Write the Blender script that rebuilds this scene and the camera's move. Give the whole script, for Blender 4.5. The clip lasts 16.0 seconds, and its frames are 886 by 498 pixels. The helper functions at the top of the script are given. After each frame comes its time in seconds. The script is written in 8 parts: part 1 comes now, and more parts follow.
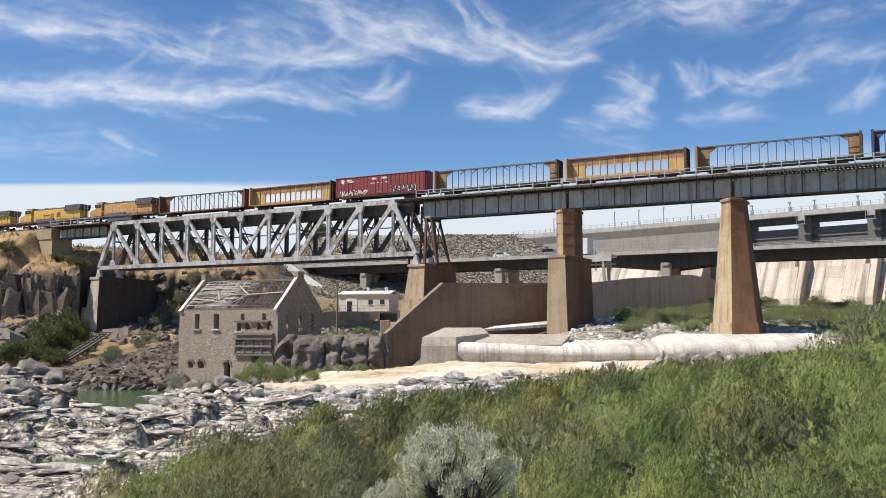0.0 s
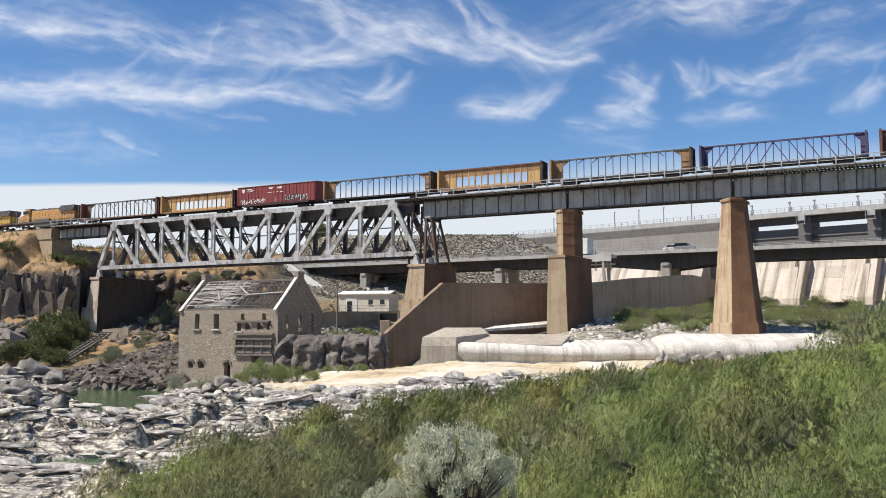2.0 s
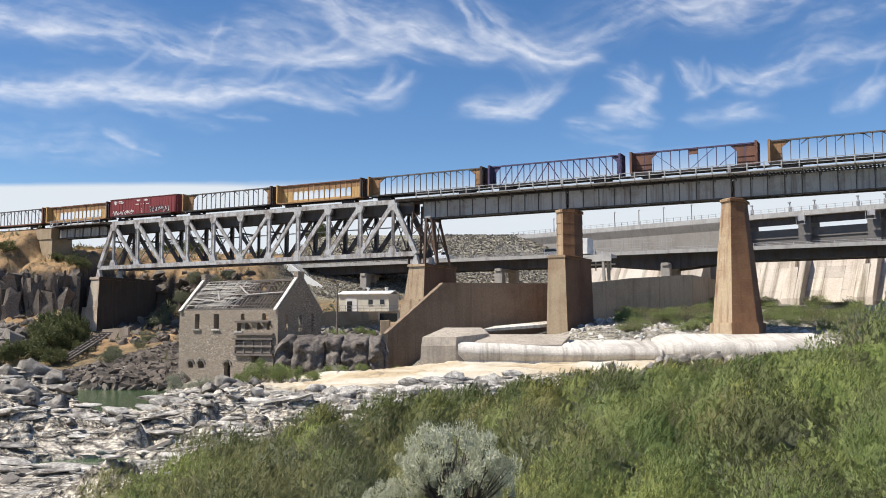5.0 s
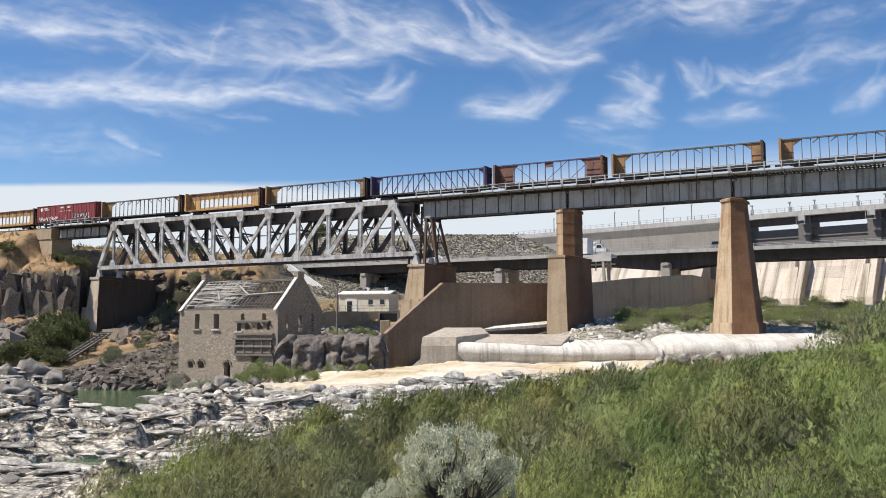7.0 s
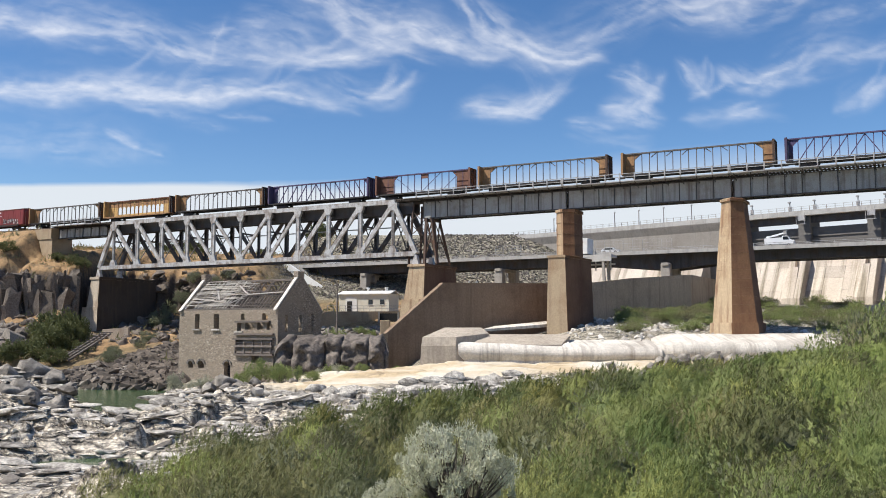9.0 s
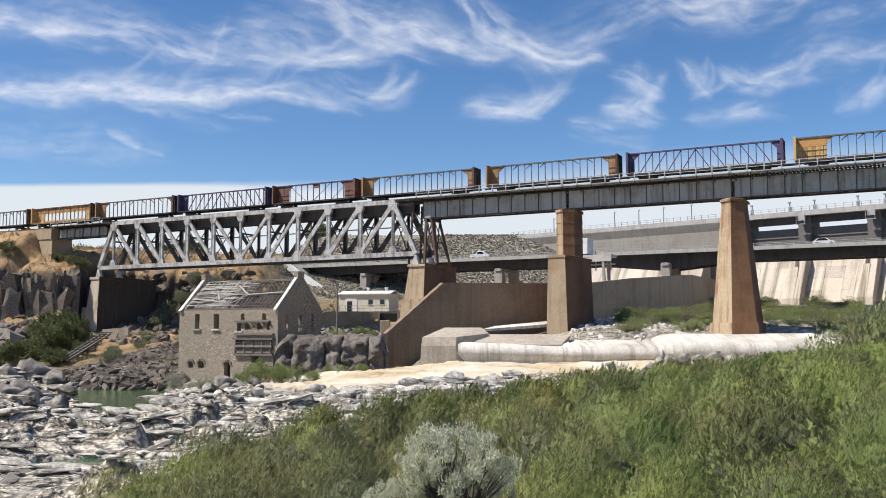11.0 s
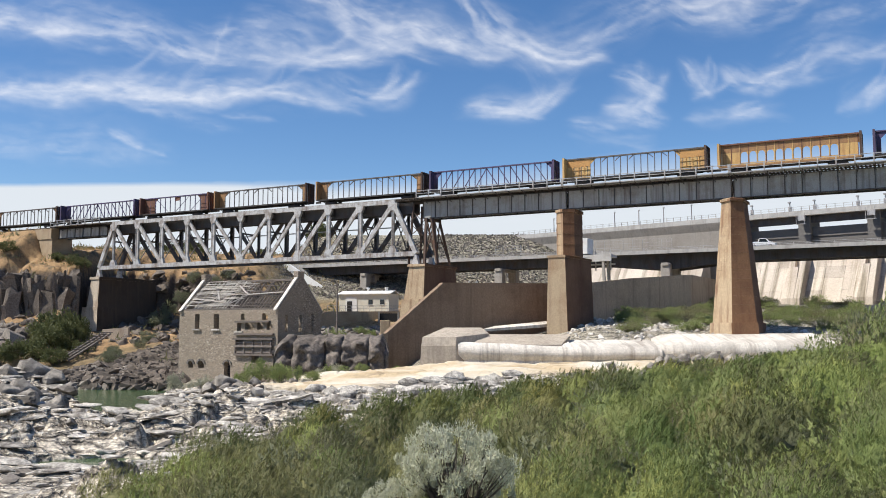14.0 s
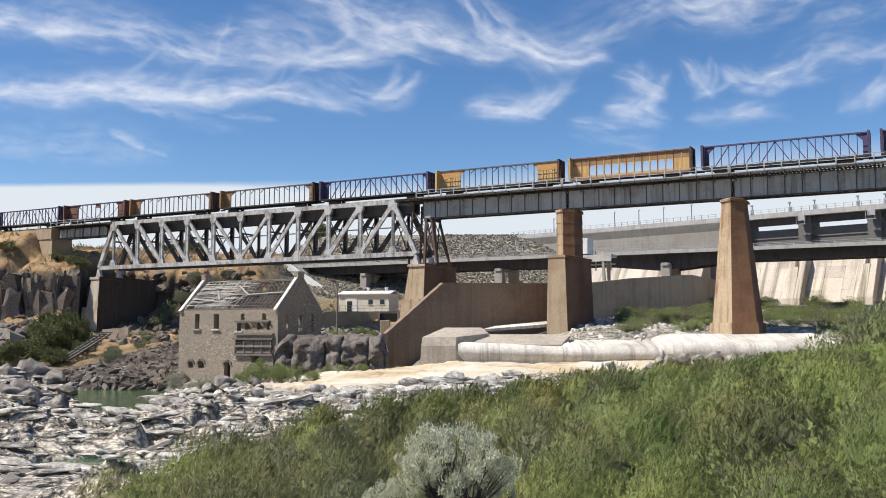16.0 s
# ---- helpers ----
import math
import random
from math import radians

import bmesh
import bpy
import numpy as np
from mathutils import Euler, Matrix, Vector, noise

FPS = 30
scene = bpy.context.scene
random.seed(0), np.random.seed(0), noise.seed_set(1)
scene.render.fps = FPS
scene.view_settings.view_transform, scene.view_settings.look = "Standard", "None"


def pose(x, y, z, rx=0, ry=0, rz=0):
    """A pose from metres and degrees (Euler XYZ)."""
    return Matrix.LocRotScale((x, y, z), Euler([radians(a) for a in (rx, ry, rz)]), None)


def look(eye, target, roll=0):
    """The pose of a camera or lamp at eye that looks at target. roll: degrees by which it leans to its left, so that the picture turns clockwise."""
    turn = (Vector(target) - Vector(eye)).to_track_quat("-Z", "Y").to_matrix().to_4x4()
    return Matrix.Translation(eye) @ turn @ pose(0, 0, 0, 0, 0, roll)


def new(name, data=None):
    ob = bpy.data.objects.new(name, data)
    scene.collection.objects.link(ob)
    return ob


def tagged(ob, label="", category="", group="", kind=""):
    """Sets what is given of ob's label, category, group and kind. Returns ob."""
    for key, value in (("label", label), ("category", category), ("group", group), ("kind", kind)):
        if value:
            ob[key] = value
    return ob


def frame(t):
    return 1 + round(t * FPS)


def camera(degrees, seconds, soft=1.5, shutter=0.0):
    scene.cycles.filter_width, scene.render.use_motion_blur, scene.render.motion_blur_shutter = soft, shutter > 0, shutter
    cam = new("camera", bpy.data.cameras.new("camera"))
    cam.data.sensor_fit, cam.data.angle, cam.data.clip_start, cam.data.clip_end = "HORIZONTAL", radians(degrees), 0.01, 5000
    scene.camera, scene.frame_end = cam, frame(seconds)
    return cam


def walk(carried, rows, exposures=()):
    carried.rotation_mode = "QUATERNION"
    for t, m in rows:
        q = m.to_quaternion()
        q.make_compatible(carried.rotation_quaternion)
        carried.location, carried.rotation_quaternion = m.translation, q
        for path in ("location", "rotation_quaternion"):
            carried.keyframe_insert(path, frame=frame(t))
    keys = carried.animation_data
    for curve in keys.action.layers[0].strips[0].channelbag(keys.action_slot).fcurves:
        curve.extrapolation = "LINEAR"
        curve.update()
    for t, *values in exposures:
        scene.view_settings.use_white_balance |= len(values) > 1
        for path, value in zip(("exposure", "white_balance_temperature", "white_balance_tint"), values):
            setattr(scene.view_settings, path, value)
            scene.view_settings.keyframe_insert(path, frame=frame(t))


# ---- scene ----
cam = camera(52.2, 16.0, soft=0.9)
EYE = (0.0, 0.0, 8.8)
STAND = pose(*EYE, 90 + 5.143, 0, 0)
walk(cam, [(0.0, STAND), (16.0, STAND)], exposures=[(0.0, 0.30), (16.0, 0.30)])

# ---- light: sun from the left, high summer sky ----
SUN_AZ, SUN_EL = radians(-105), radians(54)      # azimuth from +Y, clockwise
world = bpy.data.worlds.new("sky")
scene.world = world
world.use_nodes = True
wn = world.node_tree.nodes
wl = world.node_tree.links
sky = wn.new("ShaderNodeTexSky")
sky.sky_type = "NISHITA"
sky.sun_disc = False
sky.sun_elevation = SUN_EL
sky.sun_rotation = SUN_AZ
sky.altitude = 1300
sky.air_density = 1.0
sky.dust_density = 0.9
sky.ozone_density = 2.0
deep = wn.new("ShaderNodeHueSaturation")
deep.inputs["Saturation"].default_value = 1.24
deep.inputs["Hue"].default_value = 0.504
wl.new(sky.outputs[0], deep.inputs["Color"])
wl.new(deep.outputs[0], wn["Background"].inputs[0])
wn["Background"].inputs[1].default_value = 0.108
sun = new("sun", bpy.data.lights.new("sun", "SUN"))
sun.data.energy = 4.9
sun.data.angle = radians(0.53)
sun.data.color = (1.0, 0.95, 0.87)
SUN_FROM = Vector((math.sin(SUN_AZ) * math.cos(SUN_EL), math.cos(SUN_AZ) * math.cos(SUN_EL), math.sin(SUN_EL)))
sun.matrix_world = look(SUN_FROM * 300, (0, 0, 0))

# ---- materials ----


def nodes_of(name):
    m = bpy.data.materials.new(name)
    m.use_nodes = True
    return m, m.node_tree.nodes, m.node_tree.links


def ramp(n, l, src, stops):
    r = n.new("ShaderNodeValToRGB")
    e = r.color_ramp.elements
    while len(e) < len(stops):
        e.new(0.5)
    for el, (p, c) in zip(e, stops):
        el.position = p
        el.color = (*c, 1) if len(c) == 3 else c
    l.new(src, r.inputs[0])
    return r.outputs[0]


def noise_tex(n, l, coord, scale, detail=6, rough=0.6, stretch=None, distortion=0.0):
    t = n.new("ShaderNodeTexNoise")
    t.inputs["Scale"].default_value = scale
    t.inputs["Detail"].default_value = detail
    t.inputs["Roughness"].default_value = rough
    t.inputs["Distortion"].default_value = distortion
    if stretch:
        mp = n.new("ShaderNodeMapping")
        mp.inputs["Scale"].default_value = stretch
        l.new(coord, mp.inputs[0])
        coord = mp.outputs[0]
    l.new(coord, t.inputs["Vector"])
    return t.outputs["Fac"]


def mixc(n, l, fac, a, b, mode="MIX"):
    m = n.new("ShaderNodeMix")
    m.data_type = "RGBA"
    m.blend_type = mode
    for s, v in ((m.inputs["Factor"], fac), (m.inputs["A"], a), (m.inputs["B"], b)):
        if isinstance(v, (int, float)):
            s.default_value = v
        elif isinstance(v, tuple):
            s.default_value = (*v, 1)
        else:
            l.new(v, s)
    return m.outputs["Result"]


def surface(name, base, dirt=None, grain=0.12, scale=0.6, rough=0.8, metal=0.0, bump=0.3, fine=9.0, streak=0.0, streak_colour=None,
            island=0.0, per_object=0.0, dirt_at=(0.48, 0.72), coords="Object", detail=7, flow=(1.3, 1.3, 0.07)):
    """A weathered surface: base colour, a second colour in stains, fine grain, optional vertical streaks, and relief."""
    m, n, l = nodes_of(name)
    b = n["Principled BSDF"]
    tc = n.new("ShaderNodeTexCoord")
    co = tc.outputs[coords]
    dirt = dirt or tuple(v * 0.6 for v in base)
    big = noise_tex(n, l, co, scale, detail, 0.65)
    col = mixc(n, l, ramp(n, l, big, [(dirt_at[0], (0, 0, 0)), (dirt_at[1], (1, 1, 1))]), base, dirt)
    if streak:
        st = noise_tex(n, l, co, 1.0, 5, 0.6, flow)
        sm = ramp(n, l, st, [(0.5, (0, 0, 0)), (0.68, (streak, streak, streak))])
        col = mixc(n, l, sm, col, streak_colour or tuple(v * 0.4 for v in base))
    small = noise_tex(n, l, co, fine, 5, 0.7)
    g = ramp(n, l, small, [(0.25, (1 - grain * 2.2,) * 3), (0.75, (1 + grain,) * 3)])
    col = mixc(n, l, 1.0, col, g, "MULTIPLY")
    if island or per_object:
        src = n.new("ShaderNodeNewGeometry").outputs["Random Per Island"] if island else n.new("ShaderNodeObjectInfo").outputs["Random"]
        k = island or per_object
        v = ramp(n, l, src, [(0.0, (1 - k,) * 3), (1.0, (1 + k * 0.6,) * 3)])
        col = mixc(n, l, 1.0, col, v, "MULTIPLY")
    l.new(col, b.inputs["Base Color"])
    b.inputs["Roughness"].default_value = rough
    b.inputs["Metallic"].default_value = metal
    if bump:
        bp = n.new("ShaderNodeBump")
        bp.inputs["Strength"].default_value = bump
        bp.inputs["Distance"].default_value = 0.05
        l.new(small, bp.inputs["Height"])
        l.new(bp.outputs[0], b.inputs["Normal"])
    return m


def leafy(name, a, b2, c, patch=0.25):
    """Leaf colours: random from leaf to leaf, drifting from patch to patch; thin leaves let some light through."""
    m, n, l = nodes_of(name)
    b = n["Principled BSDF"]
    tc = n.new("ShaderNodeTexCoord").outputs["Object"]
    isl = n.new("ShaderNodeNewGeometry").outputs["Random Per Island"]
    big = noise_tex(n, l, tc, patch, 4, 0.6)
    col = mixc(n, l, ramp(n, l, big, [(0.38, (0, 0, 0)), (0.62, (1, 1, 1))]), a, b2)
    col = mixc(n, l, ramp(n, l, isl, [(0.6, (0, 0, 0)), (1.0, (0.22, 0.22, 0.22))]), col, c)
    tone = n.new("ShaderNodeAttribute")
    tone.attribute_name = "tone"
    hue = ramp(n, l, tone.outputs["Fac"], [(0.0, (1, 1, 1)), (0.12, (0.52, 0.58, 0.52)), (0.30, (1.0, 1.02, 0.9)), (0.42, (0.62, 0.70, 0.60)), (0.55, (1.22, 1.22, 0.95)), (0.68, (0.72, 0.76, 0.80)), (0.84, (1.40, 1.26, 1.0)), (1.0, (1.05, 0.92, 0.80))])
    col = mixc(n, l, 1.0, col, hue, "MULTIPLY")
    col = mixc(n, l, 1.0, col, ramp(n, l, noise_tex(n, l, tc, 9.0, 4, 0.7), [(0.3, (0.72, 0.74, 0.70)), (0.7, (1.14, 1.13, 1.12))]), "MULTIPLY")
    l.new(col, b.inputs["Base Color"])
    b.inputs["Roughness"].default_value = 0.6
    b.inputs["Specular IOR Level"].default_value = 0.25
    tr = n.new("ShaderNodeBsdfTranslucent")
    l.new(col, tr.inputs[0])
    mx = n.new("ShaderNodeMixShader")
    mx.inputs[0].default_value = 0.33
    l.new(b.outputs[0], mx.inputs[1])
    l.new(tr.outputs[0], mx.inputs[2])
    l.new(mx.outputs[0], n["Material Output"].inputs[0])
    return m


M = {}
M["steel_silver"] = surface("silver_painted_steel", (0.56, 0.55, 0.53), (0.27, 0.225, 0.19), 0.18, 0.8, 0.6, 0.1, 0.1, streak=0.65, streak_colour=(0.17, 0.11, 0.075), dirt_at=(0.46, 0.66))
# Dark steel: real weathering, and painted shade for the truss's inner and far members.
M["steel_dark"] = surface("dark_steel_wear_and_shade", (0.10, 0.095, 0.095), (0.10, 0.065, 0.045), 0.15, 0.6, 0.7, 0.2, 0.15, streak=0.5)
M["girder"] = surface("girder_grey_paint", (0.395, 0.387, 0.36), (0.25, 0.215, 0.175), 0.12, 0.35, 0.6, 0.1, 0.12, streak=0.6, streak_colour=(0.10, 0.06, 0.04))
M["walkway"] = surface("galvanised_walkway", (0.42, 0.41, 0.40), (0.25, 0.21, 0.18), 0.12, 0.8, 0.6, 0.2, 0.1)
M["rust_steel"] = surface("rusty_dark_steel", (0.10, 0.066, 0.05), (0.15, 0.075, 0.04), 0.2, 0.7, 0.8, 0.1, 0.15)
M["tie"] = surface("creosoted_timber", (0.09, 0.07, 0.055), (0.13, 0.11, 0.09), 0.3, 2.0, 0.9, 0, 0.3, island=0.3)
M["rail"] = surface("rail_steel", (0.18, 0.11, 0.07), (0.12, 0.07, 0.05), 0.1, 2, 0.5, 0.6, 0.05)
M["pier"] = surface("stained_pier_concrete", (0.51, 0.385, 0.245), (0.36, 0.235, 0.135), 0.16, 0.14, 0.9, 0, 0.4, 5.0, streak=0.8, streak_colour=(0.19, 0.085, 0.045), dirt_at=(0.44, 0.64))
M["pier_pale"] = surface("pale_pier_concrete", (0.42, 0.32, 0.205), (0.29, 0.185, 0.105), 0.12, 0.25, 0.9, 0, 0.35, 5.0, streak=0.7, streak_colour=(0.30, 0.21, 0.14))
# Browner tones for faces turned from the sun: rust with shade painted in.
M["pier_orange"] = surface("rust_and_shade_brown_concrete", (0.255, 0.132, 0.066), (0.155, 0.070, 0.036), 0.16, 0.14, 0.9, 0, 0.4, 5.0, streak=0.7, streak_colour=(0.17, 0.075, 0.04), dirt_at=(0.44, 0.64))
M["pier_rust_shade"] = surface("rust_and_shade_concrete", (0.20, 0.112, 0.065), (0.125, 0.064, 0.036), 0.16, 0.14, 0.9, 0, 0.4, 5.0, streak=0.7, streak_colour=(0.13, 0.06, 0.035), dirt_at=(0.42, 0.62))
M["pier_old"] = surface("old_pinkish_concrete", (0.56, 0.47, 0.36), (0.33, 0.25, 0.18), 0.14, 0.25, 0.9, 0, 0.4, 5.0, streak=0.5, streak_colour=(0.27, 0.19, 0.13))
# Near-black flank tone: the old pier's shade put into the colour.
M["pier_flank_shade"] = surface("flank_shade_concrete", (0.075, 0.054, 0.038), (0.05, 0.036, 0.026), 0.16, 0.2, 0.9, 0, 0.4, 5.0, streak=0.7, streak_colour=(0.10, 0.075, 0.05))
M["concrete"] = surface("grey_concrete", (0.38, 0.35, 0.31), (0.29, 0.25, 0.21), 0.12, 0.2, 0.9, 0, 0.3, 4.0, streak=0.5, streak_colour=(0.2, 0.16, 0.12))
M["wall_brown"] = surface("brown_stained_concrete", (0.30, 0.212, 0.142), (0.20, 0.128, 0.08), 0.14, 0.16, 0.9, 0, 0.3, 4.0, streak=0.4, streak_colour=(0.17, 0.11, 0.07))
M["wall_grey"] = surface("warm_grey_wall_concrete", (0.56, 0.435, 0.315), (0.43, 0.325, 0.235), 0.14, 0.16, 0.9, 0, 0.3, 4.0, streak=0.4, streak_colour=(0.17, 0.13, 0.1))
M["weir_slab"] = surface("grey_slab_concrete", (0.50, 0.425, 0.335), (0.36, 0.305, 0.24), 0.14, 0.2, 0.9, 0, 0.4, 3.0, streak=0.5, streak_colour=(0.26, 0.22, 0.18), dirt_at=(0.45, 0.7))
M["weir"] = surface("whitened_weir_concrete", (0.76, 0.70, 0.61), (0.52, 0.47, 0.40), 0.14, 0.16, 0.85, 0, 0.4, 3.0, streak=0.75, streak_colour=(0.34, 0.29, 0.24), dirt_at=(0.45, 0.7), detail=2, flow=(1.3, 0.10, 0.10))
# Darker dam concrete: shade under the service deck painted into the colour.
M["dam_dark"] = surface("deck_shade_dam_concrete", (0.15, 0.14, 0.13), (0.11, 0.10, 0.09), 0.1, 0.15, 0.9, 0, 0.2, 3.0)
M["dam"] = surface("dam_concrete", (0.32, 0.292, 0.255), (0.235, 0.205, 0.175), 0.1, 0.12, 0.9, 0, 0.2, 3.0, streak=0.5, streak_colour=(0.2, 0.18, 0.16))
M["chute"] = surface("spillway_concrete", (0.62, 0.54, 0.45), (0.47, 0.39, 0.31), 0.12, 0.1, 0.9, 0, 0.3, 3.0, streak=0.95, streak_colour=(0.24, 0.20, 0.14), per_object=0.20, dirt_at=(0.42, 0.7), detail=1, flow=(0.75, 0.04, 0.04))
M["asphalt"] = surface("asphalt", (0.055, 0.054, 0.052), (0.08, 0.075, 0.07), 0.15, 0.5, 0.9, 0, 0.1)
M["road_side"] = surface("road_parapet_concrete", (0.46, 0.44, 0.41), (0.32, 0.3, 0.27), 0.1, 0.4, 0.85, 0, 0.15, streak=0.4)
M["stone"] = surface("basalt_block_masonry", (0.20, 0.175, 0.155), (0.29, 0.25, 0.20), 0.3, 1.2, 0.95, 0, 0.5, 8.0, per_object=0.35)
M["mortar"] = surface("masonry_mortar", (0.24, 0.205, 0.17), (0.17, 0.14, 0.115), 0.25, 0.8, 0.95, 0, 0.6, 6.0)
M["bleached"] = surface("bleached_timber", (0.66, 0.61, 0.54), (0.42, 0.37, 0.31), 0.2, 1.5, 0.9, 0, 0.2, 12, per_object=0.3)
M["old_wood"] = surface("grey_old_timber", (0.24, 0.20, 0.17), (0.15, 0.12, 0.10), 0.25, 1.2, 0.95, 0, 0.3, 12, per_object=0.3)
M["cream"] = surface("cream_metal_siding", (0.72, 0.69, 0.58), (0.62, 0.58, 0.48), 0.06, 0.8, 0.6, 0, 0.1)
M["white"] = surface("white_paint", (0.78, 0.77, 0.74), (0.66, 0.64, 0.60), 0.06, 0.8, 0.5, 0, 0.05)
M["dark"] = surface("dark_interior", (0.03, 0.028, 0.026), None, 0.2, 1.0, 0.9, 0, 0)
M["rock_dark"] = surface("dark_basalt", (0.21, 0.172, 0.138), (0.125, 0.10, 0.08), 0.3, 0.35, 0.95, 0, 0.8, 3.0, island=0.35)
M["rock_grey"] = surface("grey_river_rock", (0.28, 0.245, 0.203), (0.165, 0.142, 0.117), 0.25, 0.5, 0.9, 0, 0.8, 3.0, island=0.3)
M["outcrop"] = surface("worn_basalt_outcrop", (0.215, 0.18, 0.15), (0.09, 0.072, 0.058), 0.3, 0.45, 0.95, 0, 0.9, 2.2, streak=0.55, streak_colour=(0.10, 0.085, 0.07), dirt_at=(0.44, 0.62))
M["rock_mottled"] = surface("mottled_river_boulder", (0.43, 0.385, 0.325), (0.10, 0.087, 0.073), 0.34, 0.9, 0.95, 0, 1.0, 3.5, island=0.2, dirt_at=(0.42, 0.58))
M["rock_mid"] = surface("dark_grey_river_rock", (0.235, 0.205, 0.172), (0.14, 0.12, 0.10), 0.25, 0.5, 0.9, 0, 0.8, 3.0, island=0.4)
M["rock_white"] = surface("bleached_river_stone", (0.60, 0.555, 0.49), (0.40, 0.36, 0.31), 0.2, 0.4, 0.9, 0, 0.7, 3.0, island=0.35)
M["rock_pale"] = surface("water_worn_pale_rock", (0.55, 0.50, 0.43), (0.33, 0.295, 0.25), 0.2, 0.4, 0.9, 0, 0.7, 3.0, per_object=0.3)
M["rock_slab"] = surface("pale_ledge_slab", (0.70, 0.645, 0.56), (0.20, 0.178, 0.152), 0.34, 0.6, 0.9, 0, 0.9, 4.0, island=0.3, dirt_at=(0.42, 0.6))
M["riprap"] = surface("riprap_stone", (0.23, 0.20, 0.168), (0.15, 0.13, 0.11), 0.2, 0.6, 0.95, 0, 0.5, 2.0, island=0.45)
M["riprap_brown"] = surface("brown_riprap_stone", (0.16, 0.128, 0.099), (0.10, 0.082, 0.066), 0.25, 0.6, 0.95, 0, 0.5, 2.0, island=0.45)
M["yellow"] = surface("faded_yellow_paint", (0.60, 0.39, 0.145), (0.46, 0.275, 0.105), 0.1, 0.5, 0.6, 0, 0.08, streak=0.5, streak_colour=(0.30, 0.14, 0.06))
M["loco_yellow"] = surface("locomotive_yellow", (0.66, 0.41, 0.07), (0.50, 0.29, 0.07), 0.06, 0.5, 0.45, 0, 0.05)
M["loco_dirty"] = surface("dirty_orange_yellow", (0.55, 0.29, 0.09), (0.42, 0.20, 0.07), 0.12, 0.5, 0.6, 0, 0.08)
M["orange_brown"] = surface("weathered_orange_brown", (0.36, 0.20, 0.085), (0.24, 0.12, 0.055), 0.14, 0.5, 0.7, 0, 0.08, streak=0.5, streak_colour=(0.16, 0.08, 0.045))
M["loco_grey"] = surface("locomotive_grey_roof", (0.13, 0.115, 0.105), (0.08, 0.07, 0.065), 0.15, 0.5, 0.6, 0, 0.1)
M["brown"] = surface("oxide_brown_paint", (0.20, 0.09, 0.055), (0.13, 0.06, 0.04), 0.15, 0.5, 0.7, 0, 0.1, streak=0.5)
M["red"] = surface("faded_red_paint", (0.235, 0.034, 0.034), (0.17, 0.032, 0.030), 0.1, 0.4, 0.6, 0, 0.06, streak=0.5, streak_colour=(0.16, 0.03, 0.03))
M["purple"] = surface("dull_purple_blue_paint", (0.08, 0.06, 0.135), (0.07, 0.045, 0.06), 0.15, 0.3, 0.6, 0, 0.06)
M["black"] = surface("black_grime", (0.035, 0.032, 0.03), (0.06, 0.045, 0.035), 0.2, 0.8, 0.75, 0.1, 0.1)
M["pale_rib"] = surface("pale_grey_steel", (0.55, 0.53, 0.50), (0.36, 0.32, 0.28), 0.1, 0.6, 0.6, 0, 0.05)
M["rubber"] = surface("tyre_rubber", (0.025, 0.025, 0.025), None, 0.1, 5, 0.9, 0, 0.05)
M["car_white"] = surface("white_car_paint", (0.80, 0.80, 0.80), (0.74, 0.74, 0.74), 0.02, 1, 0.25, 0, 0)
M["car_grey"] = surface("grey_car_paint", (0.28, 0.29, 0.30), (0.25, 0.26, 0.27), 0.02, 1, 0.25, 0.3, 0)
M["glass"] = surface("dark_vehicle_glass", (0.02, 0.025, 0.03), None, 0.0, 1, 0.08, 0, 0)
M["ink_white"] = surface("white_lettering_paint", (0.74, 0.70, 0.66), (0.6, 0.52, 0.48), 0.1, 1, 0.6, 0, 0)
M["ink_black"] = surface("black_graffiti_paint", (0.05, 0.04, 0.045), None, 0.1, 1, 0.6, 0, 0)
M["green"] = leafy("willow_leaves", (0.225, 0.275, 0.098), (0.305, 0.325, 0.135), (0.38, 0.39, 0.185), 0.25)
M["olive"] = leafy("olive_grass", (0.255, 0.240, 0.130), (0.190, 0.196, 0.094), (0.35, 0.315, 0.19), 0.4)
M["sage"] = leafy("silver_sage_leaves", (0.44, 0.43, 0.32), (0.35, 0.35, 0.26), (0.60, 0.58, 0.46), 1.5)
M["sagebrush"] = leafy("silver_sagebrush_leaves", (0.66, 0.65, 0.49), (0.52, 0.52, 0.37), (0.80, 0.78, 0.64), 2.5)
M["bush"] = leafy("bank_bush_leaves", (0.11, 0.125, 0.050), (0.155, 0.16, 0.066), (0.22, 0.21, 0.10), 0.15)
M["dark_willow"] = leafy("dark_willow_leaves", (0.160, 0.178, 0.070), (0.205, 0.212, 0.088), (0.27, 0.255, 0.12), 0.8)
M["grey_willow"] = leafy("grey_willow_leaves", (0.23, 0.235, 0.15), (0.18, 0.20, 0.115), (0.33, 0.33, 0.24), 0.8)
M["gold_willow"] = leafy("yellowing_willow_leaves", (0.26, 0.25, 0.11), (0.21, 0.22, 0.09), (0.36, 0.33, 0.18), 0.8)
M["grey_green"] = leafy("grey_green_brush_leaves", (0.200, 0.202, 0.108), (0.240, 0.230, 0.130), (0.32, 0.30, 0.18), 0.5)
M["straw"] = leafy("dry_straw", (0.36, 0.27, 0.12), (0.30, 0.21, 0.10), (0.46, 0.37, 0.19), 0.3)
M["twig"] = surface("grey_twig_bark", (0.12, 0.095, 0.075), (0.2, 0.17, 0.14), 0.2, 5, 0.95, 0, 0.2)


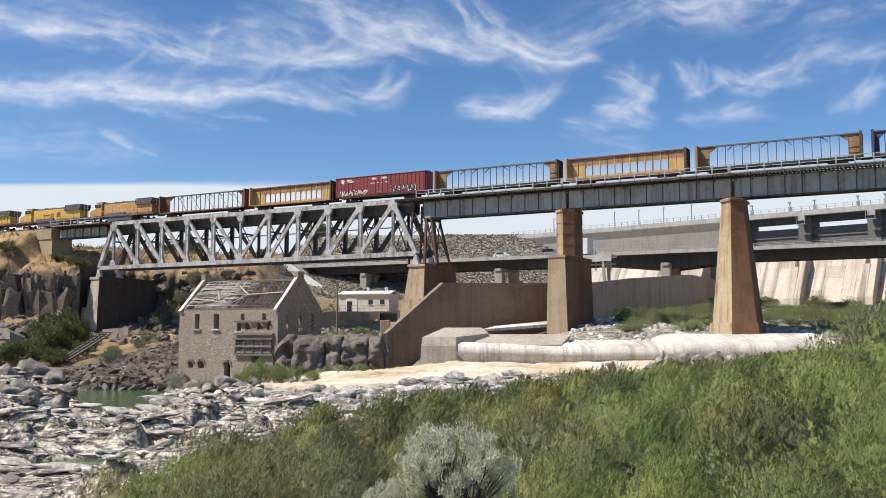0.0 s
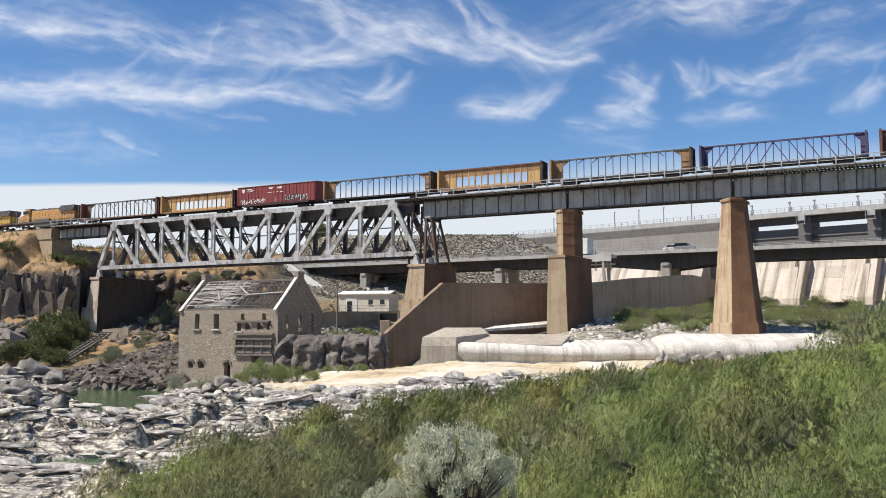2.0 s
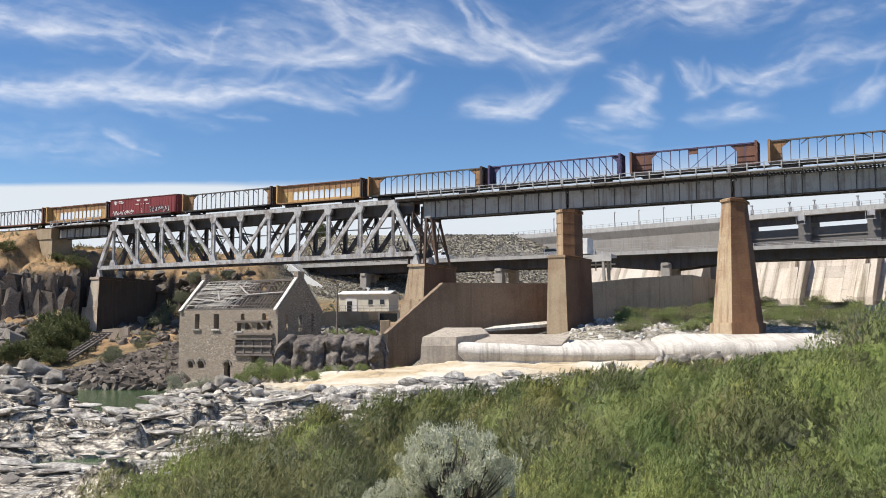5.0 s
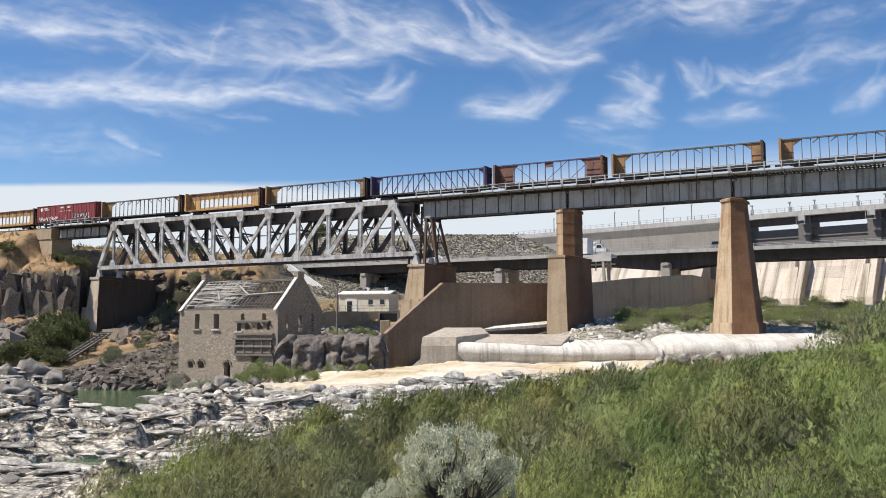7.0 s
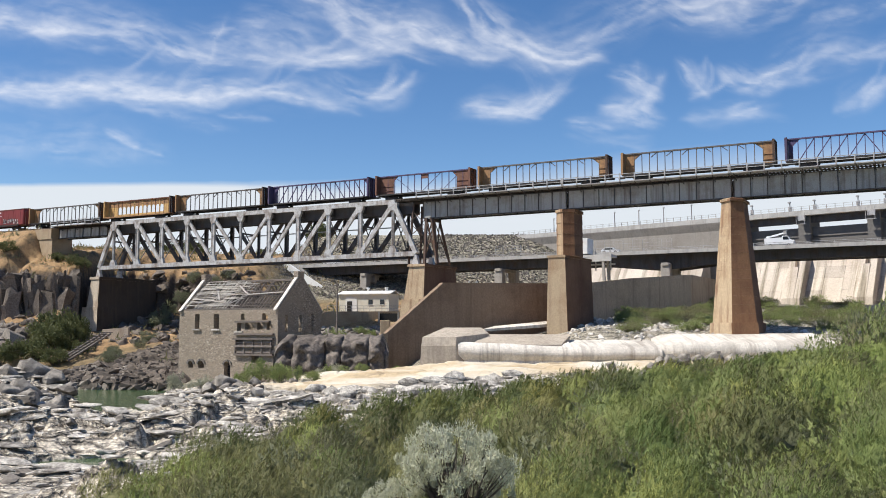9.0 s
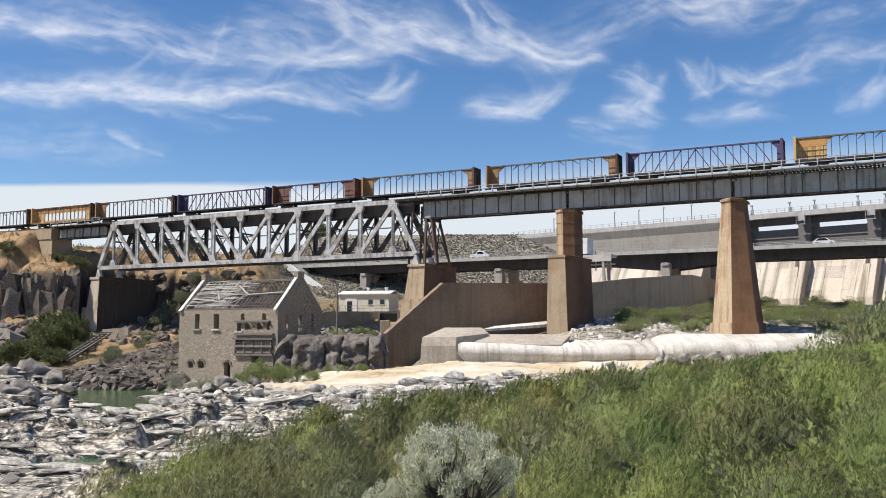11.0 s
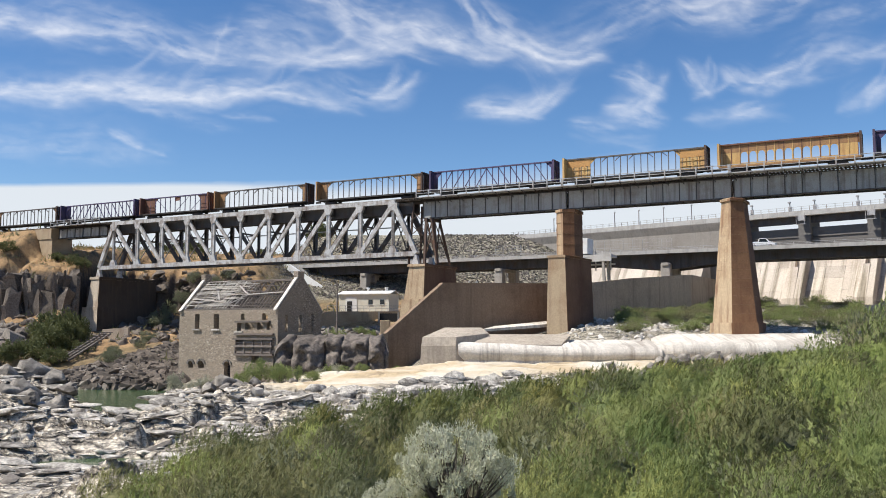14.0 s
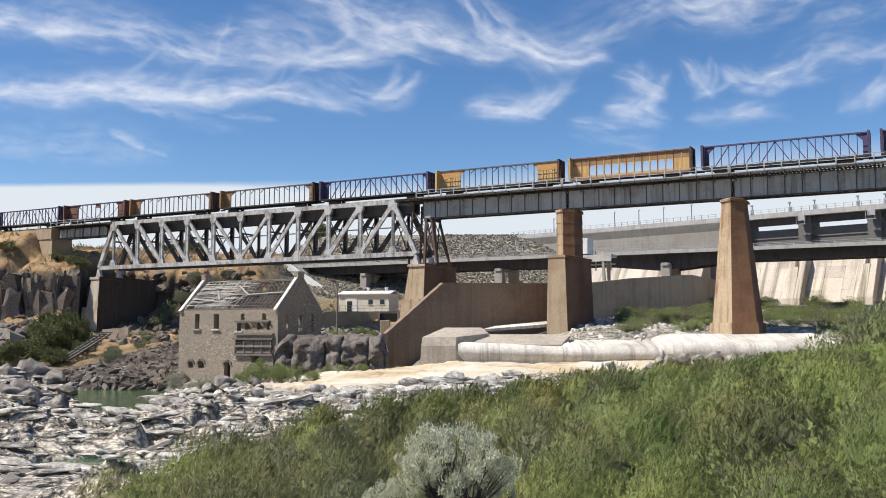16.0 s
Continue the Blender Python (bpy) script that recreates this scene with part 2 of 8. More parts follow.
def water_material():
    m, n, l = nodes_of("green_river_water")
    b = n["Principled BSDF"]
    co = n.new("ShaderNodeTexCoord").outputs["Object"]
    big = noise_tex(n, l, co, 0.05, 4, 0.6)
    l.new(mixc(n, l, big, (0.060, 0.100, 0.045), (0.090, 0.130, 0.058)), b.inputs["Base Color"])
    b.inputs["Roughness"].default_value = 0.12
    b.inputs["IOR"].default_value = 1.33
    w = noise_tex(n, l, co, 1.4, 4, 0.6, (0.5, 1.6, 1.0))
    bp = n.new("ShaderNodeBump")
    bp.inputs["Strength"].default_value = 0.5
    bp.inputs["Distance"].default_value = 0.06
    l.new(w, bp.inputs["Height"])
    l.new(bp.outputs[0], b.inputs["Normal"])
    return m


def ground_material():
    """Soil, pale ledge rock, dry hill grass and dark basalt, told apart by the zones on the sheet and by steepness."""
    m, n, l = nodes_of("river_ground")
    b = n["Principled BSDF"]
    co = n.new("ShaderNodeTexCoord").outputs["Object"]
    at = n.new("ShaderNodeAttribute")
    at.attribute_name = "zone"
    sep = n.new("ShaderNodeSeparateColor")
    l.new(at.outputs["Color"], sep.inputs[0])
    med = noise_tex(n, l, co, 0.35, 8, 0.65)
    fine = noise_tex(n, l, co, 2.2, 7, 0.7)
    soil = ramp(n, l, med, [(0.3, (0.055, 0.06, 0.028)), (0.55, (0.085, 0.085, 0.04)), (0.75, (0.13, 0.115, 0.06))])
    shelf = ramp(n, l, fine, [(0.36, (0.12, 0.105, 0.088)), (0.47, (0.37, 0.33, 0.28)), (0.62, (0.63, 0.575, 0.49))])
    shelf = mixc(n, l, ramp(n, l, noise_tex(n, l, co, 0.12, 5, 0.6, (1, 0.5, 1)), [(0.45, (0, 0, 0)), (0.65, (0.6, 0.6, 0.6))]), shelf, (0.25, 0.228, 0.20))
    grit = ramp(n, l, noise_tex(n, l, co, 7.0, 6, 0.75, (0.6, 1.3, 1.0)), [(0.34, (0.45, 0.44, 0.43)), (0.48, (0.95, 0.95, 0.95)), (0.66, (1.18, 1.17, 1.15))])
    shelf = mixc(n, l, 1.0, shelf, grit, "MULTIPLY")
    vein = ramp(n, l, noise_tex(n, l, co, 1.3, 8, 0.72, (0.45, 1.3, 2.5), 0.5), [(0.38, (0.36, 0.345, 0.32)), (0.46, (0.88, 0.865, 0.83)), (0.55, (1.38, 1.36, 1.30)), (0.68, (1.75, 1.71, 1.62))])
    shelf = mixc(n, l, 1.0, shelf, vein, "MULTIPLY")
    bend = n.new("ShaderNodeMapping")
    bend.inputs["Rotation"].default_value = (0, 0, -0.45)
    bend.inputs["Scale"].default_value = (0.42, 1.0, 0.9)
    warp = n.new("ShaderNodeTexNoise")
    warp.inputs["Scale"].default_value = 0.8
    warp.inputs["Detail"].default_value = 4
    l.new(co, warp.inputs["Vector"])
    bent = n.new("ShaderNodeVectorMath")
    bent.operation = "MULTIPLY_ADD"
    l.new(warp.outputs["Color"], bent.inputs[0])
    bent.inputs[1].default_value = (1.3, 1.3, 1.3)
    l.new(co, bent.inputs[2])
    l.new(bent.outputs[0], bend.inputs[0])
    cell = n.new("ShaderNodeTexVoronoi")
    cell.feature = "DISTANCE_TO_EDGE"
    cell.inputs["Scale"].default_value = 0.9
    l.new(bend.outputs[0], cell.inputs["Vector"])
    split = ramp(n, l, cell.outputs["Distance"], [(0.015, (0, 0, 0)), (0.10, (0.8, 0.8, 0.8)), (0.3, (1, 1, 1))])
    shelf = mixc(n, l, 1.0, shelf, ramp(n, l, cell.outputs["Distance"], [(0.008, (0.50, 0.48, 0.46)), (0.045, (1.1, 1.1, 1.09)), (0.3, (1.34, 1.33, 1.31))]), "MULTIPLY")
    tan = ramp(n, l, noise_tex(n, l, co, 0.22, 7, 0.6, (0.5, 1.6, 1)), [(0.30, (0.32, 0.25, 0.165)), (0.40, (0.56, 0.43, 0.265)), (0.51, (0.65, 0.545, 0.385)), (0.66, (0.73, 0.68, 0.58))])
    dry = ramp(n, l, med, [(0.32, (0.14, 0.115, 0.07)), (0.46, (0.33, 0.205, 0.10)), (0.7, (0.45, 0.295, 0.145))])
    tuft = ramp(n, l, noise_tex(n, l, co, 1.1, 6, 0.75), [(0.34, (0.6, 0.6, 0.58)), (0.52, (0.97, 0.97, 0.97)), (0.7, (1.1, 1.08, 1.05))])
    dry = mixc(n, l, 1.0, dry, tuft, "MULTIPLY")
    basalt = ramp(n, l, fine, [(0.3, (0.04, 0.032, 0.026)), (0.55, (0.08, 0.062, 0.049)), (0.8, (0.16, 0.125, 0.093))])
    col = mixc(n, l, sep.outputs[0], soil, shelf)
    col = mixc(n, l, sep.outputs[1], col, tan)
    col = mixc(n, l, sep.outputs[2], col, dry)
    geo = n.new("ShaderNodeNewGeometry")
    sx = n.new("ShaderNodeSeparateXYZ")
    l.new(geo.outputs["Normal"], sx.inputs[0])
    steep = ramp(n, l, sx.outputs[2], [(0.50, (1, 1, 1)), (0.70, (0, 0, 0))])
    keep = n.new("ShaderNodeMath")
    keep.operation = "MULTIPLY"
    l.new(steep, keep.inputs[0])
    l.new(at.outputs["Alpha"], keep.inputs[1])
    col = mixc(n, l, keep.outputs[0], col, basalt)
    l.new(col, b.inputs["Base Color"])
    b.inputs["Roughness"].default_value = 0.95
    bp = n.new("ShaderNodeBump")
    bp.inputs["Strength"].default_value = 0.7
    bp.inputs["Distance"].default_value = 0.4
    l.new(fine, bp.inputs["Height"])
    crack = n.new("ShaderNodeBump")
    crack.inputs["Distance"].default_value = 0.4
    rock = n.new("ShaderNodeMath")
    rock.operation = "SUBTRACT"
    l.new(sep.outputs[0], rock.inputs[0])
    l.new(sep.outputs[1], rock.inputs[1])
    rock.use_clamp = True
    l.new(rock.outputs[0], crack.inputs["Strength"])
    l.new(split, crack.inputs["Height"])
    l.new(bp.outputs[0], crack.inputs["Normal"])
    l.new(crack.outputs[0], b.inputs["Normal"])
    return m


M["water"] = water_material()
M["ground"] = ground_material()

# ---- mesh helpers ----


def mesh_of(name, bm, material, smooth=False):
    me = bpy.data.meshes.new(name)
    bmesh.ops.recalc_face_normals(bm, faces=bm.faces)
    bm.to_mesh(me)
    bm.free()
    me.materials.append(material)
    if smooth:
        me.polygons.foreach_set("use_smooth", [True] * len(me.polygons))
    return me


def part(name, bm, material, parent=None, label="", smooth=False):
    ob = new(name, mesh_of(name, bm, material, smooth))
    if parent:
        ob.parent = parent
    if label:
        ob["label"] = label
    return ob


def share(name, me, parent, m=None):
    """One more object on a mesh that alike pieces share."""
    ob = new(name, me)
    ob.parent = parent
    if m is not None:
        ob.matrix_basis = m
    return ob


def empty(name, m, label, category, group="", kind=""):
    ob = new(name)
    ob.matrix_basis = m
    return tagged(ob, label, category, group, kind)


def thing(name, bm, material, m, label, category, group="", kind="", smooth=False):
    ob = part(name, bm, material, None, "", smooth)
    ob.matrix_basis = m
    return tagged(ob, label, category, group, kind)


def box(bm, c, s, m=None):
    """A box of size s round c."""
    mm = Matrix.Translation(c) @ Matrix.Diagonal((*s, 1))
    if m is not None:
        mm = m @ mm
    return bmesh.ops.create_cube(bm, size=1.0, matrix=mm)["verts"]


def beam(bm, a, b, w, h=None):
    """A straight bar from a to b, w wide (level) and h deep."""
    a, b = Vector(a), Vector(b)
    h = h or w
    x = (b - a).normalized()
    up = Vector((0, 0, 1)) if abs(x.z) < 0.99 else Vector((1, 0, 0))
    y = up.cross(x).normalized()
    z = x.cross(y)
    mm = Matrix((x, y, z)).transposed().to_4x4()
    mm.translation = (a + b) / 2
    bmesh.ops.create_cube(bm, size=1.0, matrix=mm @ Matrix.Diagonal(((b - a).length, w, h, 1)))


def rod(bm, a, b, r, seg=8, r2=None):
    a, b = Vector(a), Vector(b)
    q = (b - a).to_track_quat("Z", "Y").to_matrix().to_4x4()
    q.translation = (a + b) / 2
    bmesh.ops.create_cone(bm, cap_ends=True, segments=seg, radius1=r, radius2=r if r2 is None else r2, depth=(b - a).length, matrix=q)


def prism(bm, plan0, z0, plan1, z1):
    """A solid between two plan outlines with the same number of corners."""
    lo = [bm.verts.new((x, y, z0)) for x, y in plan0]
    hi = [bm.verts.new((x, y, z1)) for x, y in plan1]
    k = len(lo)
    bm.faces.new(lo)
    bm.faces.new(hi)
    for i in range(k):
        bm.faces.new((lo[i], lo[(i + 1) % k], hi[(i + 1) % k], hi[i]))


def extrude_outline(bm, pts, a, b, m=None):
    """A solid from an outline in (x, z), drawn from y = a to y = b."""
    f0 = [bm.verts.new((x, a, z)) for x, z in pts]
    f1 = [bm.verts.new((x, b, z)) for x, z in pts]
    if m is not None:
        for v in f0 + f1:
            v.co = m @ v.co
    bm.faces.new(f0)
    bm.faces.new(f1)
    k = len(pts)
    for i in range(k):
        bm.faces.new((f0[i], f0[(i + 1) % k], f1[(i + 1) % k], f1[i]))


def bevel(bm, width, seg=1):
    bmesh.ops.bevel(bm, geom=bm.edges[:], offset=width, segments=seg, affect="EDGES", clamp_overlap=True)
    return bm


def B():
    return bmesh.new()


def value_noise(x, y, seed=0):
    """Smooth random heights in 0..1 on arrays."""
    xi, yi = np.floor(x).astype(np.int64), np.floor(y).astype(np.int64)
    xf, yf = x - xi, y - yi
    xf, yf = xf * xf * (3 - 2 * xf), yf * yf * (3 - 2 * yf)

    def h(i, j):
        k = (i * 374761393 + j * 668265263 + seed * 974711) & 0xFFFFFFFF
        k = ((k ^ (k >> 13)) * 1274126177) & 0xFFFFFFFF
        return ((k ^ (k >> 16)) & 0xFFFF) / 65535.0
    a = h(xi, yi) * (1 - xf) + h(xi + 1, yi) * xf
    b = h(xi, yi + 1) * (1 - xf) + h(xi + 1, yi + 1) * xf
    return a * (1 - yf) + b * yf


def fbm(x, y, octaves=5, seed=0, gain=0.5):
    s, a, t = 0, 1.0, 0
    for o in range(octaves):
        s = s + a * value_noise(x * 2 ** o, y * 2 ** o, seed + o)
        t += a
        a *= gain
    return s / t


def smooth(a, b, x):
    t = np.clip((x - a) / (b - a), 0, 1)
    return t * t * (3 - 2 * t)


# ---- the bridge's own frame: x along the track (away to the left), y towards the camera, z up ----
TRACK = pose(-2.43, 156.1, 0, 0, 0, 151.966)
ALONG = Vector((-0.88267, 0.47000, 0))
TOWARDS = Vector((-0.47000, -0.88267, 0))

# ---- ground ----


def slabs(x, y, seed, rough=0.85):
    """Broken slabs: for each point the random height of its block and the nearness of a crack (0 at the crack)."""
    xi, yi = np.floor(x), np.floor(y)
    best, second, level = np.full(x.shape, 9.0), np.full(x.shape, 9.0), np.zeros(x.shape)
    for dx in (-1, 0, 1):
        for dy in (-1, 0, 1):
            cx, cy = xi + dx, yi + dy
            k = np.abs(np.sin(cx * 127.1 + cy * 311.7 + seed) * 43758.5453)
            k2 = np.abs(np.sin(cx * 269.5 + cy * 183.3 + seed) * 24634.6345)
            k, k2 = k - np.floor(k), k2 - np.floor(k2)
            d = np.hypot(x - cx - 0.5 - rough * (k - 0.5), y - cy - 0.5 - rough * (k2 - 0.5))
            lv = (k * 7.13 + k2 * 3.7) % 1.0 + (k - 0.5) * (x - cx - 0.5) * 0.5 + (k2 - 0.2) * (y - cy - 0.5) * 0.6
            nearer = d < best
            second = np.where(nearer, best, np.minimum(second, d))
            level = np.where(nearer, lv, level)
            best = np.where(nearer, d, best)
    return level, second - best


def heights(x, y):
    """Height of the ground: near grassy bank, rock ledges and pools, far bank with its cliff, river bed above the weir, high plain."""
    u = (x + 2.43) * ALONG.x + (y - 156.1) * ALONG.y
    w = (x + 2.43) * TOWARDS.x + (y - 156.1) * TOWARDS.y
    n1 = fbm(x * 0.03, y * 0.03, 5, 3) - 0.5
    n2 = fbm(x * 0.15, y * 0.15, 5, 7) - 0.5
    # near bank, rising from the ledge's edge
    edge = np.interp(y, [0, 14, 22, 30, 44, 54, 63, 77, 89, 98, 112, 118, 124], [-4, -5, -7.6, -10.8, -14, -13, -5, 5, 16.5, 27, 40, 50, 64]) + 5 * n1 + 3.5 * n2
    inland = x - edge
    foot = 1.7 + 0.028 * np.maximum(0, y - 50)
    bank = foot + 0.15 * np.clip(inland, 0, 12) + 0.115 * np.clip(inland - 12, 0, 32) + 2.9 * smooth(46, 2, y) + n2 * 0.5 * smooth(0, 4, inland)
    bank = np.minimum(bank, 11)
    # ledges: slabs of broken rock in long layers
    front = np.interp(x, [-30, -9, 0, 15, 30], [97, 100, 104, 105.5, 106])
    flat = smooth(-3, 3, y - front - 3 + 6 * n1 + 5 * n2) * smooth(-26, -17, x)
    rough = 1 - 0.80 * flat
    bx, by = x + 2.5 * n2 + 4 * n1, y + 1.2 * n2 + 2 * n1 + 0.22 * x
    s1, c1 = slabs(bx / 7.5, by / 2.6, 1.7)
    s2, c2 = slabs(bx / 2.4 + 9, by / 1.0, 5.1)
    layer = 7.0 * fbm(bx * 0.035, by * 0.13, 3, 43)
    thin = 6 * fbm(bx * 0.10, by * 0.42, 3, 47)
    steps = (np.floor(layer) + smooth(0, 0.5, layer % 1)) * 0.58 + (np.floor(thin) + smooth(0, 0.6, thin % 1)) * 0.16
    worn = np.abs(fbm(bx * 0.5, by * 1.1, 4, 53) - 0.5)
    ledge = 1.2 + 0.6 * smooth(60, 40, y) + 1.5 * smooth(97, 102, y) * smooth(-36, -10, x) + 1.4 * smooth(104, 120, y) * smooth(-24, -4, x)
    ledge = ledge + 0.75 * smooth(108, 118.5, y) * smooth(-8, 5, x) + flat * 0.9 * ((np.floor(thin) + smooth(0, 0.15, thin % 1)) * 0.16 - 0.48)
    dip_to = bx * 0.10 - by * 0.21 + 2.4 * (fbm(bx * .06, by * .12, 3, 61) - .5) + .35 * n2
    tilt = dip_to % 1
    brk = np.where(tilt < .92, tilt / .92, 1 - smooth(.92, 1.0, tilt)) * np.clip(2.6 * (fbm(bx * .05, by * .07, 2, 67) - .28), .15, 1.25)
    fine_q = bx * 0.30 - by * 0.62 + 3.0 * (fbm(bx * .15, by * .3, 3, 71) - .5)
    chip = np.where(fine_q % 1 < .9, (fine_q % 1) / .9, 1 - smooth(.9, 1.0, fine_q % 1))
    ledge = ledge + rough * (1.25 * brk + .62 * chip - .9)
    ledge = ledge + rough * (.55 * (steps - 2.4) + (s1 - 0.45) * 1.05 + (s2 - 0.45) * 0.22 - 1.0 * smooth(0.13, 0.0, c1) - 0.45 * smooth(0.15, 0.0, c2) + 0.6 * worn)
    ledge = ledge + 2.3 * smooth(-40, -50, x) * smooth(84, 94, y) * smooth(116, 108, y)
    dip = smooth(1.4, 0.7, np.hypot((x + 21) / 8, (y - 53) / 9.5))
    ledge = ledge * (1 - dip) + (0.25 * ledge + 0.1) * dip
    pool = np.hypot((x + 22.2) / 4.8, (y - 60.5) / 3.4) + 0.8 * n2
    ledge = np.where(pool < 1.9, ledge * (1 - smooth(1.9, 1.0, pool)) + np.minimum(ledge, 0.5) * smooth(1.9, 1.0, pool), ledge)
    ledge = ledge * (1 - smooth(1.0, 0.75, pool)) - 0.6 * smooth(1.0, 0.75, pool)
    basin = smooth(1, 0.5, np.hypot((x + 33) / 9.5, (y - 89) / 13))
    ledge = ledge * (1 - basin) + np.minimum(ledge * 0.35, 0.45) * basin
    left_edge = np.interp(y, [90, 94, 110, 116, 118], [-33, -36, -46, -50, -140]) + 5 * n2
    right_edge = np.interp(y, [90, 94, 100, 110, 120, 134], [-30.5, -30, -31.5, -34, -36, -39]) + 4 * n2
    river = smooth(90, 94, y) * smooth(-0.8, 0.8, x - left_edge) * smooth(0.8, -0.8, x - right_edge) * smooth(140, 136, y)
    ledge = ledge * (1 - river) - 2.2 * river
    # far bank on the left, with a cliff and the hill above it
    cliff = 188.5 + 15 * smooth(-79, -72, x) + (fbm(x * 0.40, x * 0.02, 4, 19) - 0.5) * 5 + 3 * n1 + (slabs(x / 2.3, y / 60, 8.3)[0] - 0.5) * 2.2
    e = y - cliff
    left = np.where(y < 150, np.interp(y + 6 * n1, [125, 133, 137, 150], [-2.5, -1.6, 1.0, 3.2]), 3.2 + (9.5 - 3.2) * np.clip((y - 150) / np.maximum(cliff - 158, 1), 0, 1))
    left = np.where(e > -8, np.interp(e, [-8, -2.5, -1.2, 1.2, 2.2, 15, 40, 140, 4000], [9.5, 12.5, 16, 20.2, 21.6, 27.0, 29.3, 35, 39]), left)
    left = left + n2 * (1.0 + 1.6 * smooth(150, 180, y) * smooth(6, 0, e))
    # middle of the far side: the ruin's footing, the shelf with the pump house, then the dam's embankment
    mid = np.interp(y + n1 * 3, [120, 127, 136, 146, 152, 175.5, 179.5, 200, 214, 250, 300, 330, 4000], [0.3, 0.9, 2.2, 3.8, 6.2, 9.4, 12.4, 12.6, 17.5, 35.2, 35.4, 30, 28]) + n2 * 0.8 * smooth(240, 205, y)
    # river bed above the weir and below the dam
    right = np.interp(y, [118, 121.5, 124, 127, 133, 140, 150, 175, 200, 230, 235, 400, 4000], [4.7, 4.7, 5.7, 7.4, 8.7, 9.5, 10.2, 12.6, 15.2, 15.5, 25, 28, 28]) + n2 * 0.8 - 2.2 * smooth(24, 12, x) * smooth(165, 150, y)
    a = smooth(-46, -32, x + 2 * n1)
    c = smooth(-9, 2, x - 0.10 * (y - 135))
    c = np.where(y > 195, smooth(18, 48, x - 0.1 * (y - 195)) * 1.0, c)
    far = left * (1 - a) + (mid * (1 - c) + right * c) * a
    k = smooth(117, 124, y) * (1 - smooth(-30, -44, x)) + smooth(130, 133, y) * smooth(-30, -44, x)
    shore = smooth(-0.8, 0.8, inland)
    low = np.maximum(bank, ledge * (1 - shore)) * shore + ledge * (1 - shore)
    z = low * (1 - k) + far * k
    # embankments that carry the track beyond the bridge's ends
    beyond = np.where(u > 0, 98.5 - u, u + 86)
    fill = 31.05 - np.where(u > 0, 0.92, 2.2) * np.maximum(0, np.abs(w) - 3.2) - np.where(u > 0, 6.0 * np.maximum(0, 1.5 - e), 3.0 * np.maximum(0, np.abs(w) - 12.5)) - np.where(u > 0, 0.75 + 1.6 * smooth(12, 4, np.abs(w)), 5.0) * np.maximum(0, beyond)
    z = np.maximum(z, fill)
    near_track = smooth(9, 4, np.abs(w)) * smooth(2, -3, beyond)
    z = z * (1 - near_track) + np.minimum(z, 31.05) * near_track
    # the road's cutting beyond its bridge
    cut = 24.3 + 0.8 * np.maximum(0, np.abs(w + 50.2) - 7)
    z = np.where(u > 58, np.minimum(z, cut), z)
    return z, inland, bank, river, k, a, c


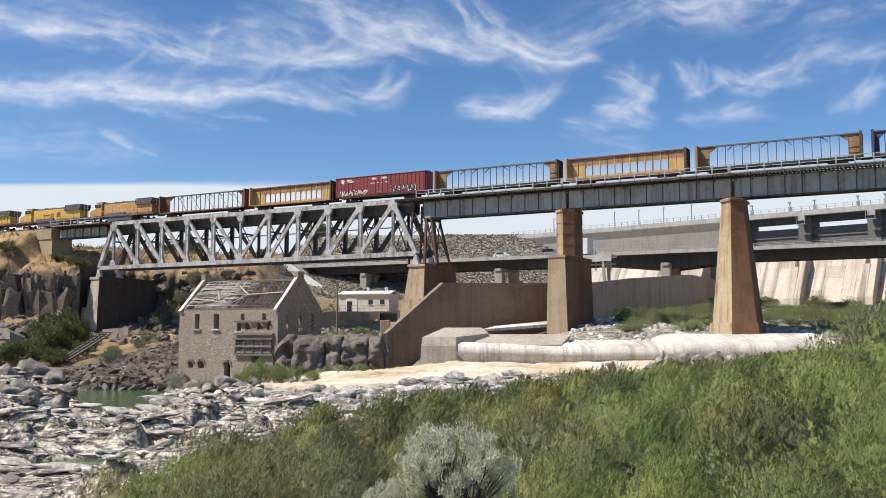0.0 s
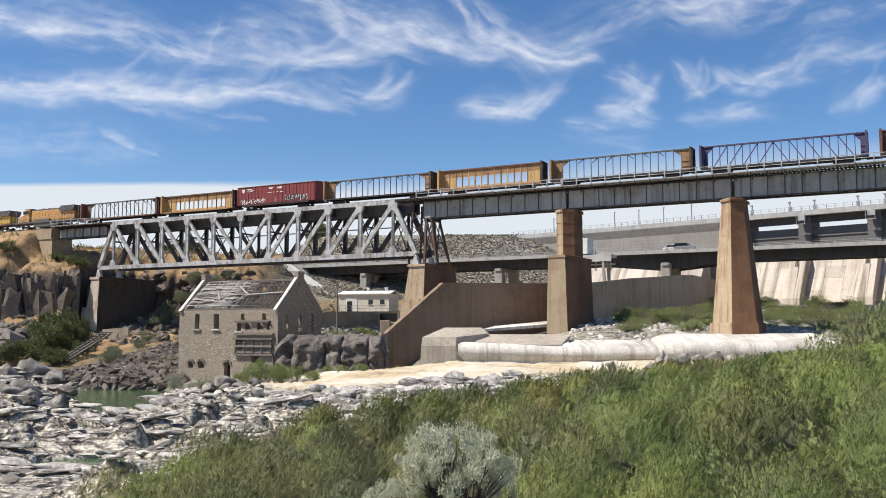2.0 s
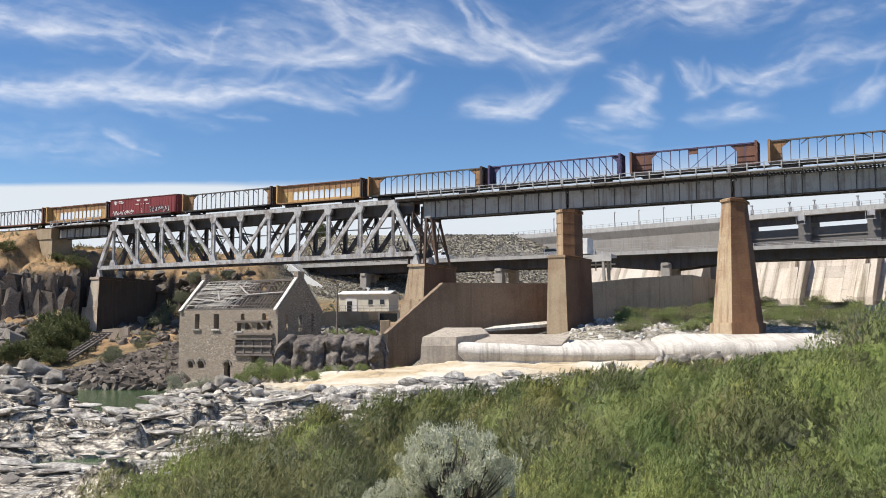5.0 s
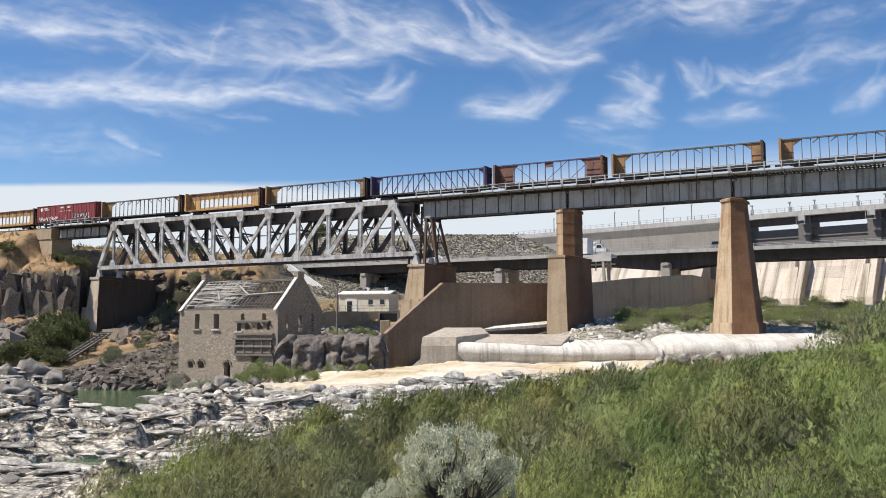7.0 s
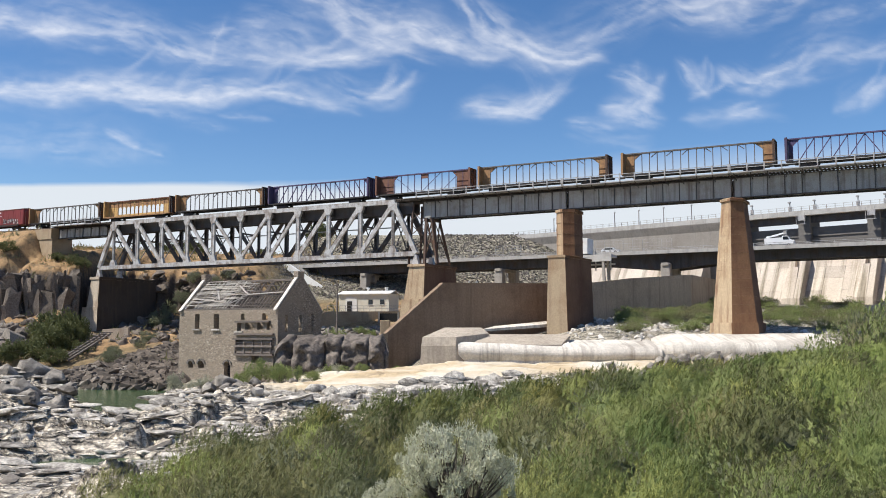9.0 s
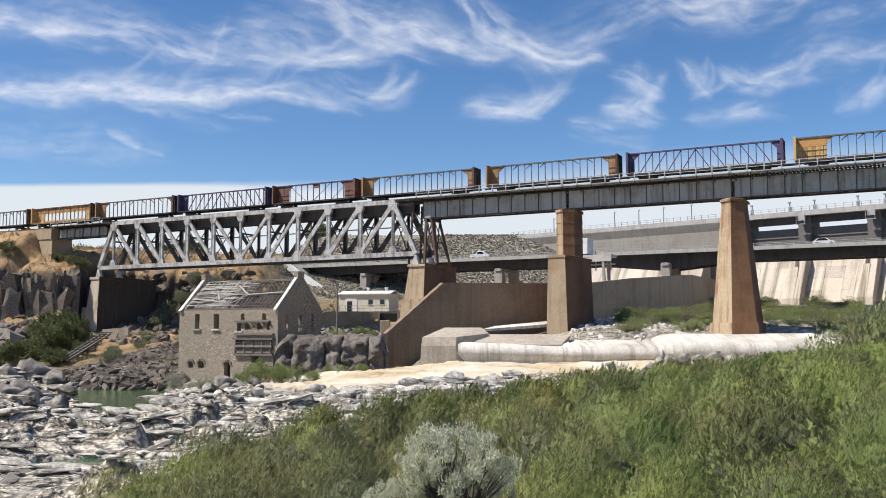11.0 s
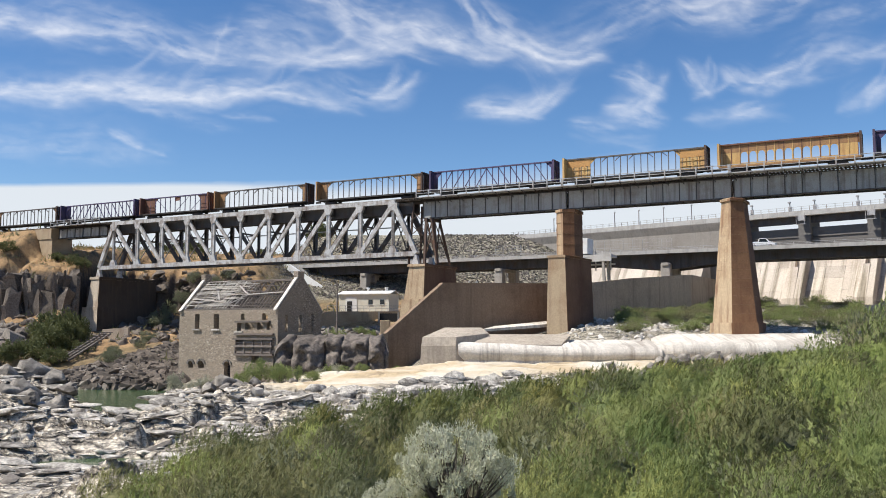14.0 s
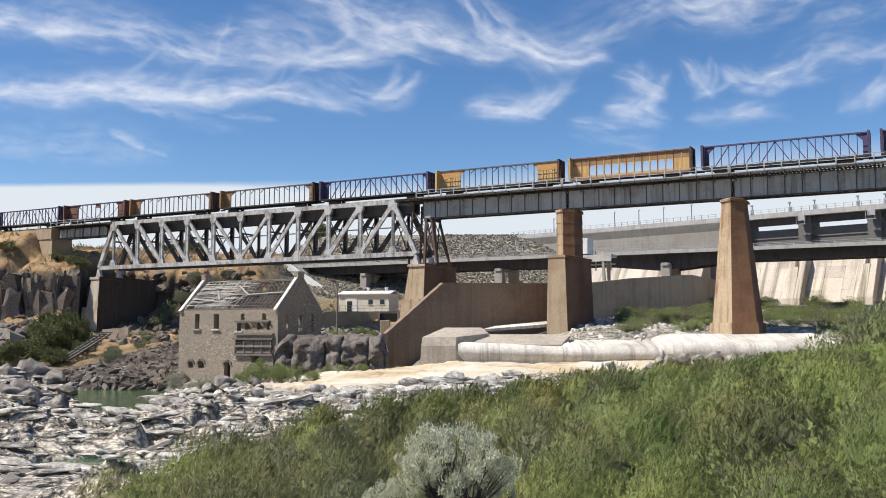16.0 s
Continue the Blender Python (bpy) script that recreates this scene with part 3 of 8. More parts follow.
def build_ground():
    fine = np.linspace(-29, 29, 660)
    side = np.linspace(29, 331, 44)[1:-1]
    ang = np.radians(np.concatenate([fine, side]))
    r = np.concatenate([[0.01], np.geomspace(4, 30, 50), np.linspace(31, 118, 270), np.linspace(118.6, 262, 160), np.geomspace(270, 4600, 34)])
    A, Rr = np.meshgrid(ang, r)
    X, Y = np.sin(A) * Rr, np.cos(A) * Rr - 0.6 * smooth(4, 0, Rr)
    Z, inland, bank, river, k, a, c = heights(X, Y)
    # rounded off between neighbouring points
    Z = (Z + sum(heights(X + dx, Y + dy)[0] for dx in (-0.08, 0.08) for dy in (-0.2, 0.2))) / 5
    na, nr = len(ang), len(r)
    verts = np.stack([X, Y, Z], -1).reshape(-1, 3)
    i = np.arange(nr - 1)[:, None] * na
    j = np.arange(na)[None, :]
    j2 = (j + 1) % na
    faces = np.stack([i + j, i + na + j, i + na + j2, i + j2], -1).reshape(-1, 4)
    faces = faces[:, ::-1]
    me = bpy.data.meshes.new("ground")
    me.vertices.add(len(verts))
    me.vertices.foreach_set("co", verts.ravel())
    me.loops.add(faces.size)
    me.loops.foreach_set("vertex_index", faces.ravel().astype(np.int32))
    me.polygons.add(len(faces))
    me.polygons.foreach_set("loop_start", np.arange(0, faces.size, 4, dtype=np.int32))
    me.update(calc_edges=True)
    me.polygons.foreach_set("use_smooth", np.ones(len(faces), dtype=bool))
    shelf = smooth(0.6, -0.6, inland) * (1 - k)
    tan = shelf * smooth(-1.5, 2, Y - 4 - np.interp(X, [-30, -9, 0, 15, 30], [97, 100, 104, 105.5, 106]) + 9 * (fbm(X * .15, Y * .25, 4, 5) - .5)) * smooth(-24, -17, X)
    patch = fbm(X * .06, Y * .06, 4, 9)
    dry = k * (1 - a) * smooth(138, 152, Y) * np.maximum(.55 + .45 * smooth(.35, .5, patch), smooth(184, 189, Y))
    dry = np.maximum(dry, k * a * (1 - c) * smooth(160, 176, Y) * (.6 + .4 * smooth(.42, .55, patch)))
    riprap = k * a * smooth(206, 212, Y) * smooth(300, 260, Y) * smooth(-48, -44, X)
    dry = dry * (1 - riprap)
    shelf = np.maximum(shelf, riprap * 0.45)
    shelf = np.maximum(shelf, k * smooth(150, 142, Y) * 0.55)
    shelf = np.maximum(shelf, k * c * 0.65)
    shelf = np.maximum(shelf, k * a * (1 - c) * smooth(182, 172, Y) * 0.6)
    basalt = np.clip(k * (1 - 0.5 * c), 0, 1) * smooth(23.0, 21.2, Z)
    zone = np.stack([shelf, tan, dry, basalt], -1).reshape(-1, 4)
    at = me.color_attributes.new("zone", "FLOAT_COLOR", "POINT")
    at.data.foreach_set("color", zone.astype(np.float32).ravel())
    me.materials.append(M["ground"])
    ob = new("ground", me)
    return tagged(ob, "rocky river ground with pale ledges, dry grass and basalt", "ground", kind="structure")


build_ground()


def ground_z(x, y):
    return float(heights(np.array([float(x)]), np.array([float(y)]))[0][0])


bm = B()
bmesh.ops.create_grid(bm, x_segments=1, y_segments=1, size=1)
for v in bm.verts:
    v.co = Vector((v.co.x * 110 - 110, v.co.y * 70 + 85, 0.0))
tagged(part("water", bm, M["water"]), "calm green river water between rock ledges", "water", kind="structure")

# ---- railway bridge ----
TOP, LOW = 31.1, 21.9          # chord centres
JOINT = [5.64 + 6.82 * i for i in range(11)]
PIN = (1.0, 77.9)
HALF = 2.7                     # truss planes, each side of the track


def truss_span():
    t = empty("truss_bridge", TRACK, "silver-painted riveted steel deck truss spanning between two piers", "bridge")
    # The far plane takes the dark steel, so its shade is in the colour.
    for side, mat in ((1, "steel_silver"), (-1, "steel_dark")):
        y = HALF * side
        lab = "" if side > 0 else "far-side steel with its shade painted in"
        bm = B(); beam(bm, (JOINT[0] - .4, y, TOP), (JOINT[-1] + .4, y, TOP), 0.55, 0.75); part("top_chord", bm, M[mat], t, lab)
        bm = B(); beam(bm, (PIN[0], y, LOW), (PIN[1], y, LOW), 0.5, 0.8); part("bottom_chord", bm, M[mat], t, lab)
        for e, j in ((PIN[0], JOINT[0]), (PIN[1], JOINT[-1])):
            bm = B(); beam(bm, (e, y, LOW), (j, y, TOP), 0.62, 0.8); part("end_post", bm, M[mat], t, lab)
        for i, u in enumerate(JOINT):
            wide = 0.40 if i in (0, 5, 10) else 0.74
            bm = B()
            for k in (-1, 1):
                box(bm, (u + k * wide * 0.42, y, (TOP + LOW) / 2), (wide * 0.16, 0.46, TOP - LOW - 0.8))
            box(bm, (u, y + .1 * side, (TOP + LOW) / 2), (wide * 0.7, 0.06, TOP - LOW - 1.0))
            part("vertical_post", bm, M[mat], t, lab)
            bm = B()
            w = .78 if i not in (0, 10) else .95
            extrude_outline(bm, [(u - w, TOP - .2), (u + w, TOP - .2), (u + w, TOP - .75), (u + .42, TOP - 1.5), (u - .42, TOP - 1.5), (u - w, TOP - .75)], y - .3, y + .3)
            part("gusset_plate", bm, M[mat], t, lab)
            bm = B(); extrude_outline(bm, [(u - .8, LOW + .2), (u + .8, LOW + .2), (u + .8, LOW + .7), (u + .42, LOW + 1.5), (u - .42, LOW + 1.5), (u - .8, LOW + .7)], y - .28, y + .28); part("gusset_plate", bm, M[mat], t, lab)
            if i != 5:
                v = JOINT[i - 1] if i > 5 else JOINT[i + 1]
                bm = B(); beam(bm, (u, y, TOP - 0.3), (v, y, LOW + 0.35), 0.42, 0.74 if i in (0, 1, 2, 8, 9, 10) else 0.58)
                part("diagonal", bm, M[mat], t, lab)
    # Floor system and bracing likewise: shade under the deck painted as dark steel.
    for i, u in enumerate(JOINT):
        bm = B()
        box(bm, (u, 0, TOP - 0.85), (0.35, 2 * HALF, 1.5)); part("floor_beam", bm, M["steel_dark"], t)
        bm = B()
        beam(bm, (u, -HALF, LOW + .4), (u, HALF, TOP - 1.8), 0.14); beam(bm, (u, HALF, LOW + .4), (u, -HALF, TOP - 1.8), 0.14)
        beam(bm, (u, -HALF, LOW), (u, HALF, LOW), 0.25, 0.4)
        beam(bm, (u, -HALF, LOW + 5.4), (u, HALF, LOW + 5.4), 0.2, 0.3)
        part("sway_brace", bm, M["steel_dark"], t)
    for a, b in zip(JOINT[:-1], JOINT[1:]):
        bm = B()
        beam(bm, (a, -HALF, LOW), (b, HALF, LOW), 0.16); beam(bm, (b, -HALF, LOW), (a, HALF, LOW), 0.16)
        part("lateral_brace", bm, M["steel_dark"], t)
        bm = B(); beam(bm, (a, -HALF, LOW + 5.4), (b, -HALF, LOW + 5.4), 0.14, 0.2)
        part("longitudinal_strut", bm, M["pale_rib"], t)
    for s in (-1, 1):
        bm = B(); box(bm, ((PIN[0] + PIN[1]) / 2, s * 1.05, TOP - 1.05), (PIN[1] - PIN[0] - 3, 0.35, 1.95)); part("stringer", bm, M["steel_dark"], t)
    for e in PIN:
        for s in (-1, 1):
            bm = B(); extrude_outline(bm, [(e - .7, 19.95), (e + .7, 19.95), (e + .22, 21.6), (e - .22, 21.6)], s * HALF - .35, s * HALF + .35)
            part("bearing_shoe", bm, M["steel_silver"], t)


def girder_span(u0, u1, rails, zlo=28.0, zhi=31.0):
    g = empty("girder_span", TRACK, "grey riveted plate girder span with rust streaks", "bridge", "girder spans")
    a, b = min(u0, u1) + 0.12, max(u0, u1) - 0.12
    n = max(3, round((b - a) / 2.45))
    for s in (1, -1):
        y = 1.25 * s
        bm = B()
        box(bm, ((a + b) / 2, y, (zlo + zhi) / 2), (b - a, 0.06, zhi - zlo)); part("web_plate", bm, M["girder"], g)
        for z in (zlo + .06, zhi - .06):
            bm = B(); box(bm, ((a + b) / 2, y, z), (b - a, 0.5, 0.12)); part("flange", bm, M["steel_dark"], g)
        for i in range(n + 1):
            u = a + 0.08 + (b - a - 0.16) * i / n
            bm = B(); box(bm, (u, y + s * 0.11, (zlo + zhi) / 2), (0.11, 0.16, zhi - zlo - .24)); part("stiffener", bm, M["steel_dark"], g)
    bm = B()
    for i in range(n):
        u = a + (b - a) * i / n
        beam(bm, (u, -1.2, zlo + .3), (u + (b - a) / n, 1.2, zlo + .3), 0.12); beam(bm, (u, -1.2, zlo + .2), (u, 1.2, zhi - .3), 0.12); beam(bm, (u, 1.2, zlo + .2), (u, -1.2, zhi - .3), 0.12)
    part("cross_frames", bm, M["steel_dark"], g)
    if not rails:
        return
    bm = B(); box(bm, ((a + b) / 2, 2.6, 31.40), (b - a + .2, 2.1, 0.14)); part("walkway_deck", bm, M["walkway"], g, "pale steel walkway along the deck edge")
    pb = B(); beam(pb, (0, 1.3, 30.6), (0, 3.5, 31.25), 0.1); bracket = mesh_of("walkway_bracket", pb, M["steel_dark"])
    k = a
    while k < b:
        share("walkway_bracket", bracket, g, pose(k, 0, 0)); k += 2.3
    m = round((b - a) / 2.3)
    post = None
    for i in range(m + 1):
        u = a + (b - a) * i / m
        if post is None:
            pb = B(); box(pb, (0, 0, 0), (0.17, 0.17, 1.3)); post = mesh_of("railing_post", pb, M["walkway"])
        share("railing_post", post, g, pose(u, 3.65, 32.0))
    for z in (32.55, 32.05):
        bm = B(); beam(bm, (a - .1, 3.65, z), (b + .1, 3.65, z), 0.07, 0.09); part("railing_bar", bm, M["walkway"], g)


truss_span()
girder_span(0.6, -25.9, True)
girder_span(-25.9, -51.4, True)
girder_span(-51.4, -77.4, True)
girder_span(77.2, 92.6, True, 28.9, 31.0)


def steel_tower():
    t = empty("steel_tower", TRACK, "rusty lattice steel bent standing on the concrete pier", "bridge tower")
    for s in (-1, 1):
        for u, v in ((-0.2, -0.2), (-2.7, -1.3)):
            bm = B(); beam(bm, (u - .2, s * 2.3, 20.05), (v, s * 1.3, 28.0), 0.42); part("leg", bm, M["rust_steel"], t)
        bm = B(); beam(bm, (-0.3, s * 2.2, 20.5), (-1.3, s * 1.4, 27.6), .16); beam(bm, (-2.8, s * 2.2, 20.5), (-.4, s * 1.4, 27.6), .16)
        beam(bm, (-0.4, s * 1.8, 24), (-2.0, s * 1.8, 24), .2); part("brace", bm, M["rust_steel"], t)
    bm = B(); beam(bm, (-.4, -2.3, 20.5), (-.2, 1.4, 27.6), .16); beam(bm, (-.4, 2.3, 20.5), (-.2, -1.4, 27.6), .16); part("brace", bm, M["rust_steel"], t)
    for u in (-0.2, -1.3):
        bm = B(); box(bm, (u, 0, 27.75), (.5, 3.2, .45)); part("cap_beam", bm, M["rust_steel"], t)
    # narrow bent at the truss end
    for s in (-1, 1):
        bm = B(); beam(bm, (2.9, s * 2.0, 20.05), (2.2, s * 1.5, 30.6), 0.3); part("leg", bm, M["rust_steel"], t)
        for z in (22.5, 25, 27.5):
            bm = B(); beam(bm, (2.8, s * 1.9, z), (0.2, s * 1.5, z + 2), .1); beam(bm, (0.2, s * 1.9, z), (2.5, s * 1.5, z + 2), .1); part("brace", bm, M["rust_steel"], t)


steel_tower()


def track():
    bm = B()
    z0 = 31.49
    u = -300.0
    rng = random.Random(4)
    verts, faces = [], []

    def add(cx, cy, cz, sx, sy, sz):
        o = len(verts)
        for dx in (-.5, .5):
            for dy in (-.5, .5):
                for dz in (-.5, .5):
                    verts.append((cx + dx * sx, cy + dy * sy, cz + dz * sz))
        faces.extend([tuple(o + q for q in f) for f in ((0, 1, 3, 2), (4, 6, 7, 5), (0, 4, 5, 1), (2, 3, 7, 6), (0, 2, 6, 4), (1, 5, 7, 3))])
    t = empty("railway_track", TRACK, "railway track with dark timber sleepers across the bridge", "railway track", kind="structure")
    while u < 330:
        add(u, rng.uniform(-.06, .06), z0 - 0.16, 0.26, 2.9 if not (-78 < u < 93) else 3.4 if u < 1 else 5.3, 0.26)
        u += 0.52
    me = bpy.data.meshes.new("sleepers")
    me.from_pydata(verts, [], faces)
    me.materials.append(M["tie"])
    ties = share("sleepers", me, t)
    ties["kind"] = "stuff"
    bm.free()
    for s in (-1, 1):
        bm = B(); box(bm, (15, s * 0.75, z0 + .06), (630, .07, .17)); part("rail", bm, M["rail"], t)
    # Solid strips added to keep the sun off the truss stringers.
    bm = B(); box(bm, (39.5, 2.2, z0 + .02), (78, .9, .1)); part("deck_edge_plank", bm, M["tie"], t)
    bm = B(); box(bm, (39.5, 2.2, z0 - .30), (78, .9, .04)); part("deck_edge_soffit", bm, M["tie"], t)


track()
RAIL = 31.64


def outline(a, y0, y1, nose):
    return [(a, y1 - nose), (0, y1), (-a, y1 - nose), (-a, y0 + nose), (0, y0), (a, y0 + nose)]


def pier_right():
    p = empty("bridge_pier", TRACK @ pose(-51.4, 0, 0), "tall battered tan concrete pier with rust stains and pointed nose", "bridge pier", "bridge piers")
    for k in range(14):
        z0, z1 = 9.9 + k * 1.2536, 9.9 + (k + 1) * 1.2536 - 0.012
        f0, f1 = 1 - (z0 - 9.9) / 17.6, 1 - (z1 - 9.9) / 17.6
        bm = B()
        prism(bm, outline(1.5 + 1.55 * f0, -2.9 - 1.9 * f0, 3.3 + 1.35 * f0, 1.25 + .5 * f0), z0, outline(1.5 + 1.55 * f1, -2.9 - 1.9 * f1, 3.3 + 1.35 * f1, 1.25 + .5 * f1), z1)
        part("concrete_lift", bm, M["pier"], p)
    bm = B(); prism(bm, outline(1.72, -3.6, 3.55, 1.3), 27.4, outline(1.72, -3.6, 3.55, 1.3), 27.75); prism(bm, outline(1.62, -3.5, 3.4, 1.3), 27.75, outline(1.4, -3.2, 3.1, 1.2), 27.9); part("pier_cap", bm, M["pier"], p)
    bm = B(); prism(bm, outline(3.5, -5.6, 5.4, 1.9), 7.0, outline(3.3, -5.4, 5.25, 1.85), 9.9); part("footing", bm, M["pier"], p, "pale stained footing")
    bm = B(); [box(bm, (x, y, 27.97), (.9, .5, .14)) for x in (-.6, .6) for y in (-1.25, 1.25)]; part("bearing_plates", bm, M["steel_dark"], p)


def pier_middle():
    p = empty("bridge_pier", TRACK @ pose(-25.9, 0, 0), "two-stage tan concrete pier with a square lower stage", "bridge pier", "bridge piers")
    bm = B(); prism(bm, [(2.35, 5.0), (-1.2, 5.0), (-1.6, -6.4), (2.35, -6.4)], 6.5, [(2.1, 4.6), (-.7, 4.6), (-1.3, -6.0), (2.1, -6.0)], 20.1); part("lower_stage", bm, M["pier_pale"], p, "pale square-nosed lower stage")
    bm = B(); prism(bm, [(2.25, 4.75), (-.8, 4.75), (-1.4, -6.1), (2.25, -6.1)], 20.1, [(2.25, 4.75), (-.8, 4.75), (-1.4, -6.1), (2.25, -6.1)], 20.45); part("ledge_course", bm, M["pier_pale"], p)
    for k in range(4):
        z0, z1 = 20.45 + k * 1.73, 20.45 + (k + 1) * 1.73 - .006
        bm = B(); prism(bm, outline(1.5, -2.6, 3.5, 1.1), z0, outline(1.47, -2.55, 3.45, 1.1), z1); part("concrete_lift", bm, M["pier"], p)
    bm = B(); prism(bm, outline(1.65, -2.75, 3.65, 1.2), 27.35, outline(1.65, -2.75, 3.65, 1.2), 27.8); part("pier_cap", bm, M["pier"], p)
    bm = B(); [box(bm, (x, y, 27.9), (.9, .5, .2)) for x in (-.6, .6) for y in (-1.25, 1.25)]; part("bearing_plates", bm, M["steel_dark"], p)


def pier_tower():
    p = empty("bridge_pier", TRACK @ pose(-1.0, 0, 0), "broad rust-stained concrete pier under the steel tower", "bridge pier", "bridge piers")
    bm = B(); prism(bm, [(3.3, 4.6), (-.5, 4.6), (-1.9, -5.6), (3.3, -5.6)], 14.0, [(2.5, 4.2), (-.5, 4.2), (-1.6, -4.8), (2.5, -4.8)], 19.55); part("upper_stage", bm, M["pier"], p)
    bm = B(); prism(bm, [(2.8, 4.45), (-.7, 4.45), (-1.9, -5.1), (2.8, -5.1)], 19.55, [(2.7, 4.4), (-.7, 4.4), (-1.9, -5.0), (2.7, -5.0)], 19.95); part("pier_cap", bm, M["pier"], p)
    bm = B(); prism(bm, [(4.4, 5.2), (-.6, 5.2), (-2.4, -6.6), (4.4, -6.6)], 4, [(3.6, 4.9), (-.6, 4.9), (-2.1, -6.3), (3.6, -6.3)], 14.0); part("lower_stage", bm, M["pier"], p)


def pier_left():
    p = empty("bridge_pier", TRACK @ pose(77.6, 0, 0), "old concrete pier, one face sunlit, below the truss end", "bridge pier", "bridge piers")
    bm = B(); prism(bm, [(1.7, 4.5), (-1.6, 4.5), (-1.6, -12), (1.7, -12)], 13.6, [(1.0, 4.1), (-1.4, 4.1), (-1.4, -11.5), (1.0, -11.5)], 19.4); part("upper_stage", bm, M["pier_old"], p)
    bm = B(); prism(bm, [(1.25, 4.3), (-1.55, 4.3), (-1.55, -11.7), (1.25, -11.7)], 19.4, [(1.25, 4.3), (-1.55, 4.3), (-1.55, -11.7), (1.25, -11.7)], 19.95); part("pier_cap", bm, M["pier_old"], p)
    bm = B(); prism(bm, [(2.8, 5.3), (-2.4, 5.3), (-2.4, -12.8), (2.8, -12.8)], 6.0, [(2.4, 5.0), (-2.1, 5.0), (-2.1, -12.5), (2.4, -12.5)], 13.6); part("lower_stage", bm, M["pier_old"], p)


def abutment():
    p = empty("bridge_abutment", TRACK @ pose(95, 0, 0), "pale concrete abutment where the bridge meets the hill", "bridge abutment")
    bm = B(); prism(bm, [(4.2, 2.9), (-2.1, 2.9), (-2.1, -2.9), (4.2, -2.9)], 22, [(3.6, 2.6), (-2.0, 2.6), (-2.0, -2.6), (3.6, -2.6)], 28.8); part("body", bm, M["pier_pale"], p)
    bm = B(); box(bm, (1.0, 0, 29.95), (5.6, 5.6, 2.3)); part("bridge_seat", bm, M["pier_pale"], p)
    q = empty("bridge_abutment", TRACK @ pose(-81.5, 0, 0), "concrete abutment at the end of the girder spans", "bridge abutment")
    bm = B(); box(bm, (0, 0, 20), (7.5, 6.5, 22)); part("body", bm, M["pier"], q)


pier_right(); pier_middle(); pier_tower(); pier_left(); abutment()


def rust_and_shade_flanks():
    """Rusty run-off and painted-in shade darken flanks and right noses; left noses stay pale."""
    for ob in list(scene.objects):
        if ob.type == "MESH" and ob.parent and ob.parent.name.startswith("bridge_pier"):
            ob.data.materials.append(M["pier_flank_shade" if ob.data.materials[0] == M["pier_old"] else "pier_rust_shade"])
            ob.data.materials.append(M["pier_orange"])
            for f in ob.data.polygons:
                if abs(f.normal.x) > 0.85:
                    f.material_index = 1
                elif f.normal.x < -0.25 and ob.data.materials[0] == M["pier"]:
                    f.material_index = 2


rust_and_shade_flanks()

# ---- rolling stock; each car in its own frame: x along the track, base at rail level ----


def truck_bogie(parent, u):
    bm = B()
    for s in (-1, 1):
        extrude_outline(bm, [(-1.25, .35), (-.9, .62), (.9, .62), (1.25, .35), (.6, .2), (-.6, .2)], s * 1.0 - .09, s * 1.0 + .09)
    box(bm, (0, 0, .5), (.5, 2.0, .3))
    b = part("bogie", bm, M["black"], parent)
    b.matrix_basis = pose(u, 0, 0)
    for x in (-.88, .88):
        bm = B()
        for s in (-1, 1):
            rod(bm, (x, s * .72, .46), (x, s * .84, .46), .46, 14)
        rod(bm, (x, -.75, .46), (x, .75, .46), .09, 6)
        part("wheelset", bm, M["black"], b)


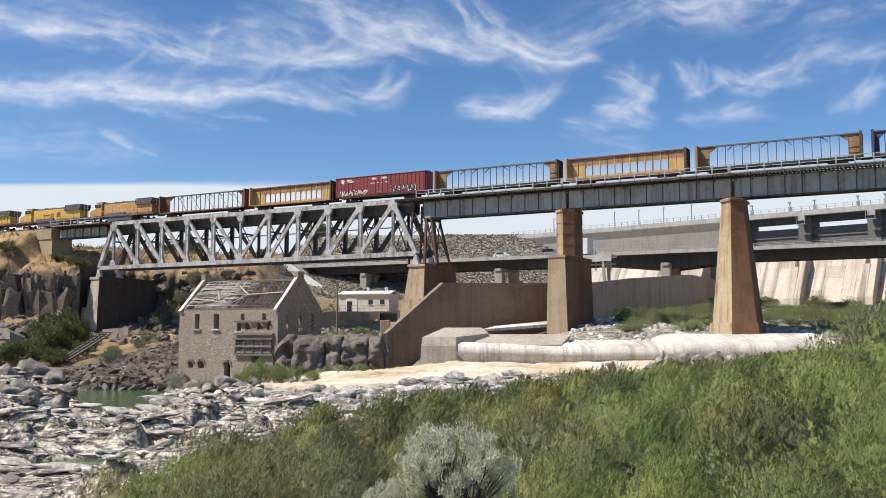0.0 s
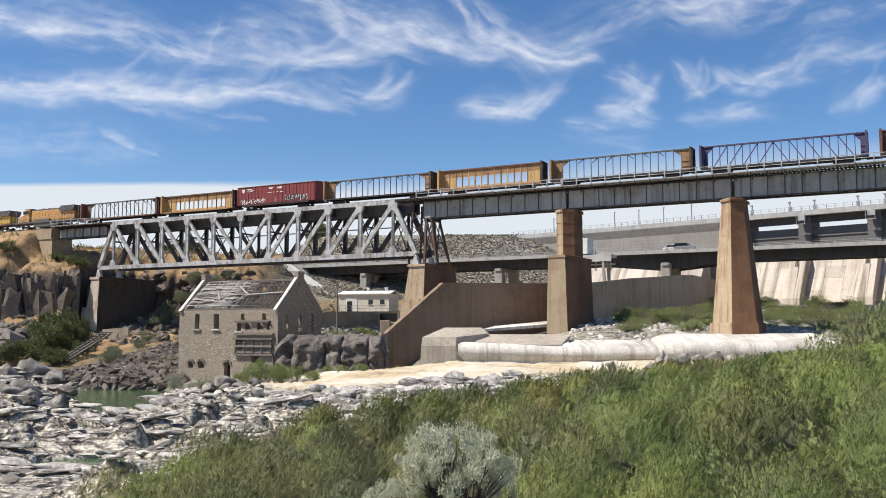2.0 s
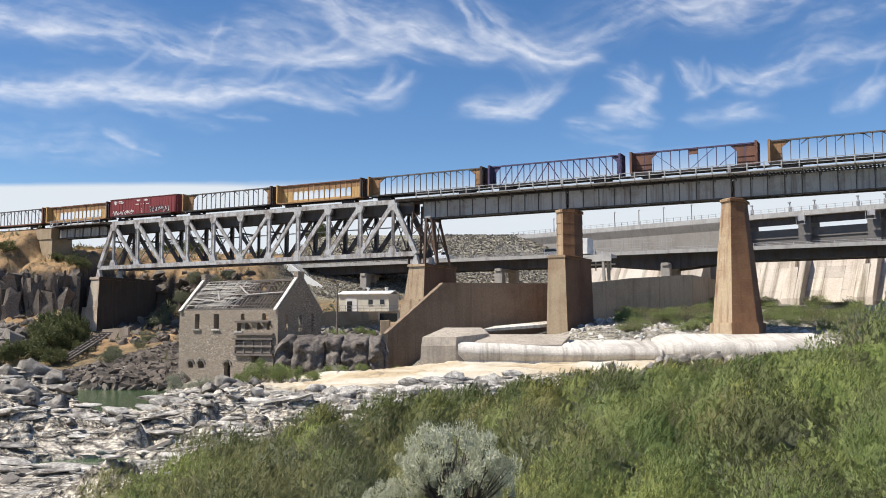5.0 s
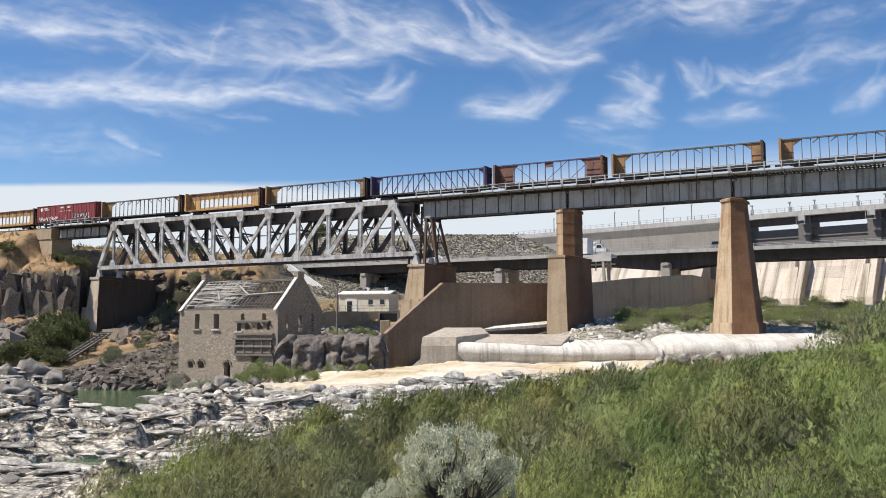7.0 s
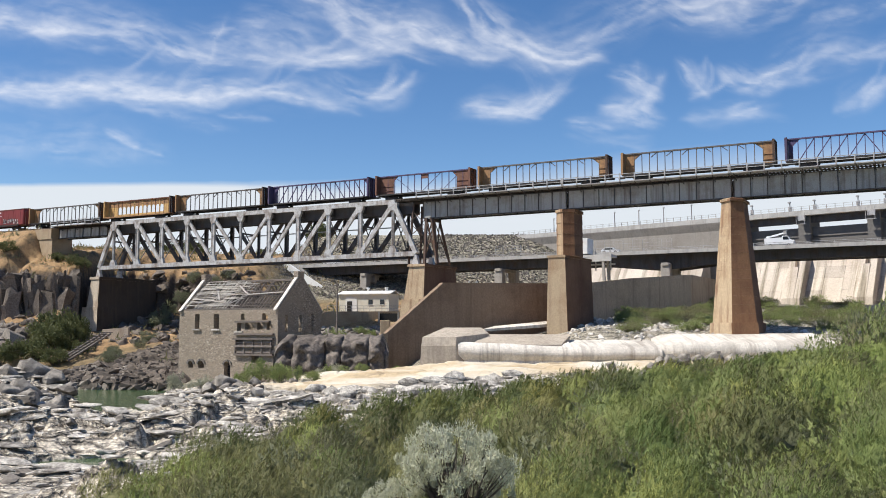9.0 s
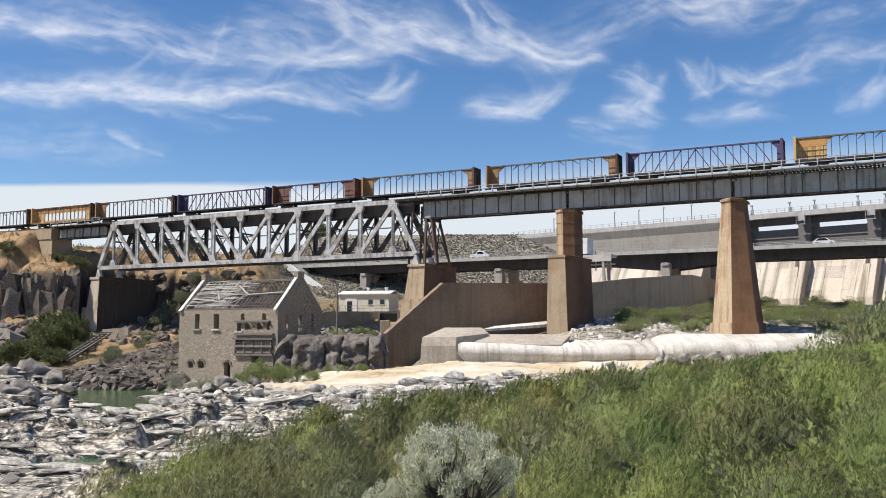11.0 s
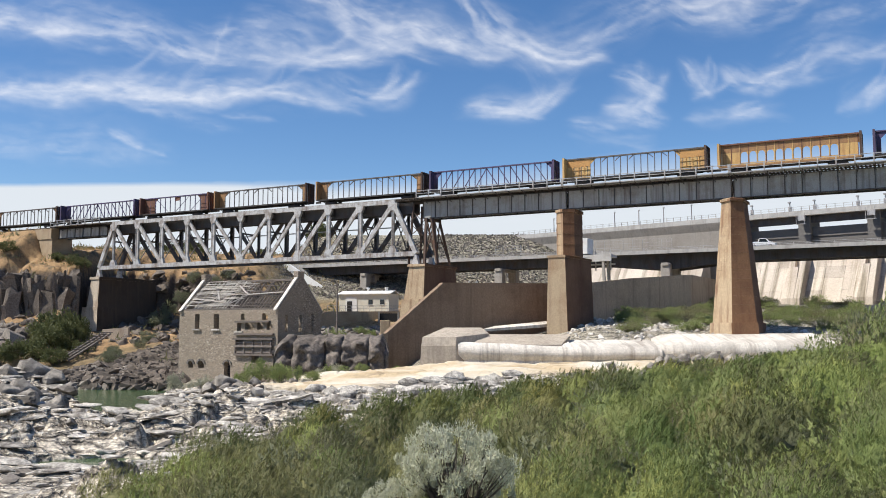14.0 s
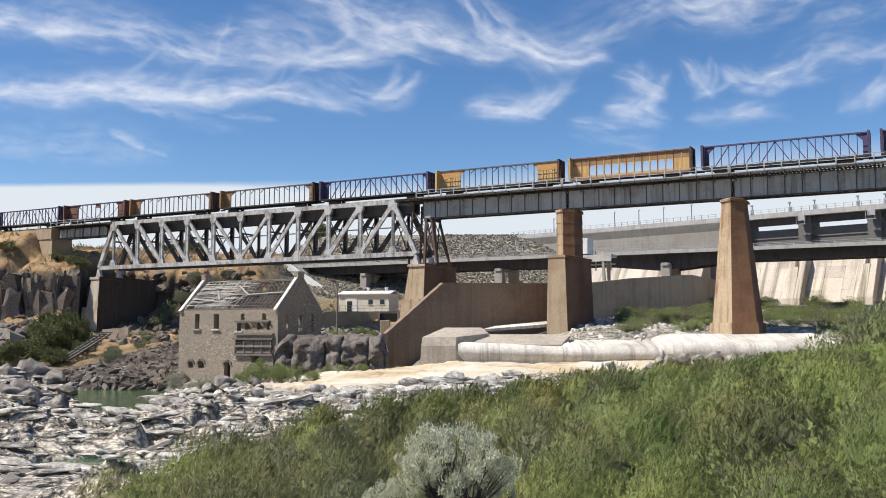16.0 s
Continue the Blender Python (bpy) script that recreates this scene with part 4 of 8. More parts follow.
def centerbeam(length, style, frame_mat, end_mat, rib_mat, u):
    """A lumber flat car with a central beam between two end bulkheads."""
    words = {"opera": "yellow centre-beam lumber car with rounded openings, running empty", "rib": "yellow-ended open-rib centre-beam lumber car, empty",
             "truss": "purple-blue centre-beam lumber car with diagonal truss bracing, empty", "pale": "pale open-rib centre-beam lumber car with rusty ends, empty",
             "panel": "dark red centre-beam lumber car with solid end panels, empty", "yellow_panel": "yellow centre-beam lumber car with solid end panels, empty"}
    c = empty("lumber_flat_car", TRACK @ pose(u, 0, RAIL), words[style], "rail car", "train cars")
    h = length / 2
    bm = B(); box(bm, (0, 0, 1.08), (length - .3, 2.75, .16))
    for s in (-1, 1):
        box(bm, (0, s * 1.36, 1.02), (length - 2.2, .1, .24))
    part("deck", bm, M[frame_mat if style != "pale" else "brown"], c)
    bm = B(); extrude_outline(bm, [(-h + .5, 1.0), (h - .5, 1.0), (h - 5.0, .78), (-h + 5.0, .78)], -.3, .3); part("centre_sill", bm, M["black"], c)
    top = 4.62
    for s in (-1, 1):
        em = M[end_mat[0] if s > 0 else end_mat[1]]
        bm = B(); box(bm, (s * (h - .28), 0, (1.16 + top) / 2), (.14, 2.7, top - 1.16))
        bh = part("bulkhead", bm, em, c)
        for k in (-1, -.33, .33, 1):
            bm = B(); box(bm, (s * (h - .12), k * 1.28, (1.16 + top) / 2), (.2, .1, top - 1.16)); part("bulkhead_post", bm, em, bh)
        for z in (1.9, 2.8, 3.7, top - .05):
            bm = B(); box(bm, (s * (h - .12), 0, z), (.15, 2.5, .08)); part("bulkhead_rail", bm, em, bh)
    bm = B(); box(bm, (0, 0, top - .1), (length - .5, .55 if style == "opera" else .42, .2)); part("top_chord", bm, M["brown" if style == "opera" else rib_mat], c, "dark top chord")
    n = {"opera": 15, "rib": 18, "pale": 18, "truss": 20, "panel": 13, "yellow_panel": 20}[style]
    step = (length - 1.2) / n
    x0 = -h + .6
    if style == "opera":
        bm = B()
        zl, zh, za = 1.25, 4.45, 1.95
        for i in range(n):
            a, b = x0 + i * step, x0 + (i + 1) * step
            if i < 2 or i >= n - 2:
                box(bm, ((a + b) / 2, 0, 2.5), (step, .08, 2.7)); continue
            q = step * .09
            cx = (a + b) / 2
            arch = [(a + q, 2.75), (a + q + step * .08, 3.1), (a + q + step * .25, 3.3), (b - q - step * .25, 3.3), (b - q - step * .08, 3.1), (b - q, 2.75)]
            ring = [(a, 1.16), (a, zh), (cx - step * .12, zh), (cx + step * .12, zh), (b, zh), (b, 1.16)]
            lo = 1.72
            box(bm, (cx, 0, (1.16 + lo) / 2), (step, .08, lo - 1.16))
            box(bm, (a + q / 2, 0, (lo + 3.3) / 2), (q, .08, 3.3 - lo)); box(bm, (b - q / 2, 0, (lo + 3.3) / 2), (q, .08, 3.3 - lo))
            extrude_outline(bm, [arch[0], arch[1], arch[2], (cx - step * .12, 3.3), (a + q, 3.3)], -.04, .04)
            extrude_outline(bm, [arch[5], (b - q, 3.3), (cx + step * .12, 3.3), arch[3], arch[4]], -.04, .04)
        part("web_plate", bm, M["yellow"], c, "yellow web with rounded openings")
        bm = B(); box(bm, (0, 0, 3.88), (length - .8, .09, 1.16)); part("upper_web", bm, M["orange_brown"], c, "orange-brown upper web plate, darker than the web below")
        for i in range(n + 1):
            bm = B()
            for s in (-1, 1):
                extrude_outline(bm, [(x0 + i * step - .05, 1.16), (x0 + i * step + .05, 1.16), (x0 + i * step + .05, 4.5), (x0 + i * step - .05, 4.5)], s * .04, s * .11)
            part("rib", bm, M["yellow" if i % 2 else "brown"], c)
        return c
    for i in range(1, n):
        bm = B(); x = x0 + i * step
        box(bm, (x, 0, (1.16 + top) / 2 - .1), (.10, .15, top - 1.36))
        part("rib", bm, M[rib_mat], c)
    if style == "truss":
        for i in range(1, n - 2, 2):
            up = i < n / 2
            a, b = (x0 + i * step, x0 + (i + 2) * step)
            bm = B(); beam(bm, (a, 0, 1.2 if up else 4.4), (b, 0, 4.4 if up else 1.2), .12, .13); part("diagonal", bm, M[rib_mat], c)
    if style in ("rib", "pale", "yellow_panel"):
        for i in range(2, n - 1, 2):
            s = 1 if i < n / 2 else -1
            x = x0 + i * step
            bm = B(); beam(bm, (x, 0, 4.5), (x - s * step * .8, 0, 3.75), .1, .12); part("knee_brace", bm, M[rib_mat], c)
    if style == "pale":
        for i in range(1, n - 2, 3):
            bm = B(); beam(bm, (x0 + i * step, 0, 1.2), (x0 + (i + 2) * step, 0, 4.4), .05, .06); part("diagonal", bm, M["brown"], c)
    if style == "panel":
        for i in (1, 4, 8):
            bm = B(); beam(bm, (x0 + (i + .2) * step, 0, 4.4 if i != 8 else 1.3), (x0 + (i + 3) * step, 0, 1.3 if i != 8 else 4.4), .07, .08); part("diagonal", bm, M[rib_mat], c)
        bm = B(); box(bm, (0, 0, 4.05), (step * .9, .1, .8)); part("middle_plate", bm, M["brown"], c)
    width = {"panel": 2 * step, "yellow_panel": 3.6 * step, "rib": 1.2 * step, "pale": 1.1 * step, "truss": .55 * step}[style]
    for s in (-1, 1):
        bm = B()
        cx = s * (h - .4 - width / 2)
        box(bm, (cx, 0, (1.16 + top) / 2 - .1), (width, .1, top - 1.36))
        for z in (1.9, 2.7):
            box(bm, (cx, 0, z), (width, .3, .06))
        extrude_outline(bm, [(cx - s * width / 2, 4.4), (cx - s * (width / 2 + .9), 4.4), (cx - s * width / 2, 3.5)], -.05, .05)
        ep = part("end_panel", bm, M[end_mat[0] if style != "pale" else "brown"], c)
        # A darker plate paints in the shade below the top chord.
        if style == "yellow_panel":
            bm = B(); box(bm, (cx, 0, 3.8), (width - .1, .16, 1.15)); part("upper_plate", bm, M["loco_dirty"], ep, "upper plate toned dark for shade under the top chord")
            for k in range(1, 4):
                bm = B(); box(bm, (cx - width / 2 + k * width / 4, 0, 2.25), (.07, .3, 1.9)); part("panel_rib", bm, M["loco_dirty"], ep)
    return c


def couplers(c, length):
    for s in (-1, 1):
        bm = B(); beam(bm, (s * (length / 2 - .3), 0, .85), (s * (length / 2 + .72), 0, .85), .28, .3); part("coupler", bm, M["black"], c)
        bm = B(); rod(bm, (s * (length / 2 - .02), .9, 1.1), (s * (length / 2 - .02), .9, 4.2), .03, 5); part("grab_iron", bm, M["pale_rib"], c)
        truck_bogie(c, s * (length / 2 - 3.2))


def boxcar(u, length):
    c = empty("boxcar", TRACK @ pose(u, 0, RAIL), "faded red boxcar with white lettering and graffiti along the bottom", "rail car", "train cars")
    h = length / 2
    bm = B(); box(bm, (0, 0, 2.95), (length, 2.9, 3.5)); bevel(bm, .06); part("body", bm, M["red"], c)
    bm = B(); extrude_outline(bm, [(-1.55, 4.7), (-1.5, 4.8), (0, 4.98), (1.5, 4.8), (1.55, 4.7)], -h - .03, h + .03, Matrix.Rotation(radians(90), 4, "Z")); part("roof", bm, M["brown"], c)
    k = 22
    rib = B(); box(rib, (0, 0, 0), (.1, .06, 3.2)); rib = mesh_of("side_rib", rib, M["red"])
    for i in range(k + 1):
        x = -h + .3 + (length - .6) * i / k
        for s in (-1, 1):
            if abs(x) > 2.4:
                share("side_rib", rib, c, pose(x, s * 1.47, 2.95))
    for s in (-1, 1):
        for x in (-1.25, 1.2):
            bm = B(); box(bm, (x, s * 1.49, 2.9), (2.3, .1, 3.1)); bevel(bm, .03)
            d = part("plug_door", bm, M["red"], c)
            bm = B()
            for q in (-.5, .5):
                rod(bm, (x + q, s * 1.57, 1.4), (x + q, s * 1.57, 4.3), .03, 6)
            part("locking_bars", bm, M["red"], d)
        bm = B(); box(bm, (0, s * 1.45, 1.12), (length - 3, .14, .3)); part("side_sill", bm, M["black"], c)
    # lettering, emblem and graffiti as plain shapes in their colours
    bm = B()
    for x, z, wd, ht in ((6.2, 4.25, 1.1, .16), (6.0, 4.0, 1.6, .1), (6.0, 3.8, 1.2, .1), (1.0, 4.15, 1.0, .34), (-1.1, 4.15, 1.1, .34), (1.3, 3.35, 1.0, .14), (-.6, 3.35, .3, .14), (-1.6, 3.35, .8, .14), (0.2, 3.35, .3, .14)):
        box(bm, (x, 1.56, z), (wd, .02, ht))
    part("lettering_bars", bm, M["ink_white"], c, "white lettering worn to bars")
    bm = B(); extrude_outline(bm, [(7.3, 4.35), (8.1, 4.35), (8.1, 3.85), (7.7, 3.55), (7.3, 3.85)], 1.455, 1.475); part("emblem", bm, M["ink_white"], c, "plain white shield emblem")
    rng = random.Random(8)
    for mat, xs, zmax in (("ink_white", np.arange(8.4, 1.6, -.42), 2.35), ("ink_black", np.arange(1.4, -7.6, -.40), 2.75), ("ink_white", np.arange(1.0, -7.8, -.85), 2.6)):
        bm = B()
        for x in xs:
            for _ in range(3):
                a = (x + rng.uniform(-.3, .3), 1.525, rng.uniform(1.35, zmax)); b2 = (x + rng.uniform(-.35, .35), 1.525, rng.uniform(1.35, zmax))
                beam(bm, a, b2, .018, rng.uniform(.12, .2))
        part("graffiti", bm, M[mat], c, "scrawled graffiti strokes")
    couplers(c, length)
    return c


def locomotive(u, length, body, dirty):
    c = empty("locomotive", TRACK @ pose(u, 0, RAIL), "dirty orange-yellow diesel locomotive with grey roof" if dirty else "yellow diesel locomotive with grey roof and tank", "locomotive", "train cars")
    h = length / 2
    bm = B(); box(bm, (0, 0, 1.35), (length, 3.0, .3)); part("frame", bm, M["loco_grey"], c)
    bm = B(); extrude_outline(bm, [(-4, 1.2), (4, 1.2), (3.4, .3), (-3.4, .3)], -1.3, 1.3); part("fuel_tank", bm, M["loco_grey"], c)
    bm = B(); box(bm, (-h * .2 + .3, 0, 2.75), (h * 1.4 - .8, 2.1, 2.5)); bevel(bm, .08); part("engine_hood", bm, M[body], c)
    for i in range(13):
        for s in (-1, 1):
            bm = B(); box(bm, (-h * .86 + i * 1.05, s * 1.07, 2.55), (.9, .05, 1.7)); part("hood_door", bm, M[body], c)
    bm = B(); extrude_outline(bm, [(-h * .55, 3.98), (h * .5, 3.98), (h * .5, 4.3), (-h * .52, 4.3)], -1.0, 1.0); part("roof", bm, M["loco_grey"], c)
    bm = B(); extrude_outline(bm, [(-h + 1.3, 3.4), (-h * .52 + .6, 3.4), (-h * .5, 4.62), (-h + .8, 4.62), (-h + .7, 4.2)], -1.5, 1.5); part("radiator", bm, M["loco_grey"], c, "dark flared radiator end")
    for i in range(6):
        bm = B(); box(bm, (-h + 1.7 + i * .72, 1.52, 4.0), (.06, .05, .9)); part("radiator_slat", bm, M["black"], c)
    if not dirty:
        for x, z, w, k, mt in ((-2.9, 2.75, .95, 1.1, "red"), (-2.9, 3.15, .95, .3, "ink_white"), (-1.2, 2.6, .35, 1.0, "red"), (-.6, 2.6, .35, 1.0, "red"), (1.0, 2.7, 2.2, .35, "red")):
            bm = B(); box(bm, (x, 1.11, z), (w, .04, k)); part("painted_mark", bm, M[mt], c, "plain painted mark on the hood")
        bm = B(); box(bm, (0, 1.51, 1.42), (length - 1.2, .03, .1)); part("side_stripe", bm, M["red"], c, "red stripe along the frame")
    for s in (-1, 1):
        bm = B(); box(bm, (h * .1, s * 1.25, 1.75), (h * .5, .45, .5)); part("equipment_box", bm, M["loco_grey"], c)
    bm = B(); extrude_outline(bm, [(h * .5, 1.5), (h - 3.1, 1.5), (h - 3.1, 3.5), (h - 3.7, 4.35), (h * .5, 4.45)], -1.45, 1.45)
    bevel(bm, .12, 2)
    cab = part("cab", bm, M[body], c)
    for s in (-1, 1):
        for x in (h * .5 + .7, h * .5 + 1.7):
            bm = B(); box(bm, (x, s * 1.5, 3.7), (.75, .05, .7)); part("cab_window", bm, M["glass"], cab)
    bm = B(); box(bm, (h * .5 + .9, 0, 4.48), (2.4, 2.3, .16)); part("cab_roof", bm, M["loco_grey"], cab)
    bm = B(); extrude_outline(bm, [(h - 3.1, 1.5), (h - 1.0, 1.5), (h - 1.05, 2.5), (h - 1.35, 2.85), (h - 3.1, 3.35)], -1.2, 1.2); bevel(bm, .15, 2); part("nose", bm, M[body], c)
    bm = B()
    for s in (-1, 1):
        for i in range(12):
            x = -h + .8 + (length - 1.6) * i / 11
            rod(bm, (x, s * 1.45, 1.5), (x, s * 1.45, 2.5), .025, 5)
        rod(bm, (-h + .8, s * 1.45, 2.5), (h - .8, s * 1.45, 2.5), .025, 5)
    part("handrail", bm, M["pale_rib"], c)
    bm = B(); rod(bm, (0, 0, 4.3), (0, 0, 4.52), .45, 10); rod(bm, (2, 0, 4.3), (2, 0, 4.5), .6, 10); part("roof_fans", bm, M["loco_grey"], c)
    couplers(c, length)
    return c


TRAIN = []


def put(kind, left, right):
    """A car between two places along the track at the start."""
    mid, ln = (left + right) / 2, left - right
    # Second end material: the right-hand bulkhead, darker than the left on some cars.
    styles = {"opera": ("orange_brown", ("yellow", "rust_steel"), "brown"), "rib": ("black", ("orange_brown", "rust_steel"), "loco_grey"), "pale": ("brown", ("brown", "brown"), "loco_grey"),
              "truss": ("black", ("purple", "purple"), "purple"), "panel": ("black", ("brown", "brown"), "purple"), "yellow_panel": ("black", ("yellow", "rust_steel"), "loco_grey")}
    if kind == "box":
        c = boxcar(mid, ln)
    elif kind == "loco":
        c = locomotive(mid, ln, "loco_yellow", False)
    elif kind == "loco_dirty":
        c = locomotive(mid, ln, "loco_dirty", True)
    else:
        fm, em, rm = styles[kind]
        c = centerbeam(ln, kind, fm, em, rm, mid)
        couplers(c, ln)
    TRAIN.append((c, mid))


put("loco", 130.6, 108.3)
put("loco", 107.2, 85.2)
put("loco_dirty", 84.3, 63.9)
put("pale", 62.8, 40.1)
put("opera", 39.1, 19.8)
put("box", 18.7, 0.0)
put("rib", -1.6, -24.3)
put("opera", -25.5, -44.8)
put("rib", -46.1, -68.8)
put("truss", -69.9, -92.7)
put("panel", -94.1, -113.0)
put("rib", -114.4, -137.0)
put("rib", -139.1, -161.8)
put("truss", -163.1, -186.1)
put("yellow_panel", -187.5, -210.2)
put("opera", -211.7, -231.2)
put("truss", -232.5, -255.4)
put("truss", -256.6, -279.5)

# ---- road bridge behind the railway ----
ROAD_Y, ROAD_Z = -45.0, 24.75


def road_bridge():
    r = empty("road_bridge", TRACK, "concrete road bridge on dark steel girders", "road bridge")
    a, b = -330, 66
    bm = B(); box(bm, ((a + b) / 2, ROAD_Y - 5.2, ROAD_Z - .2), (b - a, 10.6, .4)); part("road_deck", bm, M["asphalt"], r)
    for y in (ROAD_Y + .1, ROAD_Y - 10.5):
        bm = B(); box(bm, ((a + b) / 2, y, ROAD_Z - .12), (b - a, .3, .75)); part("kerb_beam", bm, M["road_side"], r, "pale concrete kerb beam")
        bm = B()
        for z in (.45, .75):
            box(bm, ((a + b) / 2, y, ROAD_Z + z), (b - a, .07, .07))
        u = a
        while u < b:
            box(bm, (u, y, ROAD_Z + .5), (.1, .1, .6)); u += 2.4
        part("guard_rail", bm, M["walkway"], r)
    for y in (-2.4, -5.2, -8.6):
        bm = B(); box(bm, ((a + b) / 2, ROAD_Y + y, ROAD_Z - 1.35), (b - a, .5, 1.9)); part("steel_girder", bm, M["steel_dark"], r)
    for u in (43, 7.5, -29.5, -75, -120, -165, -210, -260):
        bm = B(); box(bm, (u, ROAD_Y - 5, ROAD_Z - 2.6), (1.3, 10, .6)); part("pier_cap", bm, M["concrete"], r)
        for y in (-1.2, -8.8) if u < 40 else (-1.2, -5, -8.8):
            bm = B(); box(bm, (u, ROAD_Y + y, 16.5), (1.9, 1.9, 11.6)); bevel(bm, .1); part("column", bm, M["concrete"], r)
    for y in (-2.4, -8.6):
        bm = B(); extrude_outline(bm, [(-44, 22.5), (-15, 22.5), (-28, 21.2), (-31, 21.2)], ROAD_Y + y - .24, ROAD_Y + y + .24); part("girder_haunch", bm, M["steel_dark"], r)
    bm = B(); extrude_outline(bm, [(61, 24.5), (68, 24.5), (68, 14), (56, 14), (56, 19.8)], ROAD_Y - 10.5, ROAD_Y + .4); part("abutment", bm, M["road_side"], r, "pale sloped concrete abutment")
    bm = B(); extrude_outline(bm, [(66, 25.0), (62, 25.0), (52, 19.3), (52, 16), (66, 16)], ROAD_Y + 3.2, ROAD_Y + 4.0); part("wing_wall", bm, M["white"], r, "whitened sloping wing wall")
    # wire screen beside the gantry
    for u0, u1 in ((-31, -15), (0, 8)):
        bm = B()
        u = u0
        while u <= u1:
            rod(bm, (u, ROAD_Y + .1, ROAD_Z + .4), (u, ROAD_Y + .1, ROAD_Z + 2.6), .04, 5); u += 2.0
        for z in (1.2, 1.9, 2.6):
            beam(bm, (u0, ROAD_Y + .1, ROAD_Z + z), (u1, ROAD_Y + .1, ROAD_Z + z), .04)
        u = u0
        while u <= u1:
            beam(bm, (u, ROAD_Y + .1, ROAD_Z + .4), (u, ROAD_Y + .1, ROAD_Z + 2.6), .015); u += .35
        part("wire_screen", bm, M["walkway"], r)


road_bridge()


def vehicle(kind, colour):
    """A road vehicle; its nose points along -x, towards lower places along the track."""
    L, body, glass, label = {
        "car": (4.6, [(-2.3, .35), (-2.3, .8), (-1.2, .95), (-.5, 1.45), (1.2, 1.45), (1.9, .98), (2.3, .9), (2.3, .35)], [(-.95, .98), (-.42, 1.38), (1.1, 1.38), (1.6, .98)], "passenger car driving across the road bridge"),
        "pickup": (5.8, [(-2.9, .45), (-2.9, 1.05), (-1.5, 1.15), (-.9, 1.85), (.7, 1.85), (.9, 1.2), (2.9, 1.2), (2.9, .45)], [(-1.25, 1.18), (-.8, 1.75), (.55, 1.75), (.7, 1.2)], "white pickup truck driving across the road bridge"),
        "van": (4.9, [(-2.45, .4), (-2.45, .95), (-1.4, 1.1), (-.7, 1.75), (2.2, 1.75), (2.45, 1.0), (2.45, .4)], [(-1.15, 1.12), (-.62, 1.65), (2.0, 1.65), (2.2, 1.1)], "grey sport utility car driving across the road bridge"),
        "utility": (7.2, [(-3.6, .5), (-3.6, 1.35), (-2.5, 1.5), (-2.1, 2.3), (-.7, 2.3), (-.7, 1.9), (3.6, 1.9), (3.6, .55)], [(-2.4, 1.5), (-2.0, 2.15), (-.9, 2.15), (-.9, 1.5)], "white utility truck with a folded boom on the road bridge")}[kind]
    v = empty({"car": "passenger_car", "pickup": "pickup_truck", "van": "sport_utility_car", "utility": "utility_truck"}[kind], TRACK @ pose(60, ROAD_Y - 2.6, ROAD_Z), label, "vehicle", "road vehicles")
    bm = B(); extrude_outline(bm, body, -.9, .9); bevel(bm, .07, 2); part("body", bm, M[colour], v)
    for s in (-1, 1):
        bm = B(); extrude_outline(bm, glass, s * .905 - .02, s * .905 + .02); part("side_window", bm, M["glass"], v)
    for x in (-L * .31, L * .30):
        for s in (-1, 1):
            bm = B(); rod(bm, (x, s * .7, .36), (x, s * .93, .36), .36, 14); w = part("wheel", bm, M["rubber"], v)
            bm = B(); rod(bm, (x, s * .93, .36), (x, s * .95, .36), .2, 10); part("rim", bm, M["pale_rib"], w)
    bm = B()
    for s in (-1, 1):
        box(bm, (-L / 2 - .01, s * .65, .8 if kind != "utility" else 1.1), (.04, .3, .16))
    part("headlight", bm, M["pale_rib"], v)
    v.scale = (.86, .9, 1.0) if kind != "utility" else (.76, .9, .95)
    if kind == "utility":
        bm = B(); beam(bm, (3.2, 0, 2.1), (-1.2, .2, 2.95), .3); beam(bm, (3.2, .1, 2.2), (.3, .1, 2.5), .26); part("boom", bm, M[colour], v)
        bm = B(); box(bm, (-1.4, .3, 2.95), (.8, .7, .8)); bevel(bm, .06); part("bucket", bm, M["road_side"], v)
    return v


VEHICLES = [(vehicle("car", "car_white"), 1.5, -21.1, -49.7, 3.0), (vehicle("van", "car_grey"), 3.2, -50.2, -64.6, 4.2), (vehicle("van", "car_grey"), 6.3, -27.9, -52.8, 7.7),
            (vehicle("utility", "car_white"), 7.7, -27.0, -51.2, 9.0), (vehicle("car", "car_white"), 9.0, -17.5, -65.4, 11.3), (vehicle("pickup", "car_white"), 12.5, -17.6, -64.3, 14.8)]

# ---- dam ----
DAM = pose(91.9, 186, 0, 0, 0, 138.3)


